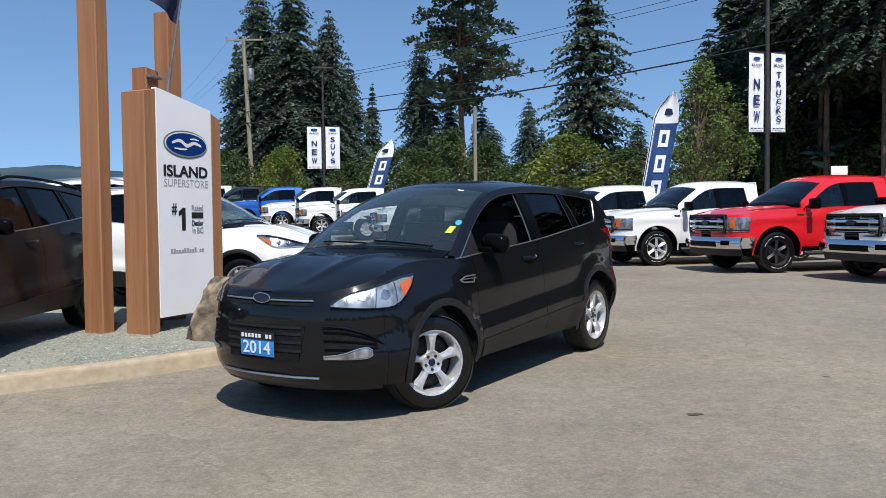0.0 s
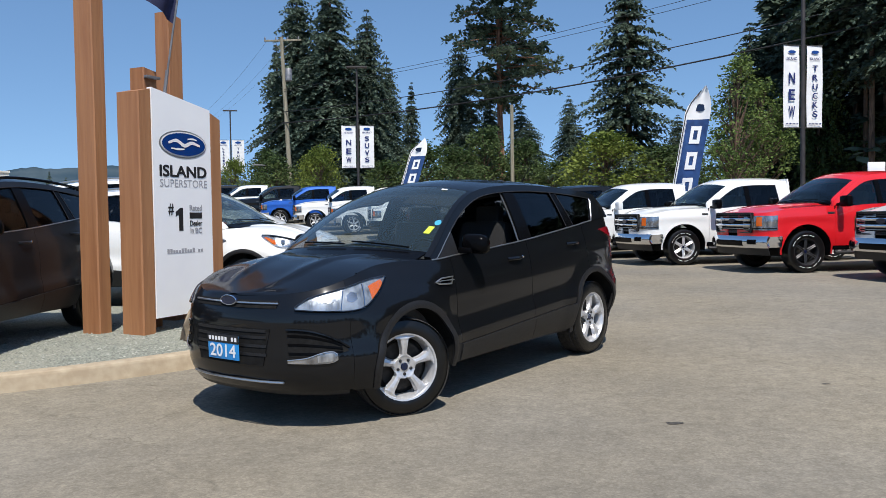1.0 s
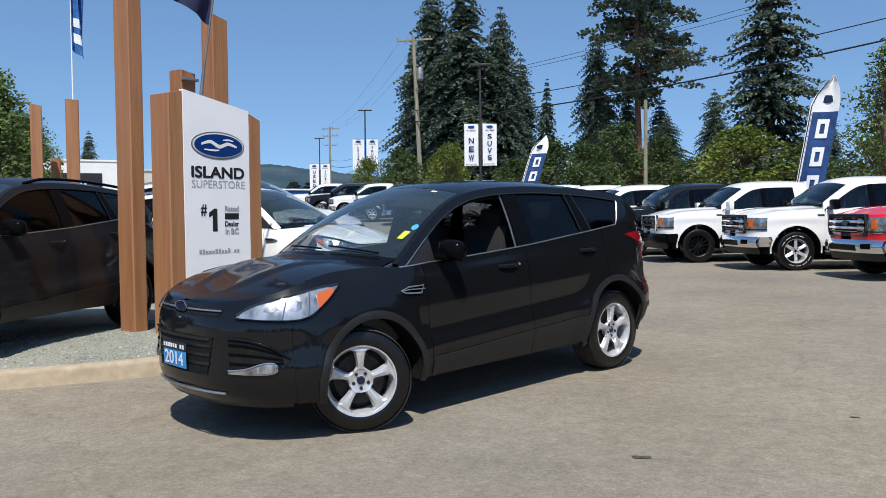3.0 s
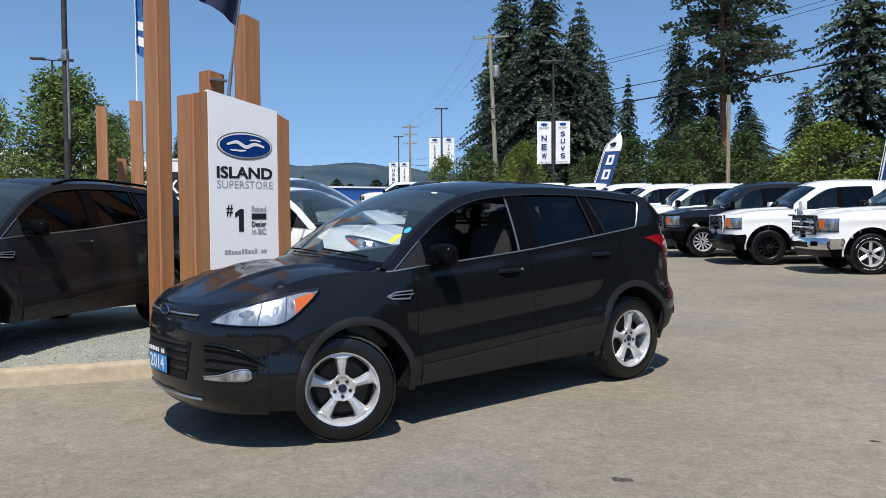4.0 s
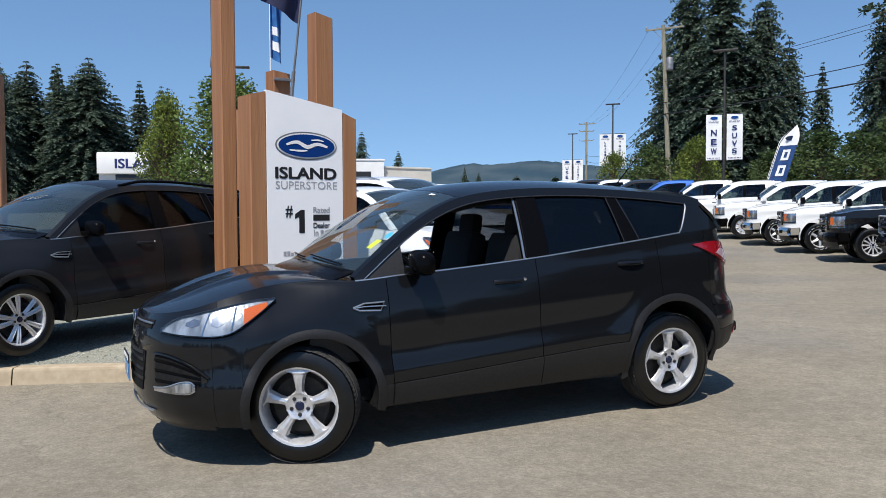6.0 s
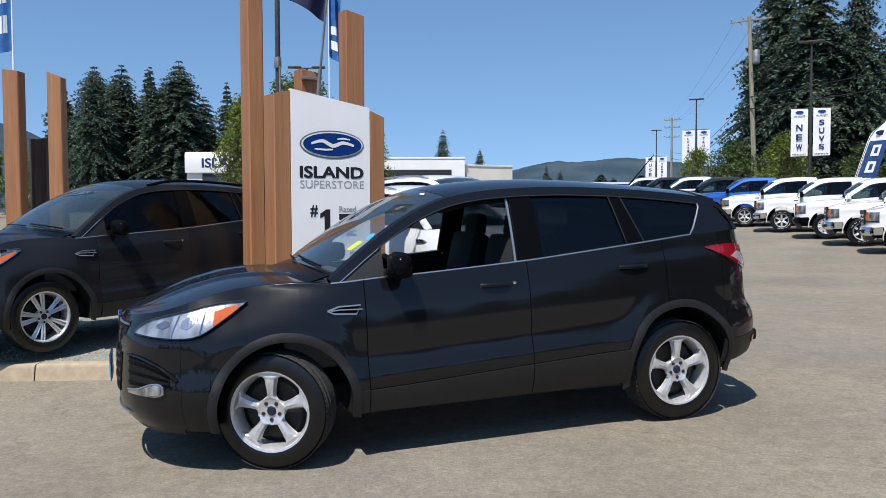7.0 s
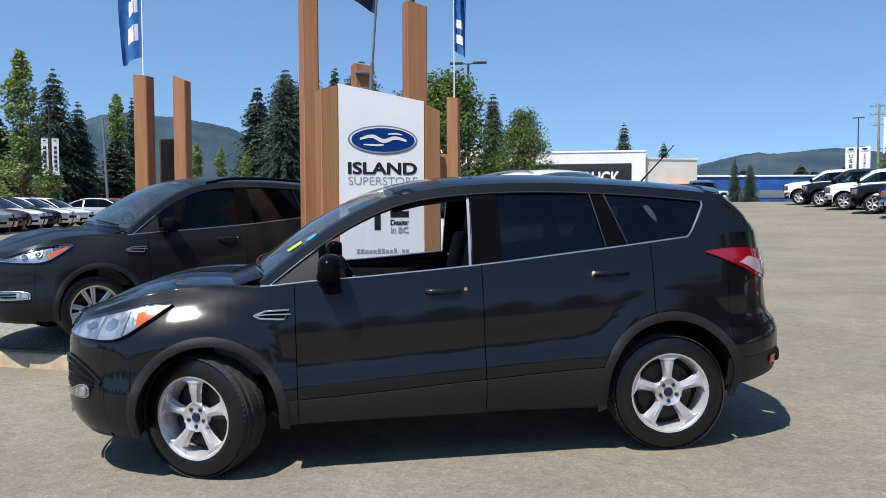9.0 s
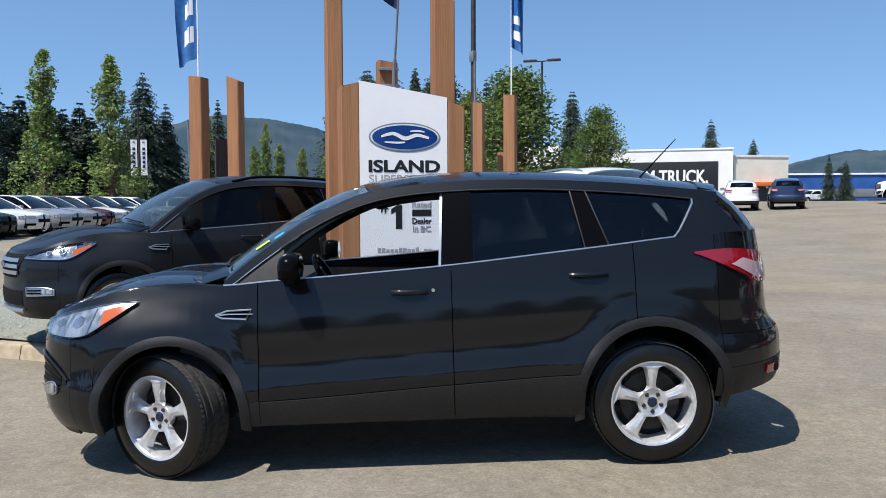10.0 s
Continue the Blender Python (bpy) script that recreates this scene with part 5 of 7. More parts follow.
    part("valance", sheet(lin(-0.93, 0.93, 14), lin(0.34, 0.505, 3), lambda y, z: bump(y, 0.53) + Vector((-0.07 - 0.25 * (0.505 - z), 0, z - 0.53)), 0.02, lambda p: Vector((1, 0, 0))), PLASTIC, car)
    part("nose_fill", boxed((0.50, 0, 0.82), (0.52, 1.30, 0.5), 0.05), VOID, car)
    part("chassis", boxed((-1.9, 0, 0.52), (5.4, 1.25, 0.22), 0.05), VOID, car)
    bm = boxed((-0.95, 0, 1.12), (0.35, 1.7, 0.24), 0.06)
    for x in (-1.65, -2.45):
        for y in (0.42, -0.42):
            box(bm, (x, y, 1.18), (0.16, 0.5, 0.7), 0.06, Matrix.Rotation(radians(-12), 4, "Y"))
            box(bm, (x - 0.09, y, 1.60), (0.1, 0.27, 0.17), 0.04)
    part("interior", bm, FABRIC, car)
    part("cab_floor", boxed((-1.75, 0, 0.72), (2.05, 1.8, 0.12), 0.02), VOID, car)
    # the cab stands well forward over a short bonnet
    for ob in car.children:
        for v in ob.data.vertices:
            x = v.co.x
            v.co.x = x + 0.22 * smooth01((-0.50 - x) / 0.35) * smooth01((x + 3.30) / 0.50)
            z = v.co.z
            v.co.z = z - 0.028 * smooth01((x - 0.30) / 0.40) * smooth01((z - 0.35) / 0.2)
    for w in axles:
        for s in (1, -1):
            wheel = make_wheel(car, (w, s * 0.845, hub), s, 0, wheels, R, 0.245, 0.275, finish or RIM)
            if chrome and wheels == "six":
                for a0 in (0.35, 3.49):
                    for j in range(4):
                        key = (a0, j)
                        if key in MARK_MESHES:
                            new("sidewall_mark", MARK_MESHES[key]).parent = wheel
                        else:
                            bm = sheet(lin(a0 + 0.46 * j, a0 + 0.46 * j + 0.34, 5), (0.301, 0.310), lambda q, r: Vector((r * math.cos(q), 0.1385, r * math.sin(q))))
                            MARK_MESHES[key] = part("sidewall_mark", bm, WHITE_INK, wheel, "white raised marks on the tyre side").data
    return car


def make_sedan(m, body_paint, label, group="far row of parked cars"):
    """A low family car for the far rows."""
    car = thing("parked_car", m, label, "car", group)
    belt = curve((0.85, 0.70), (0.5, 0.80), (-0.5, 0.92), (-1.5, 0.95), (-3.5, 0.98))
    roof = curve((-0.45, 0.93), (-0.9, 1.20), (-1.3, 1.37), (-1.7, 1.42), (-2.3, 1.42), (-2.9, 1.30), (-3.3, 1.08), (-3.45, 0.99))
    sh = Shell(curve((0, 0.88), (-3, 0.88)), curve((0.2, 0.05), (0.45, 0.0), (0.8, 0.01), (1.0, 0.06)), curve((0.2, 0.78), (0.45, 0.88), (0.7, 0.85), (0.8, 0.75)), curve((0.2, -3.5), (0.5, -3.62), (0.98, -3.55)), 0.2, -3.1, 2.2, 2.6)
    low = arch_low(lambda x: 0.24, (0, -2.65), 0.32, 0.37)
    for s in (1, -1):
        part("side_panel", sh.panel(sh.columns(sh.XN - 0.001, sh.XT + 0.001, (0, -2.65), 0.37, 0.1), low, belt, 8, s, 0, 0.02), body_paint, car)

    def cy(x, z):
        return sh.at(min(max(x, -3.2), -0.3), belt(x)).y - 0.02 - 0.5 * max(z - belt(x), 0)

    def top(x, v):
        c = 1 - abs(v) ** 2.4
        return Vector((x + (0.2 if x > -1.6 else -0.1 if x < -2.6 else 0.0) * c * 0.7, v * cy(x, roof(x)), roof(x) + 0.05 * c))
    up = lambda p: Vector((0, 0, 1))
    part("bonnet", sheet(sh.columns(sh.XN - 0.001, -0.45, step=0.1), lin(-1, 1, 14), lambda x, v: Vector((sh.at(x, belt(x)).x, v * sh.at(x, belt(x)).y, belt(x) + 0.06 * (1 - v * v))), 0.02, up), body_paint, car)
    part("windscreen", sheet(lin(-0.45, -1.25, 8), lin(-1, 1, 10), top, 0.006, up), TRUCK_SCREEN, car)
    part("roof", sheet(lin(-1.25, -2.75, 10), lin(-1, 1, 12), top, 0.02, up), body_paint, car)
    part("rear_screen", sheet(lin(-2.75, -3.42, 6), lin(-1, 1, 10), top, 0.006, up), TINT, car)
    part("boot_lid", sheet(lin(-3.42, -3.60, 3), lin(-1, 1, 8), lambda x, v: Vector((x, v * 0.8, 0.99 + 0.03 * (1 - v * v))), 0.02, up), body_paint, car)
    for s in (1, -1):
        def glassy(u, v, s=s):
            x = -0.75 - 2.35 * u
            z = belt(x) + (roof(x) - 0.04 - belt(x)) * v
            return Vector((x, s * cy(x, z), z))
        part("side_window", sheet(lin(0, 1, 14), (0, 0.5, 1), glassy, 0.006, lambda p: Vector((0, s, 0))), TINT, car)
        part("headlamp", sh.panel(sh.columns(0.82, 0.45, (), 0.4, 0.05), lambda x: 0.60, lambda x: min(0.70, belt(x) - 0.02), 2, s, 0.01, 0.01), LAMP_BOWL, car)
        part("fog_lamp", sh.panel(sh.columns(0.82, 0.6, (), 0.4, 0.05), lambda x: 0.36, lambda x: 0.44, 2, s, 0.01, 0.01), BLACK, car)
        part("mirror", boxed((-0.75, s * 0.98, 1.0), (0.12, 0.18, 0.13), 0.04), body_paint, car)
        for w in (0, -2.65):
            make_wheel(car, (w, s * 0.76, 0.32), s, 0, "ten", 0.32, 0.215, 0.21, RIM)
    for s in (1, -1):
        for xp in (-1.62, -2.42):
            part("pillar", sheet(lin(xp, xp - 0.09, 1), (0, 0.5, 1), lambda x, v: Vector((x, s * (cy(x, belt(x) + (roof(x) - 0.04 - belt(x)) * v) + 0.006), belt(x) + (roof(x) - 0.04 - belt(x)) * v)), 0.01, lambda p: Vector((0, s, 0))), body_paint if xp < -2 else BLACK, car)
        edge = [top(x, s) + Vector((0, 0, 0.004)) for x in lin(-0.47, -3.40, 18)]
        part("roof_rail", tube(edge, 0.030, 6), body_paint, car)
    part("grille", boxed((0.85, 0, 0.53), (0.08, 0.66, 0.13), 0.03), BLACK, car)
    part("cabin_floor", boxed((-1.5, 0, 0.5), (4.3, 1.5, 0.5), 0.1), VOID, car)
    return car


# ---- ground, island and kerb ----
def make_ground():
    rs = [0.0] + [1.0 * 1.085 ** k for k in range(100)]
    rs = [r for r in rs if r < 2600] + [3200]
    n = 120
    verts, faces = [], []
    for r in rs:
        for k in range(n):
            a = 2 * math.pi * k / n
            x, y = r * math.cos(a), 12 + r * math.sin(a)
            f = smooth01((r - 70) / 120)
            verts.append((x, y, ground_z(x, y) * (1 - f) + 0.9 * f))
    for i in range(len(rs) - 1):
        for k in range(n):
            a, b = i * n + k, i * n + (k + 1) % n
            faces.append((a, a + n, b + n, b) if i else (a, a + n, b + n))
    me = bpy.data.meshes.new("ground")
    me.from_pydata(verts, [], faces)
    me.materials.append(ASPHALT)
    for p in me.polygons:
        p.use_smooth = True
    return tagged(new("ground", me), "worn grey-brown asphalt lot with fine cracks and stains", "asphalt", kind="structure")


ground = make_ground()
KX = curve((0, -10.0), (1.6, -8.5), (4.4, -6.0), (5.5, -5.08), (6.6, -4.10), (7.4, -3.46), (8.2, -2.80), (9.2, -2.04), (10.0, -1.58), (11.0, -1.35), (12.5, -1.55), (14.0, -2.2))
KY = curve((0, 3.0), (1.6, 3.8), (4.4, 5.18), (5.5, 5.70), (6.6, 6.24), (7.4, 6.66), (8.2, 7.08), (9.2, 7.70), (10.0, 8.30), (11.0, 9.25), (12.5, 10.9), (14.0, 12.5))


def kerb_at(s):
    p = Vector((KX(s), KY(s), 0))
    d = Vector((KX(s + 0.02) - KX(s - 0.02), KY(s + 0.02) - KY(s - 0.02), 0)).normalized()
    return p, d


def make_kerb():
    stones = [0.0, 2.9, 5.85, 6.98, 10.0, 13.9]
    root = thing("kerb", Matrix(), "pale tan concrete kerb with narrow joints round the gravel island", "kerb", kind="structure")
    prof = [(-0.01, -0.12), (0.0, 0.0), (0.022, 0.115), (0.030, 0.133), (0.048, 0.142), (0.17, 0.144), (0.178, 0.138), (0.18, -0.1)]
    for a, b in zip(stones, stones[1:]):
        n = max(3, int((b - a) / 0.18))

        def at(s, i):
            p, d = kerb_at(s)
            w, h = prof[int(i)]
            nrm = Vector((-d.y, d.x, 0))
            q = p + nrm * w
            return Vector((q.x, q.y, ground_z(p.x, p.y) + h + 0.003 * noise.noise((q.x * 3, q.y * 3, h * 9))))
        bm = sheet(lin(a + 0.006, b - 0.006, n), range(len(prof)), at)
        bmesh.ops.holes_fill(bm, edges=[e for e in bm.edges if e.is_boundary], sides=12)
        part("kerbstone", bm, KERB, root, smooth=False)


make_kerb()


def island_z(x, y, w):
    return -0.072 + 0.137 + 0.070 * smooth01(w / 1.3) + 0.15 * smooth01((y - 12.6) / 0.9) + 0.006 * noise.noise((x * 0.9, y * 0.9, 0))


def make_island():
    def at(s, v):
        p, d = kerb_at(s)
        a = p + Vector((-d.y, d.x, 0)) * 0.172
        back = Vector((-11.5 + 9.0 * (s / 14.0), 13.4 + 4.0 * smooth01((11 - s) / 4), 0))
        q = a.lerp(back, v ** 1.3)
        e = smooth01((v - 0.9) / 0.1)
        return Vector((q.x, q.y, island_z(q.x, q.y, (q - a).length) * (1 - e) + (ground_z(q.x, q.y) - 0.05) * e))
    bm = sheet(lin(0, 14, 70), lin(0, 1, 46), at, 0, lambda p: Vector((0, 0, 1)))
    ob = link("gravel_bed", bm, GRAVEL)
    tagged(ob, "grey-green fine gravel bed behind the kerb", "gravel", kind="structure")
    rng = random.Random(5)
    bm = bmesh.new()
    for i in range(4200):
        s = rng.uniform(4.6, 10.6)
        p, d = kerb_at(s)
        w = 0.18 + 2.4 * rng.random() ** 1.4
        q = p + Vector((-d.y, d.x, 0)) * w
        r = rng.uniform(0.006, 0.017)
        z = island_z(q.x, q.y, w - 0.17) + r * 0.2
        vs = [bm.verts.new((q.x + r * rng.uniform(0.7, 1.2) * x, q.y + r * rng.uniform(0.7, 1.2) * y, z + r * 0.7 * zz)) for x, y, zz in ((1, 0, 0), (0, 1, 0), (-1, 0, 0), (0, -1, 0), (0, 0, 1))]
        for k in range(4):
            bm.faces.new((vs[k], vs[(k + 1) % 4], vs[4]))
    ob = link("loose_gravel", bm, STONE, smooth=False)
    tagged(ob, "loose small grey stones on the gravel bed", "gravel", kind="stuff")


make_island()

# asphalt marks: oil spots and thin seams
def make_spot(x, y, r, seed, name="tar_spot"):
    rng = random.Random(seed)
    bm = bmesh.new()
    vs = []
    for k in range(14):
        a = 2 * math.pi * k / 14
        rr = r * rng.uniform(0.7, 1.25)
        px, py = x + rr * math.cos(a) * 1.6, y + rr * math.sin(a) * 0.8
        vs.append(bm.verts.new((px, py, ground_z(px, py) + 0.004)))
    bm.faces.new(vs)
    tagged(link(name, bm, TAR), "dark oil spot on the asphalt", "stain", "spots on the asphalt")


TAR = noisy(mat("tar", (0.05, 0.045, 0.04), 0.8), (0.03, 0.027, 0.024), (0.085, 0.077, 0.066), 30)
for x, y, r in ((1.66, 5.55, 0.035), (-2.55, 4.25, 0.018), (3.0, 6.6, 0.02)):
    make_spot(x, y, r, int(x * 100))

# ---- sign, timber posts, boulders ----
SD, SN = Vector((0.360, 0.933, 0)).normalized(), Vector((0.933, -0.360, 0)).normalized()
UP = Vector((0, 0, 1))


def timber(name, origin, along, outw, w, d, z0, z1, z2, parent=None, mat_=None, label=""):
    """A sawn beam: w along one way, d along the other, its slanted top from z1 to z2; worn arrises."""
    bm = bmesh.new()
    zs = lin(z0, min(z1, z2) - 0.01, 8)
    c = 0.012

    def ring(z, top=False):
        out = []
        for a, b in ((0, c), (0, d - c), (c, d), (w - c, d), (w, d - c), (w, c), (w - c, 0), (c, 0)):
            zz = (z1 + (z2 - z1) * a / w) if top else z
            j = 0.0025 * noise.noise((a * 7 + origin[0], b * 7, zz * 1.5))
            out.append(bm.verts.new(Vector(origin) * 1.0 + along * (a + j) + outw * (b - d + j) + UP * zz))
        return out
    rings = [ring(z) for z in zs] + [ring(0, True)]
    for p, q in zip(rings, rings[1:]):
        for k in range(8):
            bm.faces.new((p[k], p[(k + 1) % 8], q[(k + 1) % 8], q[k]))
    bm.faces.new(rings[-1])
    bm.faces.new(rings[0][::-1])
    bmesh.ops.recalc_face_normals(bm, faces=bm.faces)
    return link(name, bm, mat_ or WOOD, parent, label, smooth=False)


P0 = Vector((-2.925, 8.712, 0))
PW = 0.90
sign = thing("dealer_sign", Matrix(), "white dealer sign panel between two brown timber beams", "sign")
timber("beam", P0 - SD * 0.185, SD, SN, 0.182, 0.29, 0.02, 2.60, 2.645, sign)
timber("beam", P0 + SD * (PW + 0.003), SD, SN, 0.185, 0.26, 0.02, 2.49, 2.42, sign)
zl, zr2 = 2.660, 2.515


def panel_pt(u, z):
    return P0 + SD * (PW * u) + UP * z


bm = bmesh.new()
q = [(0, 0.285), (1, 0.285), (1, zr2), (0, zl)]
fr = [bm.verts.new(panel_pt(u, z) + SN * 0.004) for u, z in q]
bk = [bm.verts.new(panel_pt(u, z) - SN * 0.055) for u, z in q]
bm.faces.new(fr)
bm.faces.new(bk[::-1])
for k in range(4):
    bm.faces.new((fr[k], bk[k], bk[(k + 1) % 4], fr[(k + 1) % 4]))
bmesh.ops.recalc_face_normals(bm, faces=bm.faces)
panel = part("panel", bm, SIGN_WHITE, sign, "plain white sign panel", smooth=False)
timber("back_rail", P0 + SD * 0.0 - SN * 0.07, SD, SN, PW, 0.10, 0.35, 0.55, 0.55, sign)


def on_panel(u, z, lift=0.0065):
    return face_frame(panel_pt(u, z) + SN * lift, SD, UP)


bm = bmesh.new()
disc(bm, (0, 0, 0), 0.368, 0.148, 48, (1, 0, 0), (0, 1, 0))
ov = part("oval_rim", bm, SATIN, sign)
ov.matrix_basis = on_panel(0.51, 2.105)
bm = bmesh.new()
disc(bm, (0, 0, 0), 0.352, 0.134, 48, (1, 0, 0), (0, 1, 0))
ov = part("oval_white_line", bm, WHITE_INK, sign)
ov.matrix_basis = on_panel(0.51, 2.105, 0.012)
bm = bmesh.new()
disc(bm, (0, 0, 0), 0.335, 0.120, 48, (1, 0, 0), (0, 1, 0))
ov = part("oval", bm, OVAL_BLUE, sign, "blue oval emblem with a white stroke mark")
ov.matrix_basis = on_panel(0.51, 2.105, 0.016)


def stroke(points, r, n=6):
    """A flat brush stroke through points in the plane."""
    bm = bmesh.new()
    fx = [Vector((*p, 0)) for p in points]
    pts = []
    for i in range(len(fx) - 1):
        a, b, c, d = fx[max(i - 1, 0)], fx[i], fx[i + 1], fx[min(i + 2, len(fx) - 1)]
        for k in range(n):
            t = k / n
            pts.append(0.5 * ((2 * b) + (c - a) * t + (2 * a - 5 * b + 4 * c - d) * t * t + (3 * b - a - 3 * c + d) * t ** 3))
    pts.append(fx[-1])
    L, R = [], []
    for i, p in enumerate(pts):
        d = (pts[min(i + 1, len(pts) - 1)] - pts[max(i - 1, 0)]).normalized()
        nn = Vector((-d.y, d.x, 0)) * r * (0.55 + 0.45 * math.sin(math.pi * i / (len(pts) - 1)))
        L.append(bm.verts.new(p + nn))
        R.append(bm.verts.new(p - nn))
    for i in range(len(pts) - 1):
        bm.faces.new((L[i], R[i], R[i + 1], L[i + 1]))
    return bm


# the mark in the oval is kept to plain strokes
for pts, r in ((((-0.245, 0.005), (-0.12, 0.035), (0.0, -0.012), (0.12, 0.022), (0.245, -0.005)), 0.020), (((-0.21, -0.05), (-0.08, -0.055), (0.0, -0.05)), 0.010), (((0.05, 0.06), (0.13, 0.066), (0.20, 0.055)), 0.009)):
    ob = part("emblem_stroke", stroke(pts, r), WHITE_INK, sign)
    ob.matrix_basis = on_panel(0.51, 2.105, 0.020)
lettering("word_island", "ISLAND", 0.125, BLACK_INK, sign, on_panel(0.505, 1.815), 0.735, 0.038)
lettering("word_superstore", "SUPERSTORE", 0.082, GREY_INK, sign, on_panel(0.51, 1.688), 0.735)
lettering("number_sign", "#", 0.125, BLACK_INK, sign, on_panel(0.27, 1.41), 0.085, 0.02)
bm = bmesh.new()
bm.faces.new([bm.verts.new((x, y, 0)) for x, y in ((-0.018, -0.122), (0.048, -0.122), (0.048, 0.122), (0.002, 0.122), (-0.066, 0.078), (-0.066, 0.026), (-0.018, 0.052))])
ob = part("number_one", bm, BLACK_INK, sign)
ob.matrix_basis = on_panel(0.42, 1.305)
lettering("word_rated", "Rated", 0.062, GREY_INK, sign, on_panel(0.70, 1.428), 0.20, 0.025)
bm = boxed((0, 0, 0), (0.20, 0.066, 0.002))
ob = part("word_bar", bm, BLACK_INK, sign)
ob.matrix_basis = on_panel(0.70, 1.345, 0.006)
lettering("word_dealer", "Dealer", 0.058, BLACK_INK, sign, on_panel(0.70, 1.262), 0.20, 0.03)
lettering("word_in", "in", 0.062, GREY_INK, sign, on_panel(0.625, 1.182), 0.055, 0.025)
lettering("word_bc", "BC", 0.062, GREY_INK, sign, on_panel(0.745, 1.182), 0.11, 0.025)
for k in range(13):
    if k != 10:
        h = 0.05 if k in (0, 1, 5, 6, 9) else 0.034
        ob = part("address_bar", boxed((-0.26 + 0.0435 * k, h / 2 - 0.02, 0), (0.034, h * 0.95, 0.002)), GREY_INK, sign)
        ob.matrix_basis = on_panel(0.50, 0.965, 0.006)
POST = "stained brown timber post with a slanted top, standing in gravel"
def lone(center, w, d, z0, z1, z2, along=SD, outw=SN, label=POST):
    c = Vector((*center, 0))
    ob = timber("timber_post", c - along * w / 2 + outw * d / 2, along, outw, w, d, z0, z1, z2)
    return tagged(ob, label, "post", "timber posts")


lone((-3.588, 8.781), 0.168, 0.251, 0.02, 4.35, 4.28, label="tall stained brown timber post beside the sign")
lone((-3.176, 9.90), 0.231, 0.203, 0.02, 3.68, 3.63, label="tall stained brown timber post behind the sign")
small = lone((-3.20, 9.20), 0.20, 0.20, 0.02, 2.93, 2.90, label="short timber post with a steel flag bracket")
bm = bmesh.new()
for z in (2.83, 2.66):
    box(bm, Vector((-3.20, 9.20, z)) + SN * 0.125, (0.05, 0.20, 0.03), 0.004, Matrix.Rotation(math.atan2(SN.y, SN.x), 4, "Z"))
tube([Vector((-2.965, 9.13, 2.50)), Vector((-2.90, 9.115, 2.90))], 0.020, 8, bm)
part("flag_bracket", bm, STEEL, small, "galvanised steel bracket")

# flag on the leaning staff
def flag(name, top, bottom, length, slant, material, label, ripple=0.05, ux=(1, 0, 0), seed=0, mark=None):
    """A cloth hanging from a staff between two heights."""
    t, b, u = Vector(top), Vector(bottom), Vector(ux).normalized()
    side = u.cross(UP).normalized()

    def at(a, v):
        p = b.lerp(t, v) + u * (length * a) - UP * (slant * a * (1 - 0.2 * v))
        return p + side * (ripple * math.sin(9 * a + 3 * v + seed) * a + 0.02 * math.sin(14 * a + seed))
    ob = link(name, sheet(lin(0, 1, 18), lin(0, 1, 12), at, 0.003), material)
    tagged(ob, label, "flag")
    if mark:
        for a0, a1, v0, v1 in mark:
            part("mark", sheet(lin(a0, a1, 6), lin(v0, v1, 6), lambda a, v: at(a, v) + side * 0.006), WHITE_INK, ob)
            part("mark", sheet(lin(a0, a1, 6), lin(v0, v1, 6), lambda a, v: at(a, v) - side * 0.006), WHITE_INK, ob)
    return ob


staff_a = Vector((-2.96, 9.13, 2.56))
staff_dir = Vector((0.186, -0.043, 1.0))
staff = link("flag_staff", tube([staff_a, staff_a + staff_dir * 2.2], 0.012, 8), STEEL)
tagged(staff, "grey steel flag staff in the bracket behind the sign", "flagpole")
fa = staff_a + staff_dir * 0.82
flag("staff_flag", staff_a + staff_dir * 1.75, fa, 0.44, -0.26, FLAG_NAVY, "dark navy flag with a white mark on a staff", 0.09, (-0.57, -0.82, 0), 0.4, [(0.30, 0.72, 0.34, 0.62)])


def rock(center, size, seed, label, lean=0.0):
    bm = bmesh.new()
    bmesh.ops.create_icosphere(bm, subdivisions=4, radius=1)
    for v in bm.verts:
        n1 = noise.noise(v.co * 1.3 + Vector((seed, 0, 0)))
        n2 = noise.noise(v.co * 4.0 + Vector((0, seed, 0)))
        c = v.co * (1 + 0.42 * n1 + 0.10 * n2)
        c = Vector((max(-0.72, min(0.78, c.x)), max(-0.75, min(0.75, c.y)), max(-0.8, min(0.92, c.z))))
        c += Vector((noise.noise(v.co * 9), noise.noise(v.co * 9 + Vector((7, 0, 0))), 0)) * 0.03
        v.co = Vector((c.x * size[0] + lean * c.z * size[2], c.y * size[1], c.z * size[2])) + Vector(center)
    tagged(link("boulder", bm, ROCK, smooth=False), label, "rock", "boulders by the sign")


rock((-2.34, 8.62, 0.32), (0.25, 0.36, 0.46), 2.0, "tan weathered boulder standing upright by the sign", 0.30)
rock((-2.05, 9.1, 0.36), (0.30, 0.32, 0.42), 5.0, "rounded tan boulder behind the upright one")

# further timber posts and feather flags
EX, EY = Vector((0.8, 0.6, 0)), Vector((0.6, -0.8, 0))
lone((-10.58, 9.75), 0.26, 0.26, -0.2, 3.75, 3.72, EX, EY)
lone((-10.28, 10.32), 0.24, 0.22, -0.2, 3.76, 3.66, EX, EY)
lone((-9.88, 16.42), 0.26, 0.24, -0.2, 3.82, 3.80, EX, EY)
lone((-10.36, 15.92), 0.22, 0.22, -0.2, 3.68, 3.64, EX, EY)
lone((-10.55, 16.75), 0.20, 0.20, -0.2, 2.62, 2.62, EX, EY)
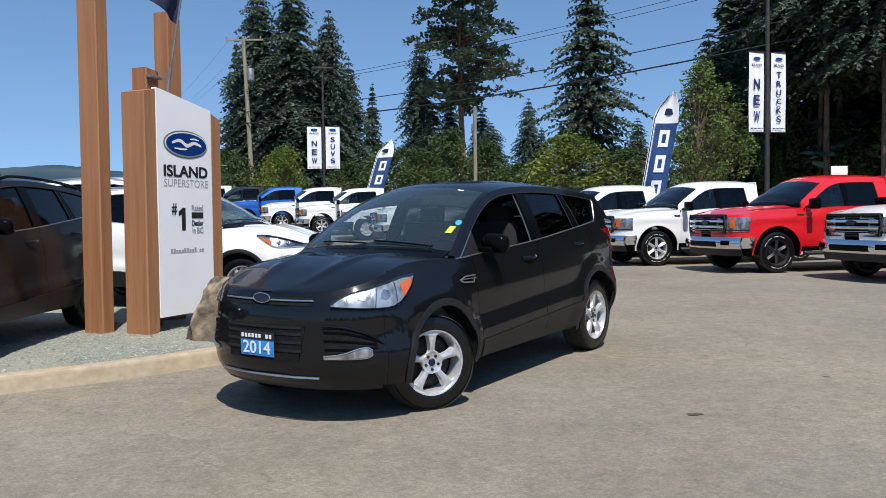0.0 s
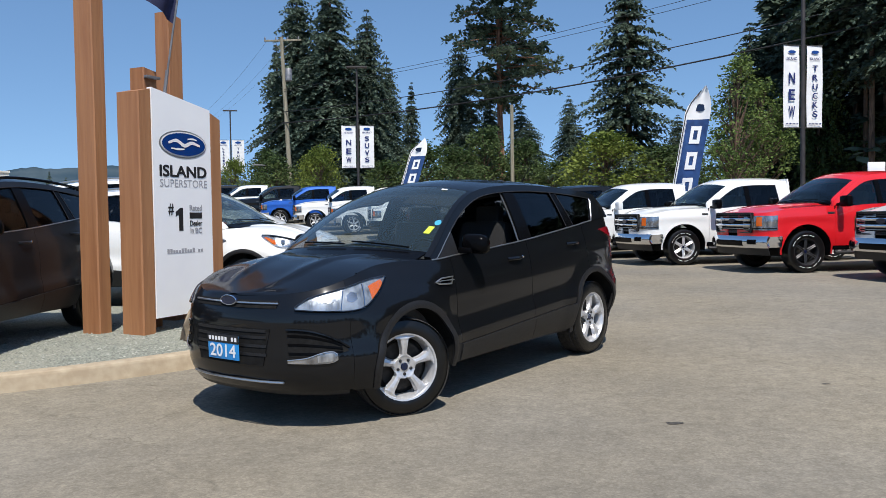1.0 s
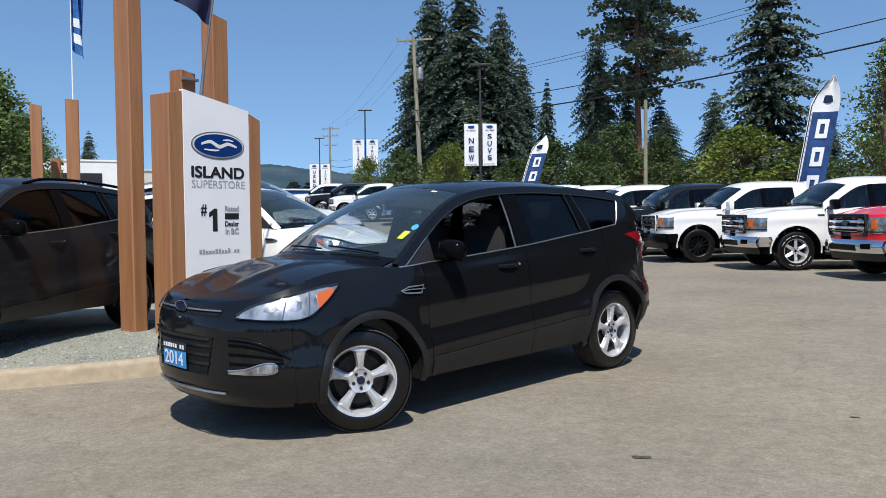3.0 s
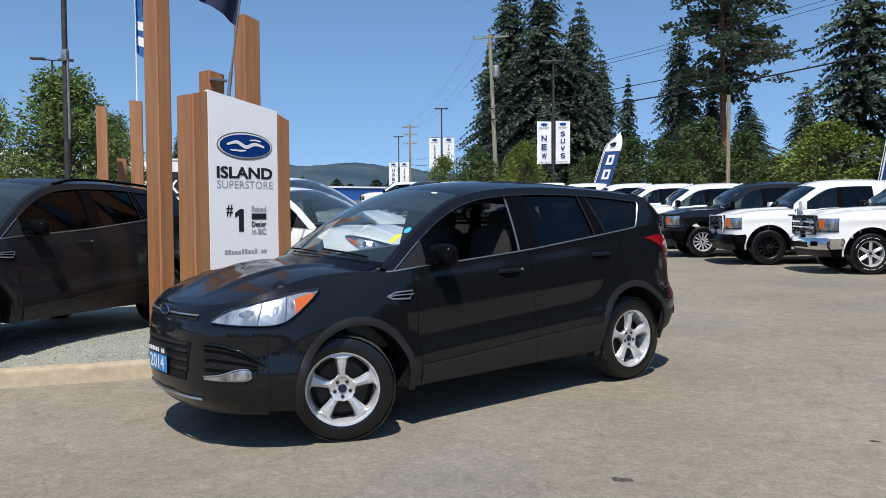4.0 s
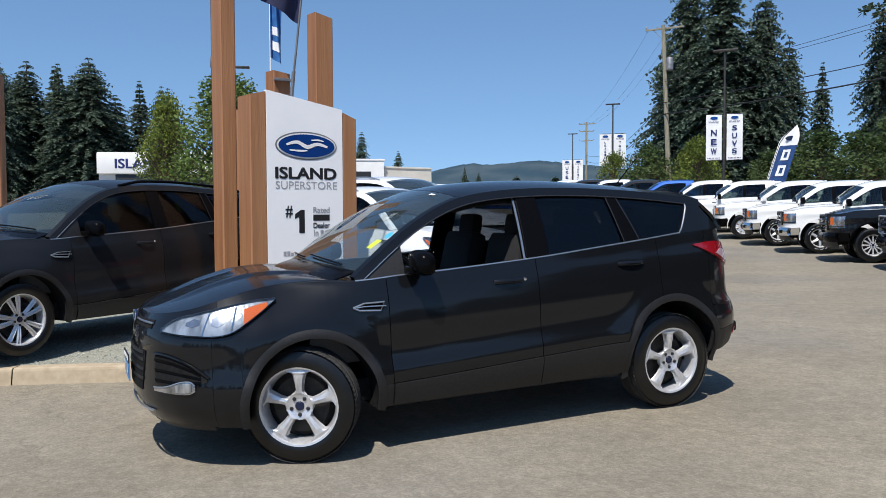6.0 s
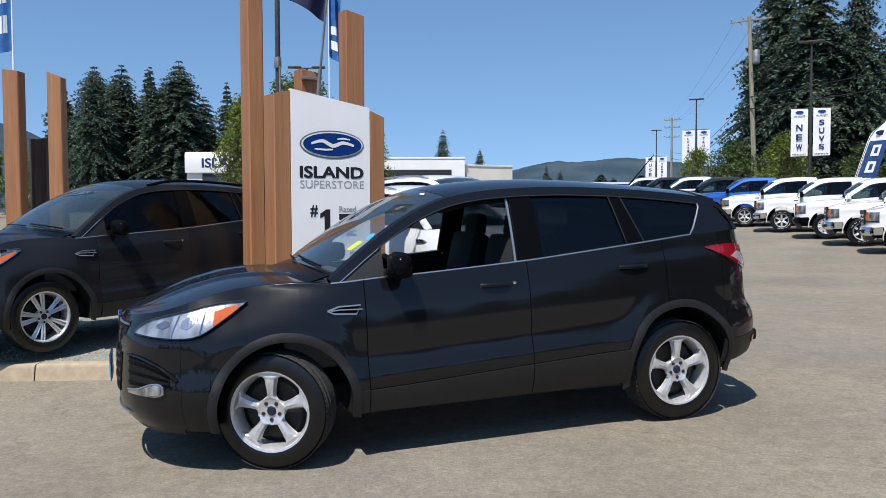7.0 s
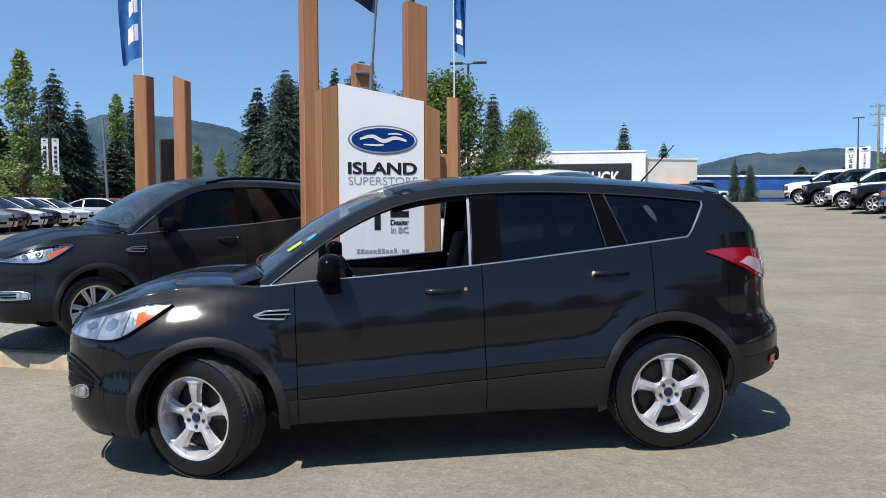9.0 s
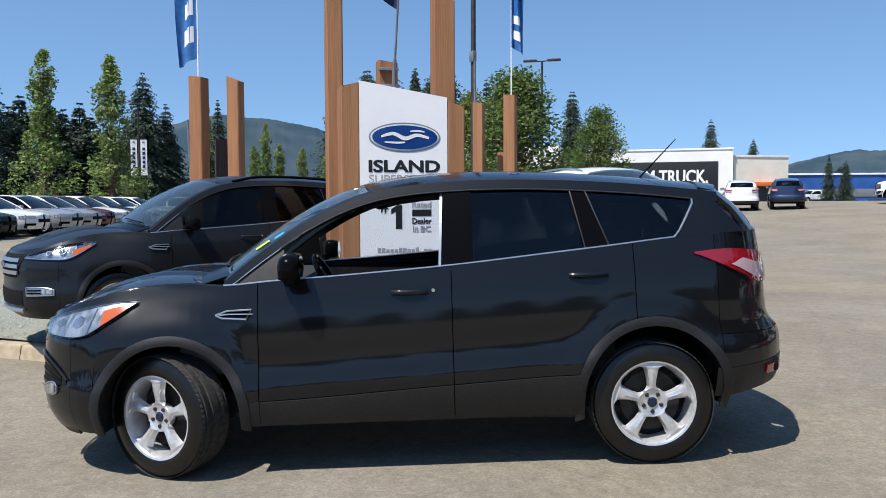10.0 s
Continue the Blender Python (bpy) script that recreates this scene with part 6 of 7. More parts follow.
DARKWOOD = noisy(mat("dark_timber", (0.05, 0.03, 0.022), 0.7), (0.035, 0.02, 0.015), (0.075, 0.045, 0.032), 4, 6, stretch=(6, 6, 0.4), bump=0.3)
b = timber("dark_cabinet", Vector((-10.84, 10.32, 0)) - EX * 0.14 + EY * 0.14, EX, EY, 0.28, 0.28, -0.2, 2.66, 2.66, mat_=DARKWOOD)
tagged(b, "dark brown timber box between two posts", "post")


def post_flag(x, y, z0, ux, seed, low=0.36, length=0.42):
    p = Vector((x, y, z0))
    st = link("feather_staff", tube([p - UP * 0.3, p + UP * 2.6], [0.016, 0.010], 8), WHITE_INK)
    tagged(st, "thin white staff fixed on a timber post", "flagpole")
    flag("feather_flag", p + UP * 2.55, p + UP * low, length, 0.16, FLAG_BLUE, "blue feather flag with white marks on a timber post", 0.10, ux, seed, [(0.2, 0.74, 0.14, 0.27), (0.2, 0.70, 0.36, 0.48)])


post_flag(-10.58, 9.75, 3.73, (-0.75, -0.55, 0), 0.3)
post_flag(-9.85, 16.42, 3.80, (0.5, 0.75, 0), 1.3, 1.05, 0.26)


def feather(low, high, width, seed, label):
    """A tall tapering feather banner, its middle line from low to high, leaning."""
    a0, b0 = Vector(low), Vector(high)
    across = Vector((0.985, -0.17, 0))
    away = Vector((0.17, 0.985, 0))

    def at(a, v):
        c = a0.lerp(b0, v)
        w = width if v < 0.84 else width * max(0.05, 1 - ((v - 0.84) / 0.16) ** 1.6)
        return c + across * ((a - 0.5) * w + 0.10 * width * smooth01((v - 0.84) / 0.16)) + away * 0.05 * math.sin(6 * v + 5 * a + seed)
    ob = link("feather_banner", sheet(lin(0, 1, 8), lin(0.0, 0.80, 26), at, 0.003), FEATHER_BLUE)
    tagged(ob, label, "banner", "feather banners by the trucks")
    part("banner_top", sheet(lin(0, 1, 8), lin(0.80, 1.0, 14), at, 0.003), BANNER, ob, "white banner top")
    part("banner_edge", sheet((-0.10, 0.03), lin(0.0, 0.95, 26), at, 0.003), WHITE_INK, ob)
    side = away * -0.02
    bm = bmesh.new()
    disc(bm, at(0.5, 0.87) + side, width * 0.30, 0.10, 20, across, UP)
    part("top_mark", bm, OVAL_DARK, ob)
    for v in (0.655, 0.50, 0.345, 0.19):
        for a0_, a1_, v0, v1 in ((0.28, 0.42, 0.0, 0.105), (0.60, 0.74, 0.0, 0.105), (0.42, 0.60, 0.08, 0.105), (0.42, 0.60, 0.0, 0.025)):
            part("mark", sheet(lin(a0_, a1_, 2), lin(v + v0, v + v1, 3), lambda a, q: at(a, q) + side), WHITE_INK, ob)
    part("staff", tube([at(-0.05, v) for v in lin(0.0, 0.97, 14)], 0.015, 6), POLE_DARK, ob)


feather((5.78, 24.30, 0.20), (6.51, 24.03, 4.80), 0.62, 0.0, "tall blue feather banner with white marks, leaning behind the trucks")
feather((-3.72, 40.35, 0.75), (-2.47, 40.42, 5.01), 0.74, 2.0, "blue feather banner with white marks, leaning behind far trucks")


def banner_pole(x, y, z_top, words, zb0, zb1, w, turn, label, arm=False):
    """A dark pole with two white banners; words: one for each."""
    base = ground_z(x, y)
    m = Matrix.Translation((x, y, 0)) @ Matrix.Rotation(radians(turn), 4, "Z")
    root = thing("banner_pole", m, label, "banner pole", "banner poles")
    part("pole", tube([(0, 0, base - 0.1), (0, 0, z_top)], [0.075, 0.05], 12), POLE_DARK, root)
    h = zb1 - zb0
    for s, word in zip((-1, 1), words):
        cx = s * (w / 2 + 0.11)
        ban = part("banner", sheet(lin(-w / 2, w / 2, 4), lin(0, h, 8), lambda a, v: Vector((cx + a, 0.012 * math.sin(3 * v + a * 4), zb0 + v)), 0.006), BANNER, root, "white cloth banner")
        for z in (zb0 + 0.01, zb1 - 0.01):
            part("banner_arm", tube([(0, 0, z), (cx + s * w / 2, 0, z)], 0.014, 6), POLE_DARK, root)
        for f in (-1, 1):
            fm = lambda zz, xx=0.0: face_frame((cx + xx * -f, f * 0.03, zz), (-f, 0, 0), (0, 0, 1))
            bm = bmesh.new()
            disc(bm, (0, 0, 0), w * 0.24, w * 0.10, 20, (1, 0, 0), (0, 1, 0))
            part("emblem", bm, OVAL_BLUE, ban).matrix_basis = root.matrix_basis.inverted() @ root.matrix_basis @ fm(zb1 - h * 0.085)
            if word:
                lettering("caption", "ISLAND", h * 0.032, NAVY_INK, ban, fm(zb1 - h * 0.165), w * 0.66, 0.02)
            n = len(word)
            if not n:
                for k in range(5):
                    part("letter_bar", boxed((0, 0, 0), (w * 0.42, h * 0.075, 0.004)), NAVY_INK, ban).matrix_basis = fm(zb1 - h * (0.27 + 0.12 * k))
            room = h * 0.66
            step = room / max(n, 3)
            z = zb1 - h * 0.225 - step / 2
            if n == 3:
                step = room / 3.3
                z = zb1 - h * 0.30 - step / 2
            for ch in word:
                lettering("letter", ch, step * 0.66, NAVY_INK, ban, fm(z), min(w * 0.40, step * 0.62), 0.03)
                z -= step
            bm = bmesh.new()
            for k in range(9):
                box(bm, (-w * 0.36 + w * 0.09 * k, 0, 0), (w * 0.06, h * 0.016, 0.002))
            part("small_print", bm, NAVY_INK, ban).matrix_basis = fm(zb0 + h * 0.05)
    if arm:
        part("lamp_head", boxed((0.0, 0, z_top), (1.1, 0.30, 0.09), 0.03), POLE_DARK, root)
    return root


banner_pole(9.08, 23.7, 9.2, ("NEW", "TRUCKS"), 3.55, 5.78, 0.46, 12, "dark pole with white NEW and TRUCKS banners behind the trucks")
banner_pole(-6.1, 43.74, 9.0, ("NEW", "SUVS"), 3.82, 6.02, 0.72, 8, "dark lamp pole with white NEW and SUVS banners", True)
nb = thing("notice_board", Matrix.Translation((9.4, 20.4, 0)), "small white notice board on a thin post", "sign")
part("board", boxed((0.15, 0, 2.28), (0.40, 0.03, 0.28), 0.01), SIGN_WHITE, nb)
part("board_post", tube([(0.15, 0.03, 0.0), (0.15, 0.03, 2.4)], 0.025, 8), STEEL, nb)
banner_pole(-19.7, 66.6, 9.85, ("LEASING", "TRUCKS"), 5.0, 7.55, 0.92, 12, "dark lamp pole with white LEASING and TRUCKS banners", True)
banner_pole(-33.5, 92.3, 10.2, ("USED", "VEHICLE"), 4.2, 7.3, 1.05, 14, "far dark lamp pole with two white banners", True)

banner_pole(-55.15, 20.97, 8.4, ("", ""), 3.55, 6.05, 0.42, 70, "dark lamp pole with two small white banners by the poplars", True)
tagged(link("plain_pole", tube([(-51.7, 23.5, 0.2), (-51.9, 23.3, 7.2)], [0.10, 0.08], 8), STEEL), "plain grey pole leaning beside the poplars", "utility pole")

# ---- power poles and wires ----
def power_pole(x, y, top, lean, label, low=False):
    root = thing("power_pole", Matrix.Translation((x, y, 0)), label, "utility pole", "utility poles")
    b = ground_z(x, y)
    part("pole", tube([(-lean, 0, b - 0.1), (0, 0, top)], [0.19, 0.125], 12), POLE_WOOD, root)
    arms = [0.25] if not low else [0.3, 1.3, 2.6]
    for k, a in enumerate(arms):
        part("crossarm", boxed((0.1, 0, top - a), (2.7 if not low else 2.4 - 0.3 * k, 0.11, 0.12), 0.01), POLE_WOOD, root)
        for xx in (-1.2, -0.4, 0.45, 1.25):
            part("insulator", lathe([(0.0, 0.20), (0.035, 0.19), (0.06, 0.12), (0.03, 0.08), (0.055, 0.05), (0.03, 0.0)], 8, "z"), STEEL, root).matrix_basis = Matrix.Translation((xx * (1 if not low else 0.85), 0, top - a + 0.06))
    if not low:
        part("brace", tube([(-0.7, 0.06, top - 0.3), (0, 0.06, top - 1.0)], 0.02, 6), STEEL, root)
        part("brace", tube([(0.8, 0.06, top - 0.3), (0, 0.06, top - 1.0)], 0.02, 6), STEEL, root)
        part("transformer", lathe([(0, 0.5), (0.22, 0.46), (0.25, 0.40), (0.25, -0.40), (0.20, -0.46), (0, -0.46)], 18, "z"), STEEL, root, "grey cylindrical transformer").matrix_basis = Matrix.Translation((0.48, 0.0, top - 2.75))
        part("street_arm", tube([(0, 0, top - 9.3), (-2.3, 0, top - 9.2)], 0.04, 6), STEEL, root)
    return root


power_pole(-14.2, 61.3, 14.4, -0.55, "weathered wooden utility pole with a crossarm and transformer")
power_pole(-40.0, 113.3, 13.8, 0.0, "far wooden utility pole with several crossarms", True)
pl = link("lamp_post", tube([(2.35, 60, 1.0), (2.35, 60, 9.0)], [0.15, 0.12], 10), POLE_WOOD)
tagged(pl, "plain weathered wooden pole among the trees", "utility pole")


def wire(a, b, sag, r, label="thin black overhead power cable"):
    a, b = Vector(a), Vector(b)
    pts = [a.lerp(b, t) - UP * (4 * sag * t * (1 - t)) for t in lin(0, 1, 24)]
    tagged(link("overhead_cable", tube(pts, r, 5), WIRE), label, "cable", "overhead cables")


def wires():
    wa = Vector((-14.2, 61.3, 0))
    far = Vector((-40.0, 113.3, 0))
    east = Vector((34.0, 26.0, 0))
    for z, ze, r, s in ((10.6, 15.4, 0.014, 1.2), (10.45, 14.9, 0.014, 1.2)):
        wire(wa + UP * z, east + UP * ze, s, r)
    for dx in (-1.0, 0.45, 1.2):
        wire(wa + UP * 14.2 + Vector((dx, 0, 0)), far + UP * 13.5 + Vector((dx, 0, 0)), 1.0, 0.007)
    for z, ze, r, s in ((9.0, 12.9, 0.026, 1.35), (8.2, 12.1, 0.042, 1.5)):
        wire(wa + UP * z, east + UP * ze, s, r, "thick black overhead cable")
        wire(wa + UP * z, far + UP * (z + 0.2), 1.4, r * 0.7)


wires()


def twin_lamp(x, y, top, label, w=1.5):
    root = thing("lamp_pole", Matrix.Translation((x, y, 0)), label, "street lamp", "lamp poles")
    part("pole", tube([(0, 0, ground_z(x, y) - 0.1), (0, 0, top)], [0.08, 0.055], 10), POLE_DARK, root)
    m = Matrix.Rotation(radians(40), 4, "Z")
    for s in (-1, 1):
        part("lamp_arm", tube([(0, 0, top - 0.02), m @ Vector((s * w * 0.2, 0, top + 0.01))], 0.03, 6), POLE_DARK, root)
        part("lamp_head", boxed(m @ Vector((s * w * 0.32, 0, top + 0.03)), (w * 0.36, 0.30, 0.11), 0.04, m), POLE_DARK, root, "flat dark lamp head")
    return root


twin_lamp(-28.2, 33.7, 8.75, "dark lamp pole with two flat lamp heads beyond the trees", 1.9)
pole = thing("dark_mast", Matrix.Translation((-12.9, 17.7, 0)), "slim dark steel mast with a small bracket", "mast")
part("mast", tube([(0, 0, -0.2), (0, 0, 9.0)], [0.075, 0.06], 12), POLE_DARK, pole)
part("mast_bracket", boxed((0.05, -0.05, 5.2), (0.16, 0.12, 0.28), 0.02), STEEL, pole)
part("conduit", tube([(0.13, -0.05, 3.2), (0.12, -0.05, 5.1)], 0.03, 8), STEEL, pole)

# ---- vehicles in their places ----
F = Vector((-0.566053, -0.824007, -0.024411))
LEFT = Vector((0.824253, -0.566222, 0.0))
UPC = F.cross(LEFT)
hub_f = Vector((-0.1142, 5.8375, 0.2872))
o = hub_f - LEFT * 0.80 - UPC * 0.333
M_CAR = Matrix((F, LEFT, UPC)).transposed().to_4x4()
M_CAR.translation = o
make_suv("black_suv", M_CAR, PAINT_BLACK, "glossy black compact suv with an open driver window and silver wheels", "old", -27.0, True)


def parked(x, y, heading, side=1, track=0.835, z=None):
    """The pose of a vehicle whose front hub on one side stands at x, y."""
    h = radians(heading)
    fx, ly = Vector((math.cos(h), math.sin(h), 0)), Vector((-math.sin(h), math.cos(h), 0))
    p = Vector((x, y, 0)) - ly * (track * side)
    back = p - fx * 3.0
    z0 = ground_z(p.x, p.y) if z is None else z
    z1 = ground_z(back.x, back.y) if z is None else z
    return Matrix.Translation((p.x, p.y, z0)) @ Matrix.Rotation(h, 4, "Z") @ Matrix.Rotation(math.atan2(z1 - z0, 3.0), 4, "Y")


make_suv("grey_suv", parked(-3.90, 6.54, -91.0, z=0.135), PAINT_GREY, "dark charcoal compact suv parked on the gravel, with roof rails", "new", 0, False, rails=True, wheel_style="ten")
make_suv("white_suv", parked(-2.50, 10.85, -12, -1, 0.80, z=0.14), PAINT_WHITE, "white compact suv with roof rails parked behind the sign", "new", 0, False, rails=True, wheel_style="ten")

white_back = copy_thing(bpy.data.objects["white_suv"], parked(-3.96, 13.62, -12, -1, 0.80, z=0.285) @ Matrix.Scale(1.08, 4))
tagged(white_back, "taller white suv with roof rails parked behind the other white suv")

TH = -166
ROW = (
    (8.03, 13.60, PAINT_WHITE, "six", None, True, "white pickup truck with a bright grille and bumper"),
    (6.42, 16.31, PAINT_RED, "six", DARKMETAL, True, "bright red pickup truck with a bright bumper and dark wheels"),
    (4.80, 19.05, PAINT_WHITE, "six", None, True, "white pickup truck with a bright bumper and silver wheels"),
    (3.10, 21.72, PAINT_WHITE, "multi", RIM_BLACK, False, "white pickup truck with black wheels"),
    (1.62, 24.20, PAINT_BLACK, "multi", None, False, "black pickup truck with bright multi-spoke wheels"),
    (0.15, 27.00, PAINT_WHITE, "six", None, True, "white pickup truck with silver wheels"),
    (-1.35, 29.70, PAINT_WHITE, "six", None, True, "white pickup truck with silver wheels"),
    (-2.90, 32.30, PAINT_WHITE, "steel", None, False, "white work pickup truck with a black bumper and steel wheels"),
    (-5.00, 35.00, PAINT_WHITE, "six", None, True, "white pickup truck with silver wheels"),
    (-7.10, 37.50, PAINT_WHITE, "six", None, True, "white pickup truck with silver wheels"),
    (-9.30, 40.00, PAINT_BLUE, "six", None, True, "bright blue pickup truck with silver wheels"),
    (-11.6, 42.60, PAINT_BLACK, "six", None, True, "black pickup truck with silver wheels"),
    (-14.0, 45.20, PAINT_WHITE, "six", None, True, "white pickup truck with silver wheels"),
    (-16.4, 47.80, PAINT_BLACK, "six", None, True, "black pickup truck with silver wheels"),
    (-18.8, 50.40, PAINT_WHITE, "six", None, True, "white pickup truck with silver wheels"),
)
kept = {}
for x, y, col, wh, fin, chrome, lab in ROW:
    m = parked(x, y, TH, track=0.91)
    key = (col.name, wh, fin.name if fin else "", chrome)
    if key in kept:
        tagged(copy_thing(kept[key], m), lab)
    else:
        kept[key] = make_truck(m, col, lab, wh, fin, chrome)

white_truck = kept[(PAINT_WHITE.name, "six", "", True)]
for x, y, head, lab in ((-67.5, 121.4, 250, "distant white pickup truck by the warehouse"),):
    tagged(copy_thing(white_truck, parked(x, y, head)), lab)

sedans = {}
for x, y, head, col, lab in (
        (-26.3, 7.7, 48, PAINT_BLACK, "black family car in the far row"), (-27.8, 9.0, 48, PAINT_WHITE, "white family car in the far row"),
        (-29.3, 10.4, 46, PAINT_SILVER, "silver family car in the far row"), (-31.0, 11.5, 48, PAINT_SILVER, "silver family car in the far row"),
        (-32.9, 12.5, 50, PAINT_MAROON, "dark red family car in the far row"), (-34.6, 13.6, 48, PAINT_WHITE, "white family car in the far row"),
        (-36.4, 14.7, 48, PAINT_BLACK, "black family car in the far row"), (-38.2, 15.9, 46, PAINT_WHITE, "white family car in the far row"),
        (-40.0, 17.4, 48, PAINT_WHITE, "white family car in the far row"), (-41.9, 21.1, 48, PAINT_SILVER, "silver family car in the far row"),
        (-44.5, 22.8, 48, PAINT_RED, "bright red family car in the far row"), (-47.0, 24.8, 48, PAINT_WHITE, "white family car in the far row")):
    m = parked(x, y, head, -1, 0.76)
    if col.name in sedans:
        tagged(copy_thing(sedans[col.name], m), lab)
    else:
        sedans[col.name] = make_sedan(m, col, lab)
for x, y, head, col, lab, nm in ((-25.5, 44.9, 128, PAINT_WHITE, "white compact suv seen from behind on the rise", "far_suv"), (-24.0, 46.9, 126, PAINT_NAVY, "dark blue compact suv seen from behind on the rise", "far_suv")):
    make_suv(nm, parked(x, y, head), col, lab, "new", 0, False, "far compact suvs", True, "ten")

# ---- buildings ----
def building(name, corner, along, depth, length, z0, z1, material, label, back=None):
    a = Vector((*along, 0)).normalized()
    n = Vector((-a.y, a.x, 0))
    if back:
        n = -n
    c = Vector((*corner, 0))
    root = thing(name, face_frame(c, a, UP), label, "building")
    bm = boxed((length / 2, (z0 + z1) / 2, -depth / 2), (length, z1 - z0, depth), 0.02)
    part("wall", bm, material, root, smooth=False)
    bm = boxed((length / 2, z1 + 0.12, -depth / 2), (length + 0.2, 0.24, depth + 0.2), 0.03)
    part("parapet", bm, material, root, smooth=False)
    return root


# main white showroom: its front runs along the way from the near to the far corner
wb = building("showroom", (-84.0, 79.0), (22.0, 17.0), 14, 27.8, 0.5, 8.35, STUCCO, "white flat-roofed showroom with a black sign band")
part("sign_band", boxed((16.0, 4.9, 0.06), (20.0, 4.0, 0.12), 0.02), BLACK_INK, wb, "black sign band")
lettering("sign_word", "TEAM TRUCK.", 1.75, WHITE_INK, wb, Matrix.Translation((19.3, 5.0, 0.14)), 11.0, 0.03)
for k in range(6):
    win = part("window", boxed((4.0 + 4.4 * k, 1.7, 0.03), (3.6, 2.2, 0.10), 0.02), DARKMETAL, wb)
    part("pane", boxed((4.0 + 4.4 * k, 1.7, 0.09), (3.4, 2.0, 0.02), 0.0), TINT, win)
an = building("annex", (-62.3, 96.6), (6.0, 14.0), 12, 7.7, 0.5, 7.4, STUCCO_CREAM, "cream flat-roofed annex beside the showroom")
part("door", boxed((4.0, 2.2, 0.05), (5.6, 3.0, 0.12), 0.02), DARKMETAL, an)
ORANGE = mat("orange_awning", (0.75, 0.16, 0.02), 0.6)
part("awning", boxed((4.2, 4.0, 0.4), (4.0, 0.5, 0.8), 0.05), ORANGE, an, "orange awning")
bb = building("warehouse", (-86.0, 140.0), (40.0, 46.0), 20, 60.0, 0.0, 6.7, BLUE_CLAD, "long low blue-clad warehouse far off")
part("wall_band", boxed((30, 3.4, 0.06), (60, 1.4, 0.12), 0.02), STEEL, bb)
part("roof_trim", boxed((30, 6.75, 0.1), (60.3, 0.3, 0.3), 0.03), STUCCO, bb)
for k in range(12):
    win = part("window", boxed((3 + 5 * k, 1.5, 0.05), (3.0, 1.4, 0.10), 0.02), DARKMETAL, bb)
ib = building("low_shop", (-60.34, 50.17), (10.0, 8.1), 12, 12.0, 0.0, 6.5, STUCCO, "white low shop with a lettered fascia")
part("fascia", boxed((6.0, 5.75, 0.15), (12.2, 1.75, 0.3), 0.03), STUCCO, ib)
lettering("fascia_word", "ISLAND", 0.85, NAVY_INK, ib, Matrix.Translation((3.55, 5.75, 0.32)), 4.3, 0.03)
part("glazing", boxed((6.6, 2.8, 0.06), (10.4, 4.0, 0.1), 0.02), DARKMETAL, ib)

# ---- far hills ----
def hill(name, profile, a0, a1, dist, seed, label):
    """A wooded ridge; profile: its rise over the horizon, in thousandths of its distance, by bearing in degrees."""
    def at(a, v):
        deg = a0 + (a1 - a0) * a
        an = radians(deg)
        r = dist * (0.8 + 0.2 * v)
        h = dist * 0.001 * (profile(deg) + 1.6 * noise.noise((deg * 0.9, seed, 0)) + 0.7 * noise.noise((deg * 3.7, seed, 4)) + 0.35 * noise.noise((deg * 16, seed, v * 3)))
        return Vector((-math.sin(an) * r, math.cos(an) * r, -2 + max(h, 0.0) * math.sin(math.pi / 2 * v)))
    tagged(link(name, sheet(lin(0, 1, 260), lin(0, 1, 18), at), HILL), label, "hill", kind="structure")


hill("backdrop_hill_west", curve((55, 0), (58, 38), (60.8, 70), (62.9, 90), (65.7, 100), (67.9, 103), (69.8, 105), (73.2, 88), (77, 66), (84, 0)), 55, 84, 1800, 1.7, "wooded hill far off, blue haze in its colour")
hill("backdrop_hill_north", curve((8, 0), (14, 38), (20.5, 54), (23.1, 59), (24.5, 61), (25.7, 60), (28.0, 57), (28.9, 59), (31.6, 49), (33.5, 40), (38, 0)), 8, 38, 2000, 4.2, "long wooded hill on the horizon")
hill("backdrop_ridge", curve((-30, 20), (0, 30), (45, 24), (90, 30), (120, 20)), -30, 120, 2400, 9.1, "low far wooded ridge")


# ---- trees ----
def mesh_of(name, verts, faces, material):
    me = bpy.data.meshes.new(name)
    me.from_pydata(verts, [], faces)
    me.materials.append(material)
    return me


def trunk_bm(points, radii, n=9):
    return tube(points, radii, n)


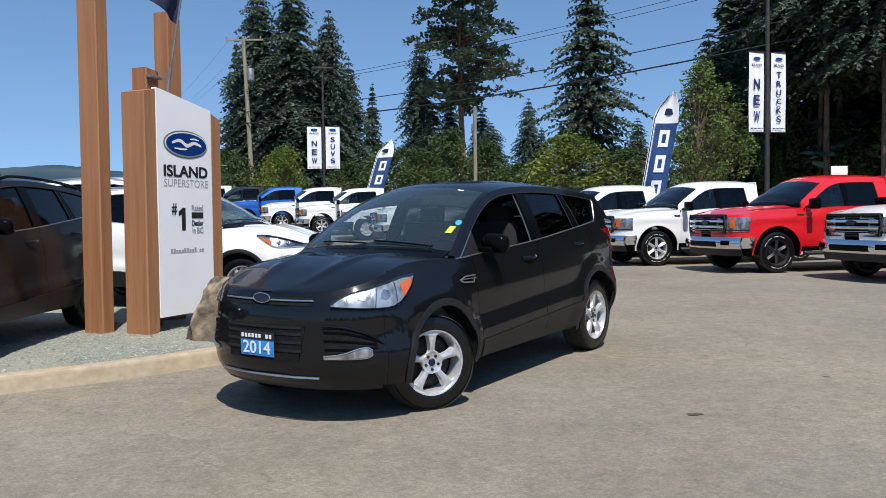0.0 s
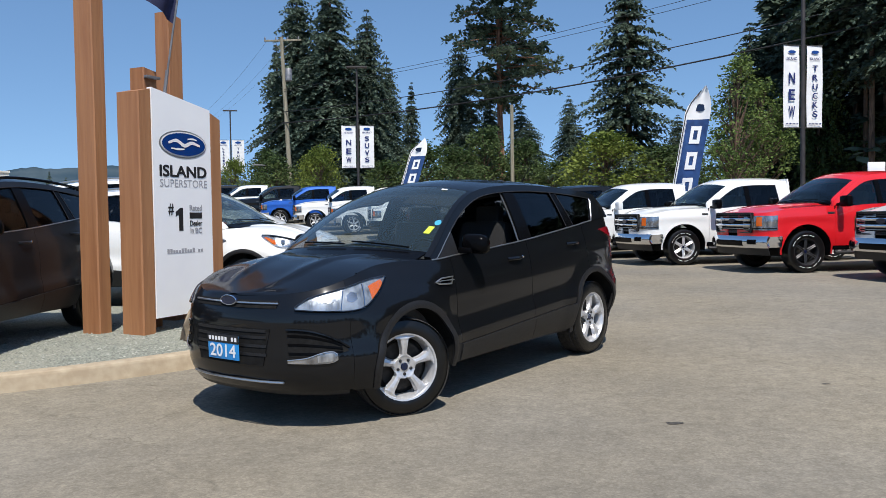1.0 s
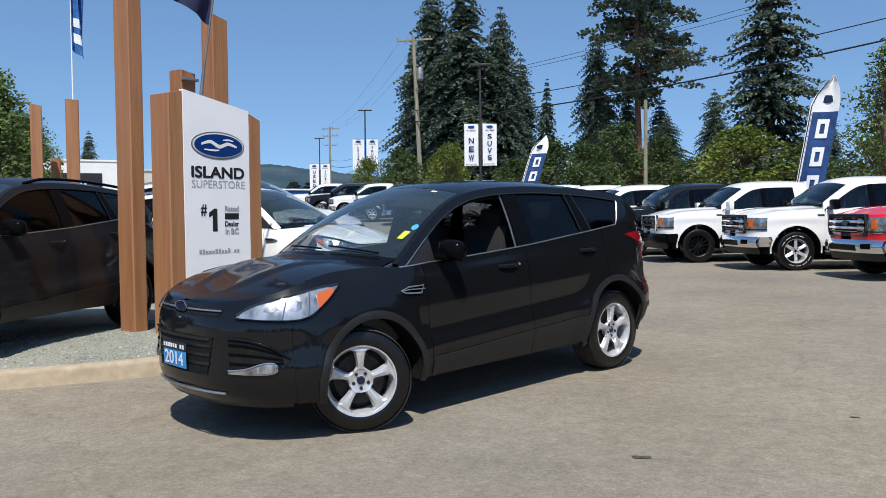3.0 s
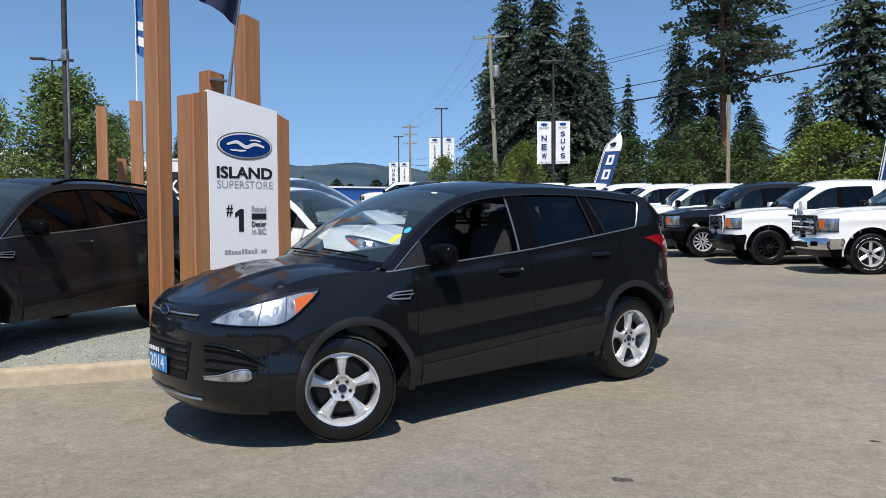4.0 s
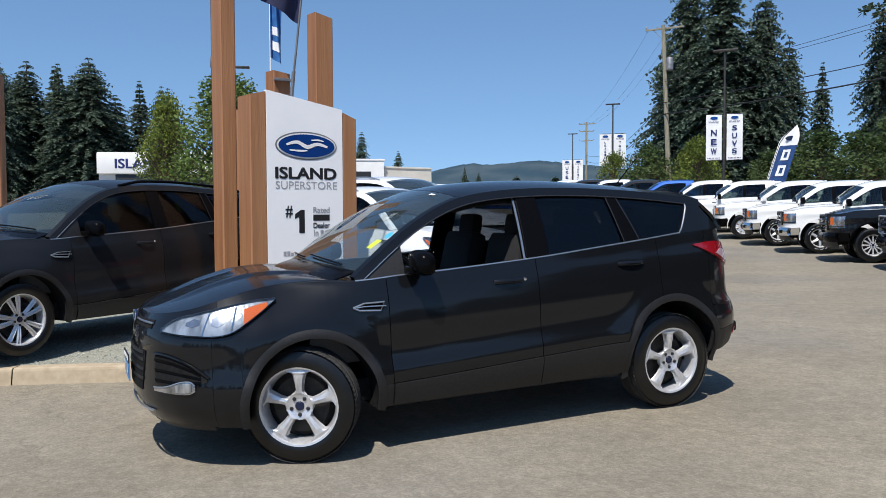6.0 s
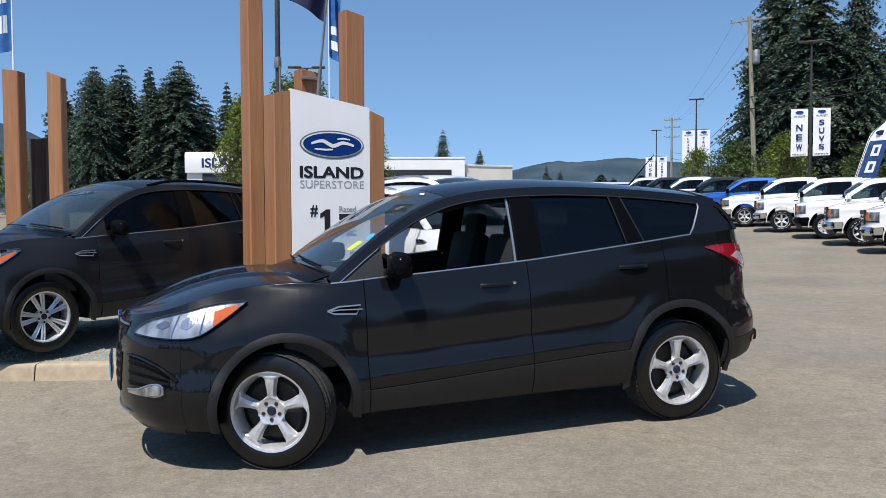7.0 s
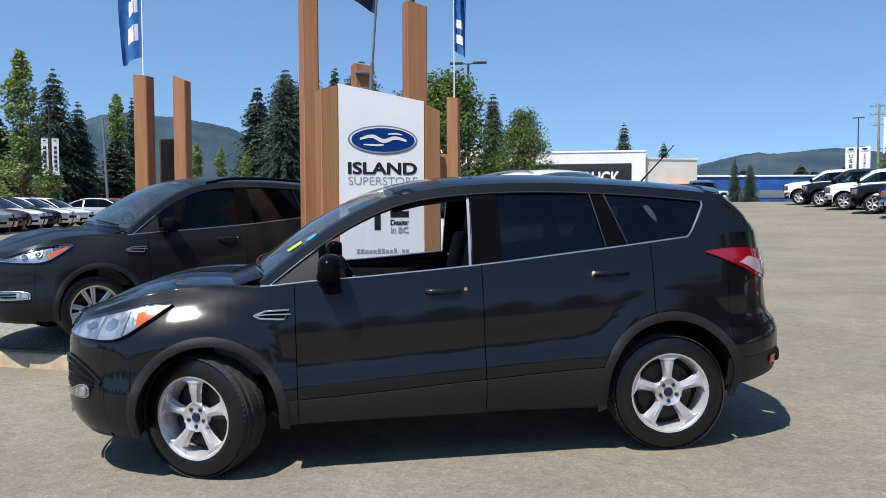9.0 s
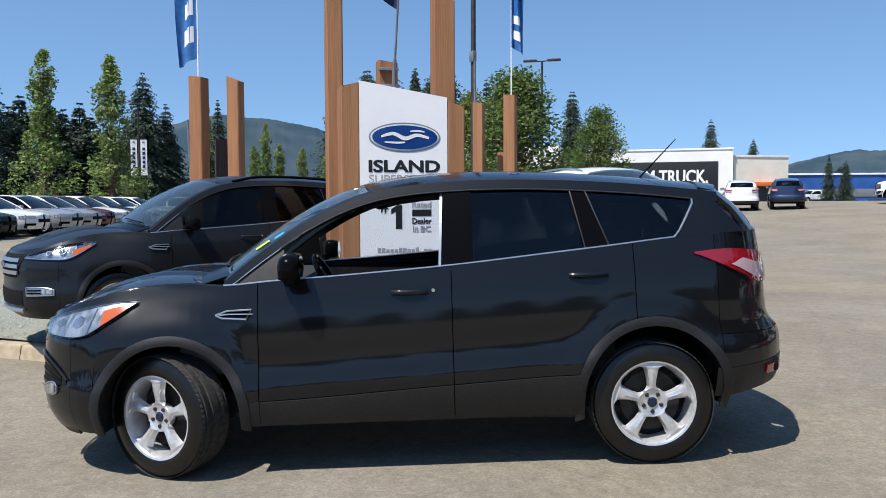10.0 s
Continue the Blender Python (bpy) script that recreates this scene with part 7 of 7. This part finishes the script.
def conifer(seed, height, spread, bare, material, bark, droop=0.25, levels=66, ragged=0.55, sprays=6, size=0.78, taper=0.9, girth=0.020, whorl=2.4):
    """A fir: tapered trunk, whorls of drooping limbs, each limb set with flat sprays."""
    rng = random.Random(seed)
    root = thing("conifer_tree", Matrix(), "tall dark green fir tree with drooping limbs", "tree", "fir trees")
    lean = rng.uniform(-0.02, 0.02) * height
    bm = trunk_bm([(lean * t * t, 0, height * t) for t in lin(0, 0.98, 10)], [girth * height * (1 - 0.93 * t) for t in lin(0, 1, 10)])
    verts, faces = [], []
    for i in range(levels):
        t = bare + (1 - bare) * min((int(i / whorl) + 0.55 * rng.random()) * whorl, levels - 0.5) / levels
        z = height * t
        k = (1 - t) / (1 - bare)
        reach = spread * (k ** taper) * (0.86 + 0.14 * math.sin(k * 23 + seed)) + 0.05
        if k > 0.93:
            reach *= 0.8
        n = 6 + int(6 * min(1, reach / 1.2))
        a0 = rng.uniform(0, 6.28)
        for j in range(n):
            if rng.random() < 0.08:
                continue
            a = a0 + 6.283 * j / n + rng.uniform(-0.25, 0.25)
            ln = reach * (rng.uniform(1 - ragged, 1.05) if rng.random() < 0.9 else rng.uniform(1.05, 1.28))
            ca, sa = math.cos(a), math.sin(a)
            steps = max(3, int(ln / (0.27 * size)))
            lift = rng.uniform(-0.05, 0.28)
            for q in range(1, steps + 1):
                f = q / steps
                if f < 0.12:
                    continue
                px, py = ln * f * ca + lean * t * t, ln * f * sa
                pz = z + ln * (lift * f - droop * 1.9 * f * f)
                for _ in range(sprays):
                    w = rng.uniform(0.20, 0.52) * (1.2 - 0.55 * f) * size * (0.45 + 0.55 * min(1.0, k * 5))
                    b = a + rng.choice((-1, 1)) * rng.uniform(0.25, 1.25)
                    cb, sb = math.cos(b), math.sin(b)
                    dz = rng.uniform(-1.0, 0.25)
                    tip = (px + cb * w, py + sb * w, pz + dz * w)
                    hw = w * 0.27
                    tw = rng.uniform(-0.9, 0.9)
                    o = len(verts)
                    verts += [(px, py, pz + rng.uniform(-0.04, 0.04)), (px + cb * w * 0.5 - sb * hw, py + sb * w * 0.5 + cb * hw, pz + dz * w * 0.45 + hw * tw), tip, (px + cb * w * 0.5 + sb * hw, py + sb * w * 0.5 - cb * hw, pz + dz * w * 0.45 - hw * tw)]
                    faces.append((o, o + 1, o + 2, o + 3))
            if reach > 0.8 and size < 1.2 and rng.random() < 0.5:
                pts = [(ln * f * ca * 0.9 + lean * t * t, ln * f * sa * 0.9, z + ln * (lift * f - droop * 1.9 * f * f)) for f in (0, 0.35, 0.7)]
                tube(pts, [0.010 * height * 0.25 + 0.01, 0.02, 0.008], 4, bm, caps=False)
    part("trunk", bm, bark, root)
    me = mesh_of("crown", verts, faces, material)
    ob = new("crown", me)
    ob.parent = root
    return root


def broadleaf(seed, height, spread, base, material, bark, clumps, leaf, column=False, name="broadleaf_tree", label="green leafy tree with an uneven crown"):
    """A leafy tree: trunk, limbs to each clump, clumps of small leaves with gaps between."""
    rng = random.Random(seed)
    root = thing(name, Matrix(), label, "tree", "leafy trees")
    bm = trunk_bm([(0.05 * height * 0.1 * math.sin(3 * t), 0, height * 0.85 * t) for t in lin(0, 1, 8)], [0.018 * height * (1 - 0.85 * t) + 0.01 for t in lin(0, 1, 8)])
    verts, faces = [], []
    for i in range(clumps):
        t = base + (1 - base) * rng.random() ** (0.9 if not column else 0.8)
        k = (t - base) / (1 - base)
        if column:
            env = spread * (0.05 + 0.95 * (1 - k) ** 0.75) * (0.7 + 0.3 * smooth01(k / 0.2)) * (0.8 + 0.3 * math.sin(9 * k + seed))
        else:
            env = spread * math.sin(math.pi * (0.16 + 0.80 * k)) ** 0.65 * (1.12 - 0.55 * k)
        a = rng.uniform(0, 6.283)
        r = env * ((0.35 if not column else 0.1) + (0.65 if not column else 0.9) * rng.random() ** 0.6)
        c = Vector((r * math.cos(a), r * math.sin(a), height * t))
        z0 = height * max(0.12, t - rng.uniform(0.15, 0.3) * (2.0 if column else 1.0))
        tube([(0, 0, z0), c * 0.55 + Vector((0, 0, z0 * 0.45)), c], [0.006 * height, 0.004 * height, 0.006] if not column else [0.016, 0.012, 0.005], 4, bm, caps=False)
        cr = rng.uniform(0.55, 1.0) * spread * (0.34 if not column else 0.30 * (1.15 - 0.6 * k))
        for _ in range(int((58 if not column else 75) * (cr / (spread * 0.34)))):
            d = Vector((rng.gauss(0, 1), rng.gauss(0, 1), rng.gauss(0, 0.8 if not column else 1.3))).normalized() * cr * rng.random() ** 0.45
            p = c + d
            u = Vector((rng.gauss(0, 1), rng.gauss(0, 1), rng.gauss(0, 0.6))).normalized()
            v = u.orthogonal().normalized()
            v = Matrix.Rotation(rng.uniform(0, 6.28), 3, u) @ v
            s = leaf * rng.uniform(0.6, 1.3)
            o = len(verts)
            verts += [p - u * s, p + v * s * 0.55, p + u * s, p - v * s * 0.55]
            faces.append((o, o + 1, o + 2, o + 3))
    part("trunk", bm, bark, root)
    ob = new("crown", mesh_of("crown", [tuple(v) for v in verts], faces, material))
    ob.parent = root
    return root


def pine(seed, height, material, bark):
    """A pine with a long bare red trunk and loose, layered foliage."""
    rng = random.Random(seed)
    root = thing("pine_tree", Matrix(), "tall pine with a bare reddish trunk and loose layered crown", "tree")
    bm = trunk_bm([(0.02 * height * math.sin(2 * t), 0, height * t) for t in lin(0, 0.97, 10)], [0.017 * height * (1 - 0.8 * t) for t in lin(0, 1, 10)])
    verts, faces = [], []
    for i in range(84):
        t = 0.44 + 0.55 * (i + rng.random()) / 84
        k = (1 - t) / 0.56
        ln = (0.9 + 3.1 * math.sin(math.pi * min(1, k * 0.75 + 0.12))) * rng.uniform(0.45, 1.1)
        a = rng.uniform(0, 6.283)
        c0 = Vector((0, 0, height * t))
        tip = c0 + Vector((ln * math.cos(a), ln * math.sin(a), ln * rng.uniform(-0.25, 0.2)))
        tube([c0, c0.lerp(tip, 0.5) + Vector((0, 0, 0.1)), tip], [0.06, 0.04, 0.012], 5, bm, caps=False)
        for f in (0.4, 0.52, 0.64, 0.76, 0.88, 1.0):
            q = c0.lerp(tip, f)
            for _ in range(2):
                c = q + Vector((rng.gauss(0, 0.30), rng.gauss(0, 0.30), rng.gauss(0.05, 0.16)))
                for _ in range(17):
                    d = Vector((rng.gauss(0, 1), rng.gauss(0, 1), rng.gauss(0.15, 0.7))).normalized()
                    w = rng.uniform(0.20, 0.44)
                    s = d.orthogonal().normalized() * w * 0.22
                    o = len(verts)
                    verts += [tuple(c + d * 0.05), tuple(c + d * w * 0.55 + s), tuple(c + d * w), tuple(c + d * w * 0.55 - s)]
                    faces.append((o, o + 1, o + 2, o + 3))
    part("trunk", bm, bark, root)
    ob = new("crown", mesh_of("crown", verts, faces, material))
    ob.parent = root
    return root


def bush(seed, height, spread, material):
    return broadleaf(seed, height, spread, 0.12, material, BARK, 80, 0.10, name="bush", label="green leafy bush by the roadside")


FIR = [conifer(11, 14, 4.0, 0.06, NEEDLES, BARK, taper=0.62), conifer(12, 14, 3.5, 0.04, NEEDLES, BARK, 0.30, taper=0.66), conifer(13, 14, 4.6, 0.10, NEEDLES, BARK, 0.20, 44, 0.5, taper=0.62), conifer(14, 14, 3.0, 0.04, NEEDLES, BARK, 0.28)]
FAR = [conifer(15, 14, 4.0, 0.04, NEEDLES, BARK, 0.25, 30, 0.45, 5, 1.5, whorl=1.0), conifer(16, 14, 3.4, 0.04, NEEDLES, BARK, 0.28, 30, 0.45, 5, 1.5, whorl=1.0)]
TALL = [conifer(17, 22, 4.6, 0.34, NEEDLES, BARK, 0.30, 62, 0.5, taper=0.5, girth=0.0065), conifer(18, 22, 4.0, 0.42, NEEDLES, BARK, 0.28, 58, 0.5, taper=0.5, girth=0.0065)]
DEC = [broadleaf(21, 8, 2.4, 0.12, LEAF, BARK, 250, 0.095), broadleaf(22, 8, 2.8, 0.18, LEAF, BARK, 250, 0.10), broadleaf(23, 8, 2.6, 0.12, LEAF_BRIGHT, BARK, 190, 0.105), broadleaf(24, 8, 1.9, 0.10, LEAF, BARK, 88, 0.085, label="slender leafy tree with a thin open crown")]
POP = [broadleaf(31, 11, 2.4, 0.08, LEAF_POPLAR, BARK, 135, 0.13, True, "poplar_tree", "slender tall green poplar tree"), broadleaf(32, 11, 2.5, 0.08, LEAF_POPLAR, BARK, 135, 0.13, True, "poplar_tree", "slender tall green poplar tree")]
BUSH = [bush(41, 4, 2.0, LEAF_DULL), bush(42, 4, 2.3, LEAF_BRIGHT)]
PINE = [pine(51, 15.5, NEEDLES_PINE, BARK_RED)]
CEDAR = [conifer(19, 22, 3.2, 0.10, LEAF_DULL, BARK, 0.36, 62, 0.5, taper=0.42, girth=0.0065)]
BASE = {"con": (FIR, 14), "cedar": (CEDAR, 22), "tall": (TALL, 22), "far": (FAR, 14), "dec": (DEC, 8), "pop": (POP, 11), "bush": (BUSH, 4), "pine": (PINE, 15.5)}
used = set()
trng = random.Random(77)


def plant(kind, x, y, h, pick=None, wide=1.0, label=""):
    pool, h0 = BASE[kind]
    i = pick if pick is not None else trng.randrange(len(pool))
    src = pool[i]
    s = h / h0
    w = s ** 0.8 * wide
    m = Matrix.Translation((x, y, ground_z(x, y) - 0.1)) @ Matrix.Rotation(trng.uniform(0, 6.28), 4, "Z") @ Matrix.Diagonal((w, w, s, 1))
    if (kind, i) not in used:
        used.add((kind, i))
        src.matrix_basis = m
        ob = src
    else:
        ob = copy_thing(src, m @ Matrix.Diagonal((1 / src.scale.x, 1 / src.scale.y, 1 / src.scale.z, 1)))
    if label:
        ob["label"] = label
    return ob


for kind, x, y, h, pick, wide in (
        ("con", -16.2, 75.8, 20.8, 0, 1.0), ("con", -12.7, 72.8, 20.6, 1, 1.25), ("con", -9.8, 74.7, 18.0, 0, 0.9), ("con", -18.8, 78.7, 16.4, 3, 1.2), ("con", -8.6, 79.0, 14.6, 1, 1.0), ("con", -14.4, 78.5, 18.5, 2, 1.0), ("con", -11.2, 79, 17.0, 2, 0.9),
        ("pine", 2.2, 84.0, 23.6, 0, 1.12), ("con", -2.25, 90.0, 18.8, 0, 0.85), ("con", -7.45, 90.0, 14.0, 3, 1.0), ("con", 1.0, 92.0, 14.6, 1, 0.75), ("con", 4.0, 86.0, 10.8, 0, 0.9), ("con", -0.8, 86.0, 11.5, 2, 0.9), ("con", 9.6, 54.6, 15.2, 2, 1.0), ("con", 10.75, 105.0, 14.2, 0, 0.95), ("con", 15.25, 108.0, 11.0, 1, 1.1), ("con", 13.9, 60.3, 6.5, 1, 1.2), ("con", 4.2, 72, 7.6, 0, 1.3), ("con", 7.8, 66, 6.5, 3, 1.4), 
        ("bush", 7.2, 48.2, 4.3, 1, 1.25), ("bush", -10.9, 58.2, 4.4, 1, 0.8), ("bush", -14.0, 58.2, 3.9, 0, 1.0), ("bush", 0.4, 66.0, 6.2, 0, 1.0), ("bush", 3.6, 66.5, 5.2, 0, 1.0), ("bush", -3.7, 60.2, 4.6, 0, 1.2), ("bush", -1.6, 63.0, 4.6, 0, 1.3), ("bush", -6.5, 60.0, 3.5, 0, 1.3), ("bush", 10.5, 50, 3.6, 0, 1.4), ("bush", 5.4, 64, 3.4, 0, 1.4), ("bush", 13.5, 46, 3.6, 0, 1.5),
        ("dec", 11.5, 38.3, 7.3, 3, 1.0), ("dec", 13.3, 40.5, 6.4, 3, 1.1), ("cedar", 16.9, 43.0, 21.0, 0, 0.62), ("tall", 18.9, 42.4, 21.0, 0, 1.0), ("tall", 18.4, 40.6, 23.0, 1, 1.1), ("tall", 19.6, 37.6, 22.0, 0, 1.0), ("tall", 21.4, 40.0, 24.0, 1, 1.1), ("tall", 22.2, 35.8, 23.0, 1, 1.1), ("tall", 20.4, 47.0, 22.0, 0, 1.2), ("far", 24.5, 46.0, 17.0, 0, 1.9), ("far", 28.0, 42.5, 17.0, 1, 1.9), ("far", 31.0, 38.0, 17.0, 0, 1.9), ("far", 27.5, 48.5, 18.0, 1, 1.9), ("far", 33.5, 33.0, 17.0, 1, 1.9), ("bush", 22.5, 41.5, 5.0, 0, 1.3), ("bush", 25.0, 38.0, 5.0, 0, 1.3), ("bush", 20.0, 43.0, 4.6, 0, 1.2), ("tall", 20.6, 44.0, 24.0, 0, 1.2), ("tall", 24.6, 37.4, 24.0, 0, 1.2), ("tall", 25.4, 33.2, 23.0, 1, 1.2), ("tall", 24.2, 42.0, 24.0, 1, 1.2), ("tall", 28.0, 35.5, 24.0, 0, 1.2), ("con", 15.2, 48.4, 10.5, 1, 1.1), ("far", 22.5, 52.0, 18.0, 0, 1.6), ("far", 27.5, 47.0, 18.0, 1, 1.6), ("far", 32.0, 41.0, 18.0, 0, 1.6), ("far", 19.0, 54.0, 16.0, 1, 1.5), ("far", 35.0, 36.0, 18.0, 1, 1.6),
        ("dec", -18.9, 24.2, 5.9, 0, 1.15), ("dec", -24.8, 26.6, 5.7, 2, 0.68), ("dec", -28.2, 37.8, 5.6, 1, 0.92), ("con", -50.7, 57.5, 10.0, 1, 0.9), ("con", -42.8, 42.5, 9.0, 1, 0.9),
        ("con", -86.7, 57.4, 16.6, 0, 1.5), ("con", -81.3, 57.4, 16.2, 1, 1.5), ("con", -81.4, 60.9, 16.2, 3, 1.4), ("con", -74.2, 59.7, 16.2, 0, 1.5), ("con", -76.0, 64.3, 13.0, 1, 1.5), ("con", -73.7, 66.0, 14.6, 3, 1.3), ("con", -76.3, 61.5, 16.0, 1, 1.5), ("con", -84.0, 58.2, 15.0, 0, 1.5), ("con", -79.0, 61.5, 15.0, 0, 1.5), ("far", -90, 55, 15, 0, 1.2), ("far", -72, 69, 11, 1, 1.2),
        ("pop", -52.7, 14.6, 10.6, 0, 1.0), ("pop", -48.2, 17.5, 9.9, 1, 1.0), ("con", -60.5, 24.5, 8.8, 1, 1.0), ("con", -59.4, 22.5, 10.9, 0, 0.9), ("con", -62.0, 12.6, 11.6, 1, 1.0), ("far", -73.5, 16.3, 10.5, 0, 1.3), ("far", -75.9, 21.6, 10.4, 1, 1.4), ("far", -73.5, 19.7, 9.5, 1, 1.3), ("far", -66.0, 18.0, 8.6, 0, 1.4), ("far", -64.0, 25.0, 8.0, 1, 1.4), ("far", -63.0, 28.0, 6.5, 0, 1.5), ("far", -69.0, 12.0, 9.0, 1, 1.5), ("far", -62.0, 8.5, 9.5, 0, 1.5),
        ("far", -67.0, 9.0, 8.2, 0, 1.6), ("far", -65.5, 14.5, 8.6, 1, 1.6), ("far", -67.0, 20.5, 8.4, 0, 1.6), ("far", -66.0, 23.2, 8.0, 1, 1.6), ("far", -68.5, 27.0, 7.2, 0, 1.5), ("far", -60.0, 5.5, 9.0, 1, 1.5), ("con", -79.0, 52.5, 15.2, 0, 1.0), ("con", -75.6, 57.4, 15.4, 3, 1.2), ("con", -50.8, 57.3, 10.0, 1, 0.8), ("con", -50.7, 48.8, 10.3, 0, 0.8),
        ("pop", -71.0, 37.1, 8.3, 0, 0.8), ("pop", -69.5, 30.6, 10.4, 1, 0.9), ("con", -71.8, 32.7, 10.6, 3, 1.0), ("pop", -70.2, 38.1, 6.4, 0, 1.0), ("pop", -68.9, 39.9, 6.0, 1, 0.9), ("pop", -68.0, 42.0, 5.6, 0, 1.0), ("pop", -70.0, 35.5, 6.2, 1, 1.0),
        ("far", -78.7, 113.6, 11.5, 0, 0.8), ("far", -87.1, 136.3, 9.9, 1, 0.8), ("con", -56.9, 109.0, 6.4, 3, 1.0), ("con", -55.4, 110.4, 5.6, 1, 1.0), ("con", -72.4, 105.1, 12.0, 1, 1.0), ("con", -74.9, 118.7, 10.0, 0, 0.8), ("bush", -16.3, 64.3, 4.7, 0, 0.9), ("bush", -12.6, 64.5, 4.4, 1, 0.8), ("bush", -18.9, 64.8, 4.1, 1, 0.7), ("bush", -11.5, 62, 3.6, 0, 1.0)):
    plant(kind, x, y, h, pick, wide)
# unseen low tree belt, added to close the place behind the camera, and a far tree line
for k in range(28):
    a = radians(-122 + 150 * k / 27)
    r = trng.uniform(58, 74)
    plant("far", 6 + r * math.cos(a), 2 + r * math.sin(a), trng.uniform(8, 11), None, 2.2)
# tall wood carried on unseen along the road east, added to darken reflections
for k in range(16):
    a = radians(4 + 42 * k / 15)
    r = trng.uniform(41, 50)
    plant("far", r * math.cos(a), 4 + r * math.sin(a), trng.uniform(17, 22), None, 2.0)
for k in range(64):
    a = radians(94 + 56 * k / 63 + trng.uniform(-0.4, 0.4))
    r = trng.uniform(190, 260)
    plant("far", r * math.cos(a), r * math.sin(a), trng.uniform(4.5, 8.5) * r / 200, None, 2.6)
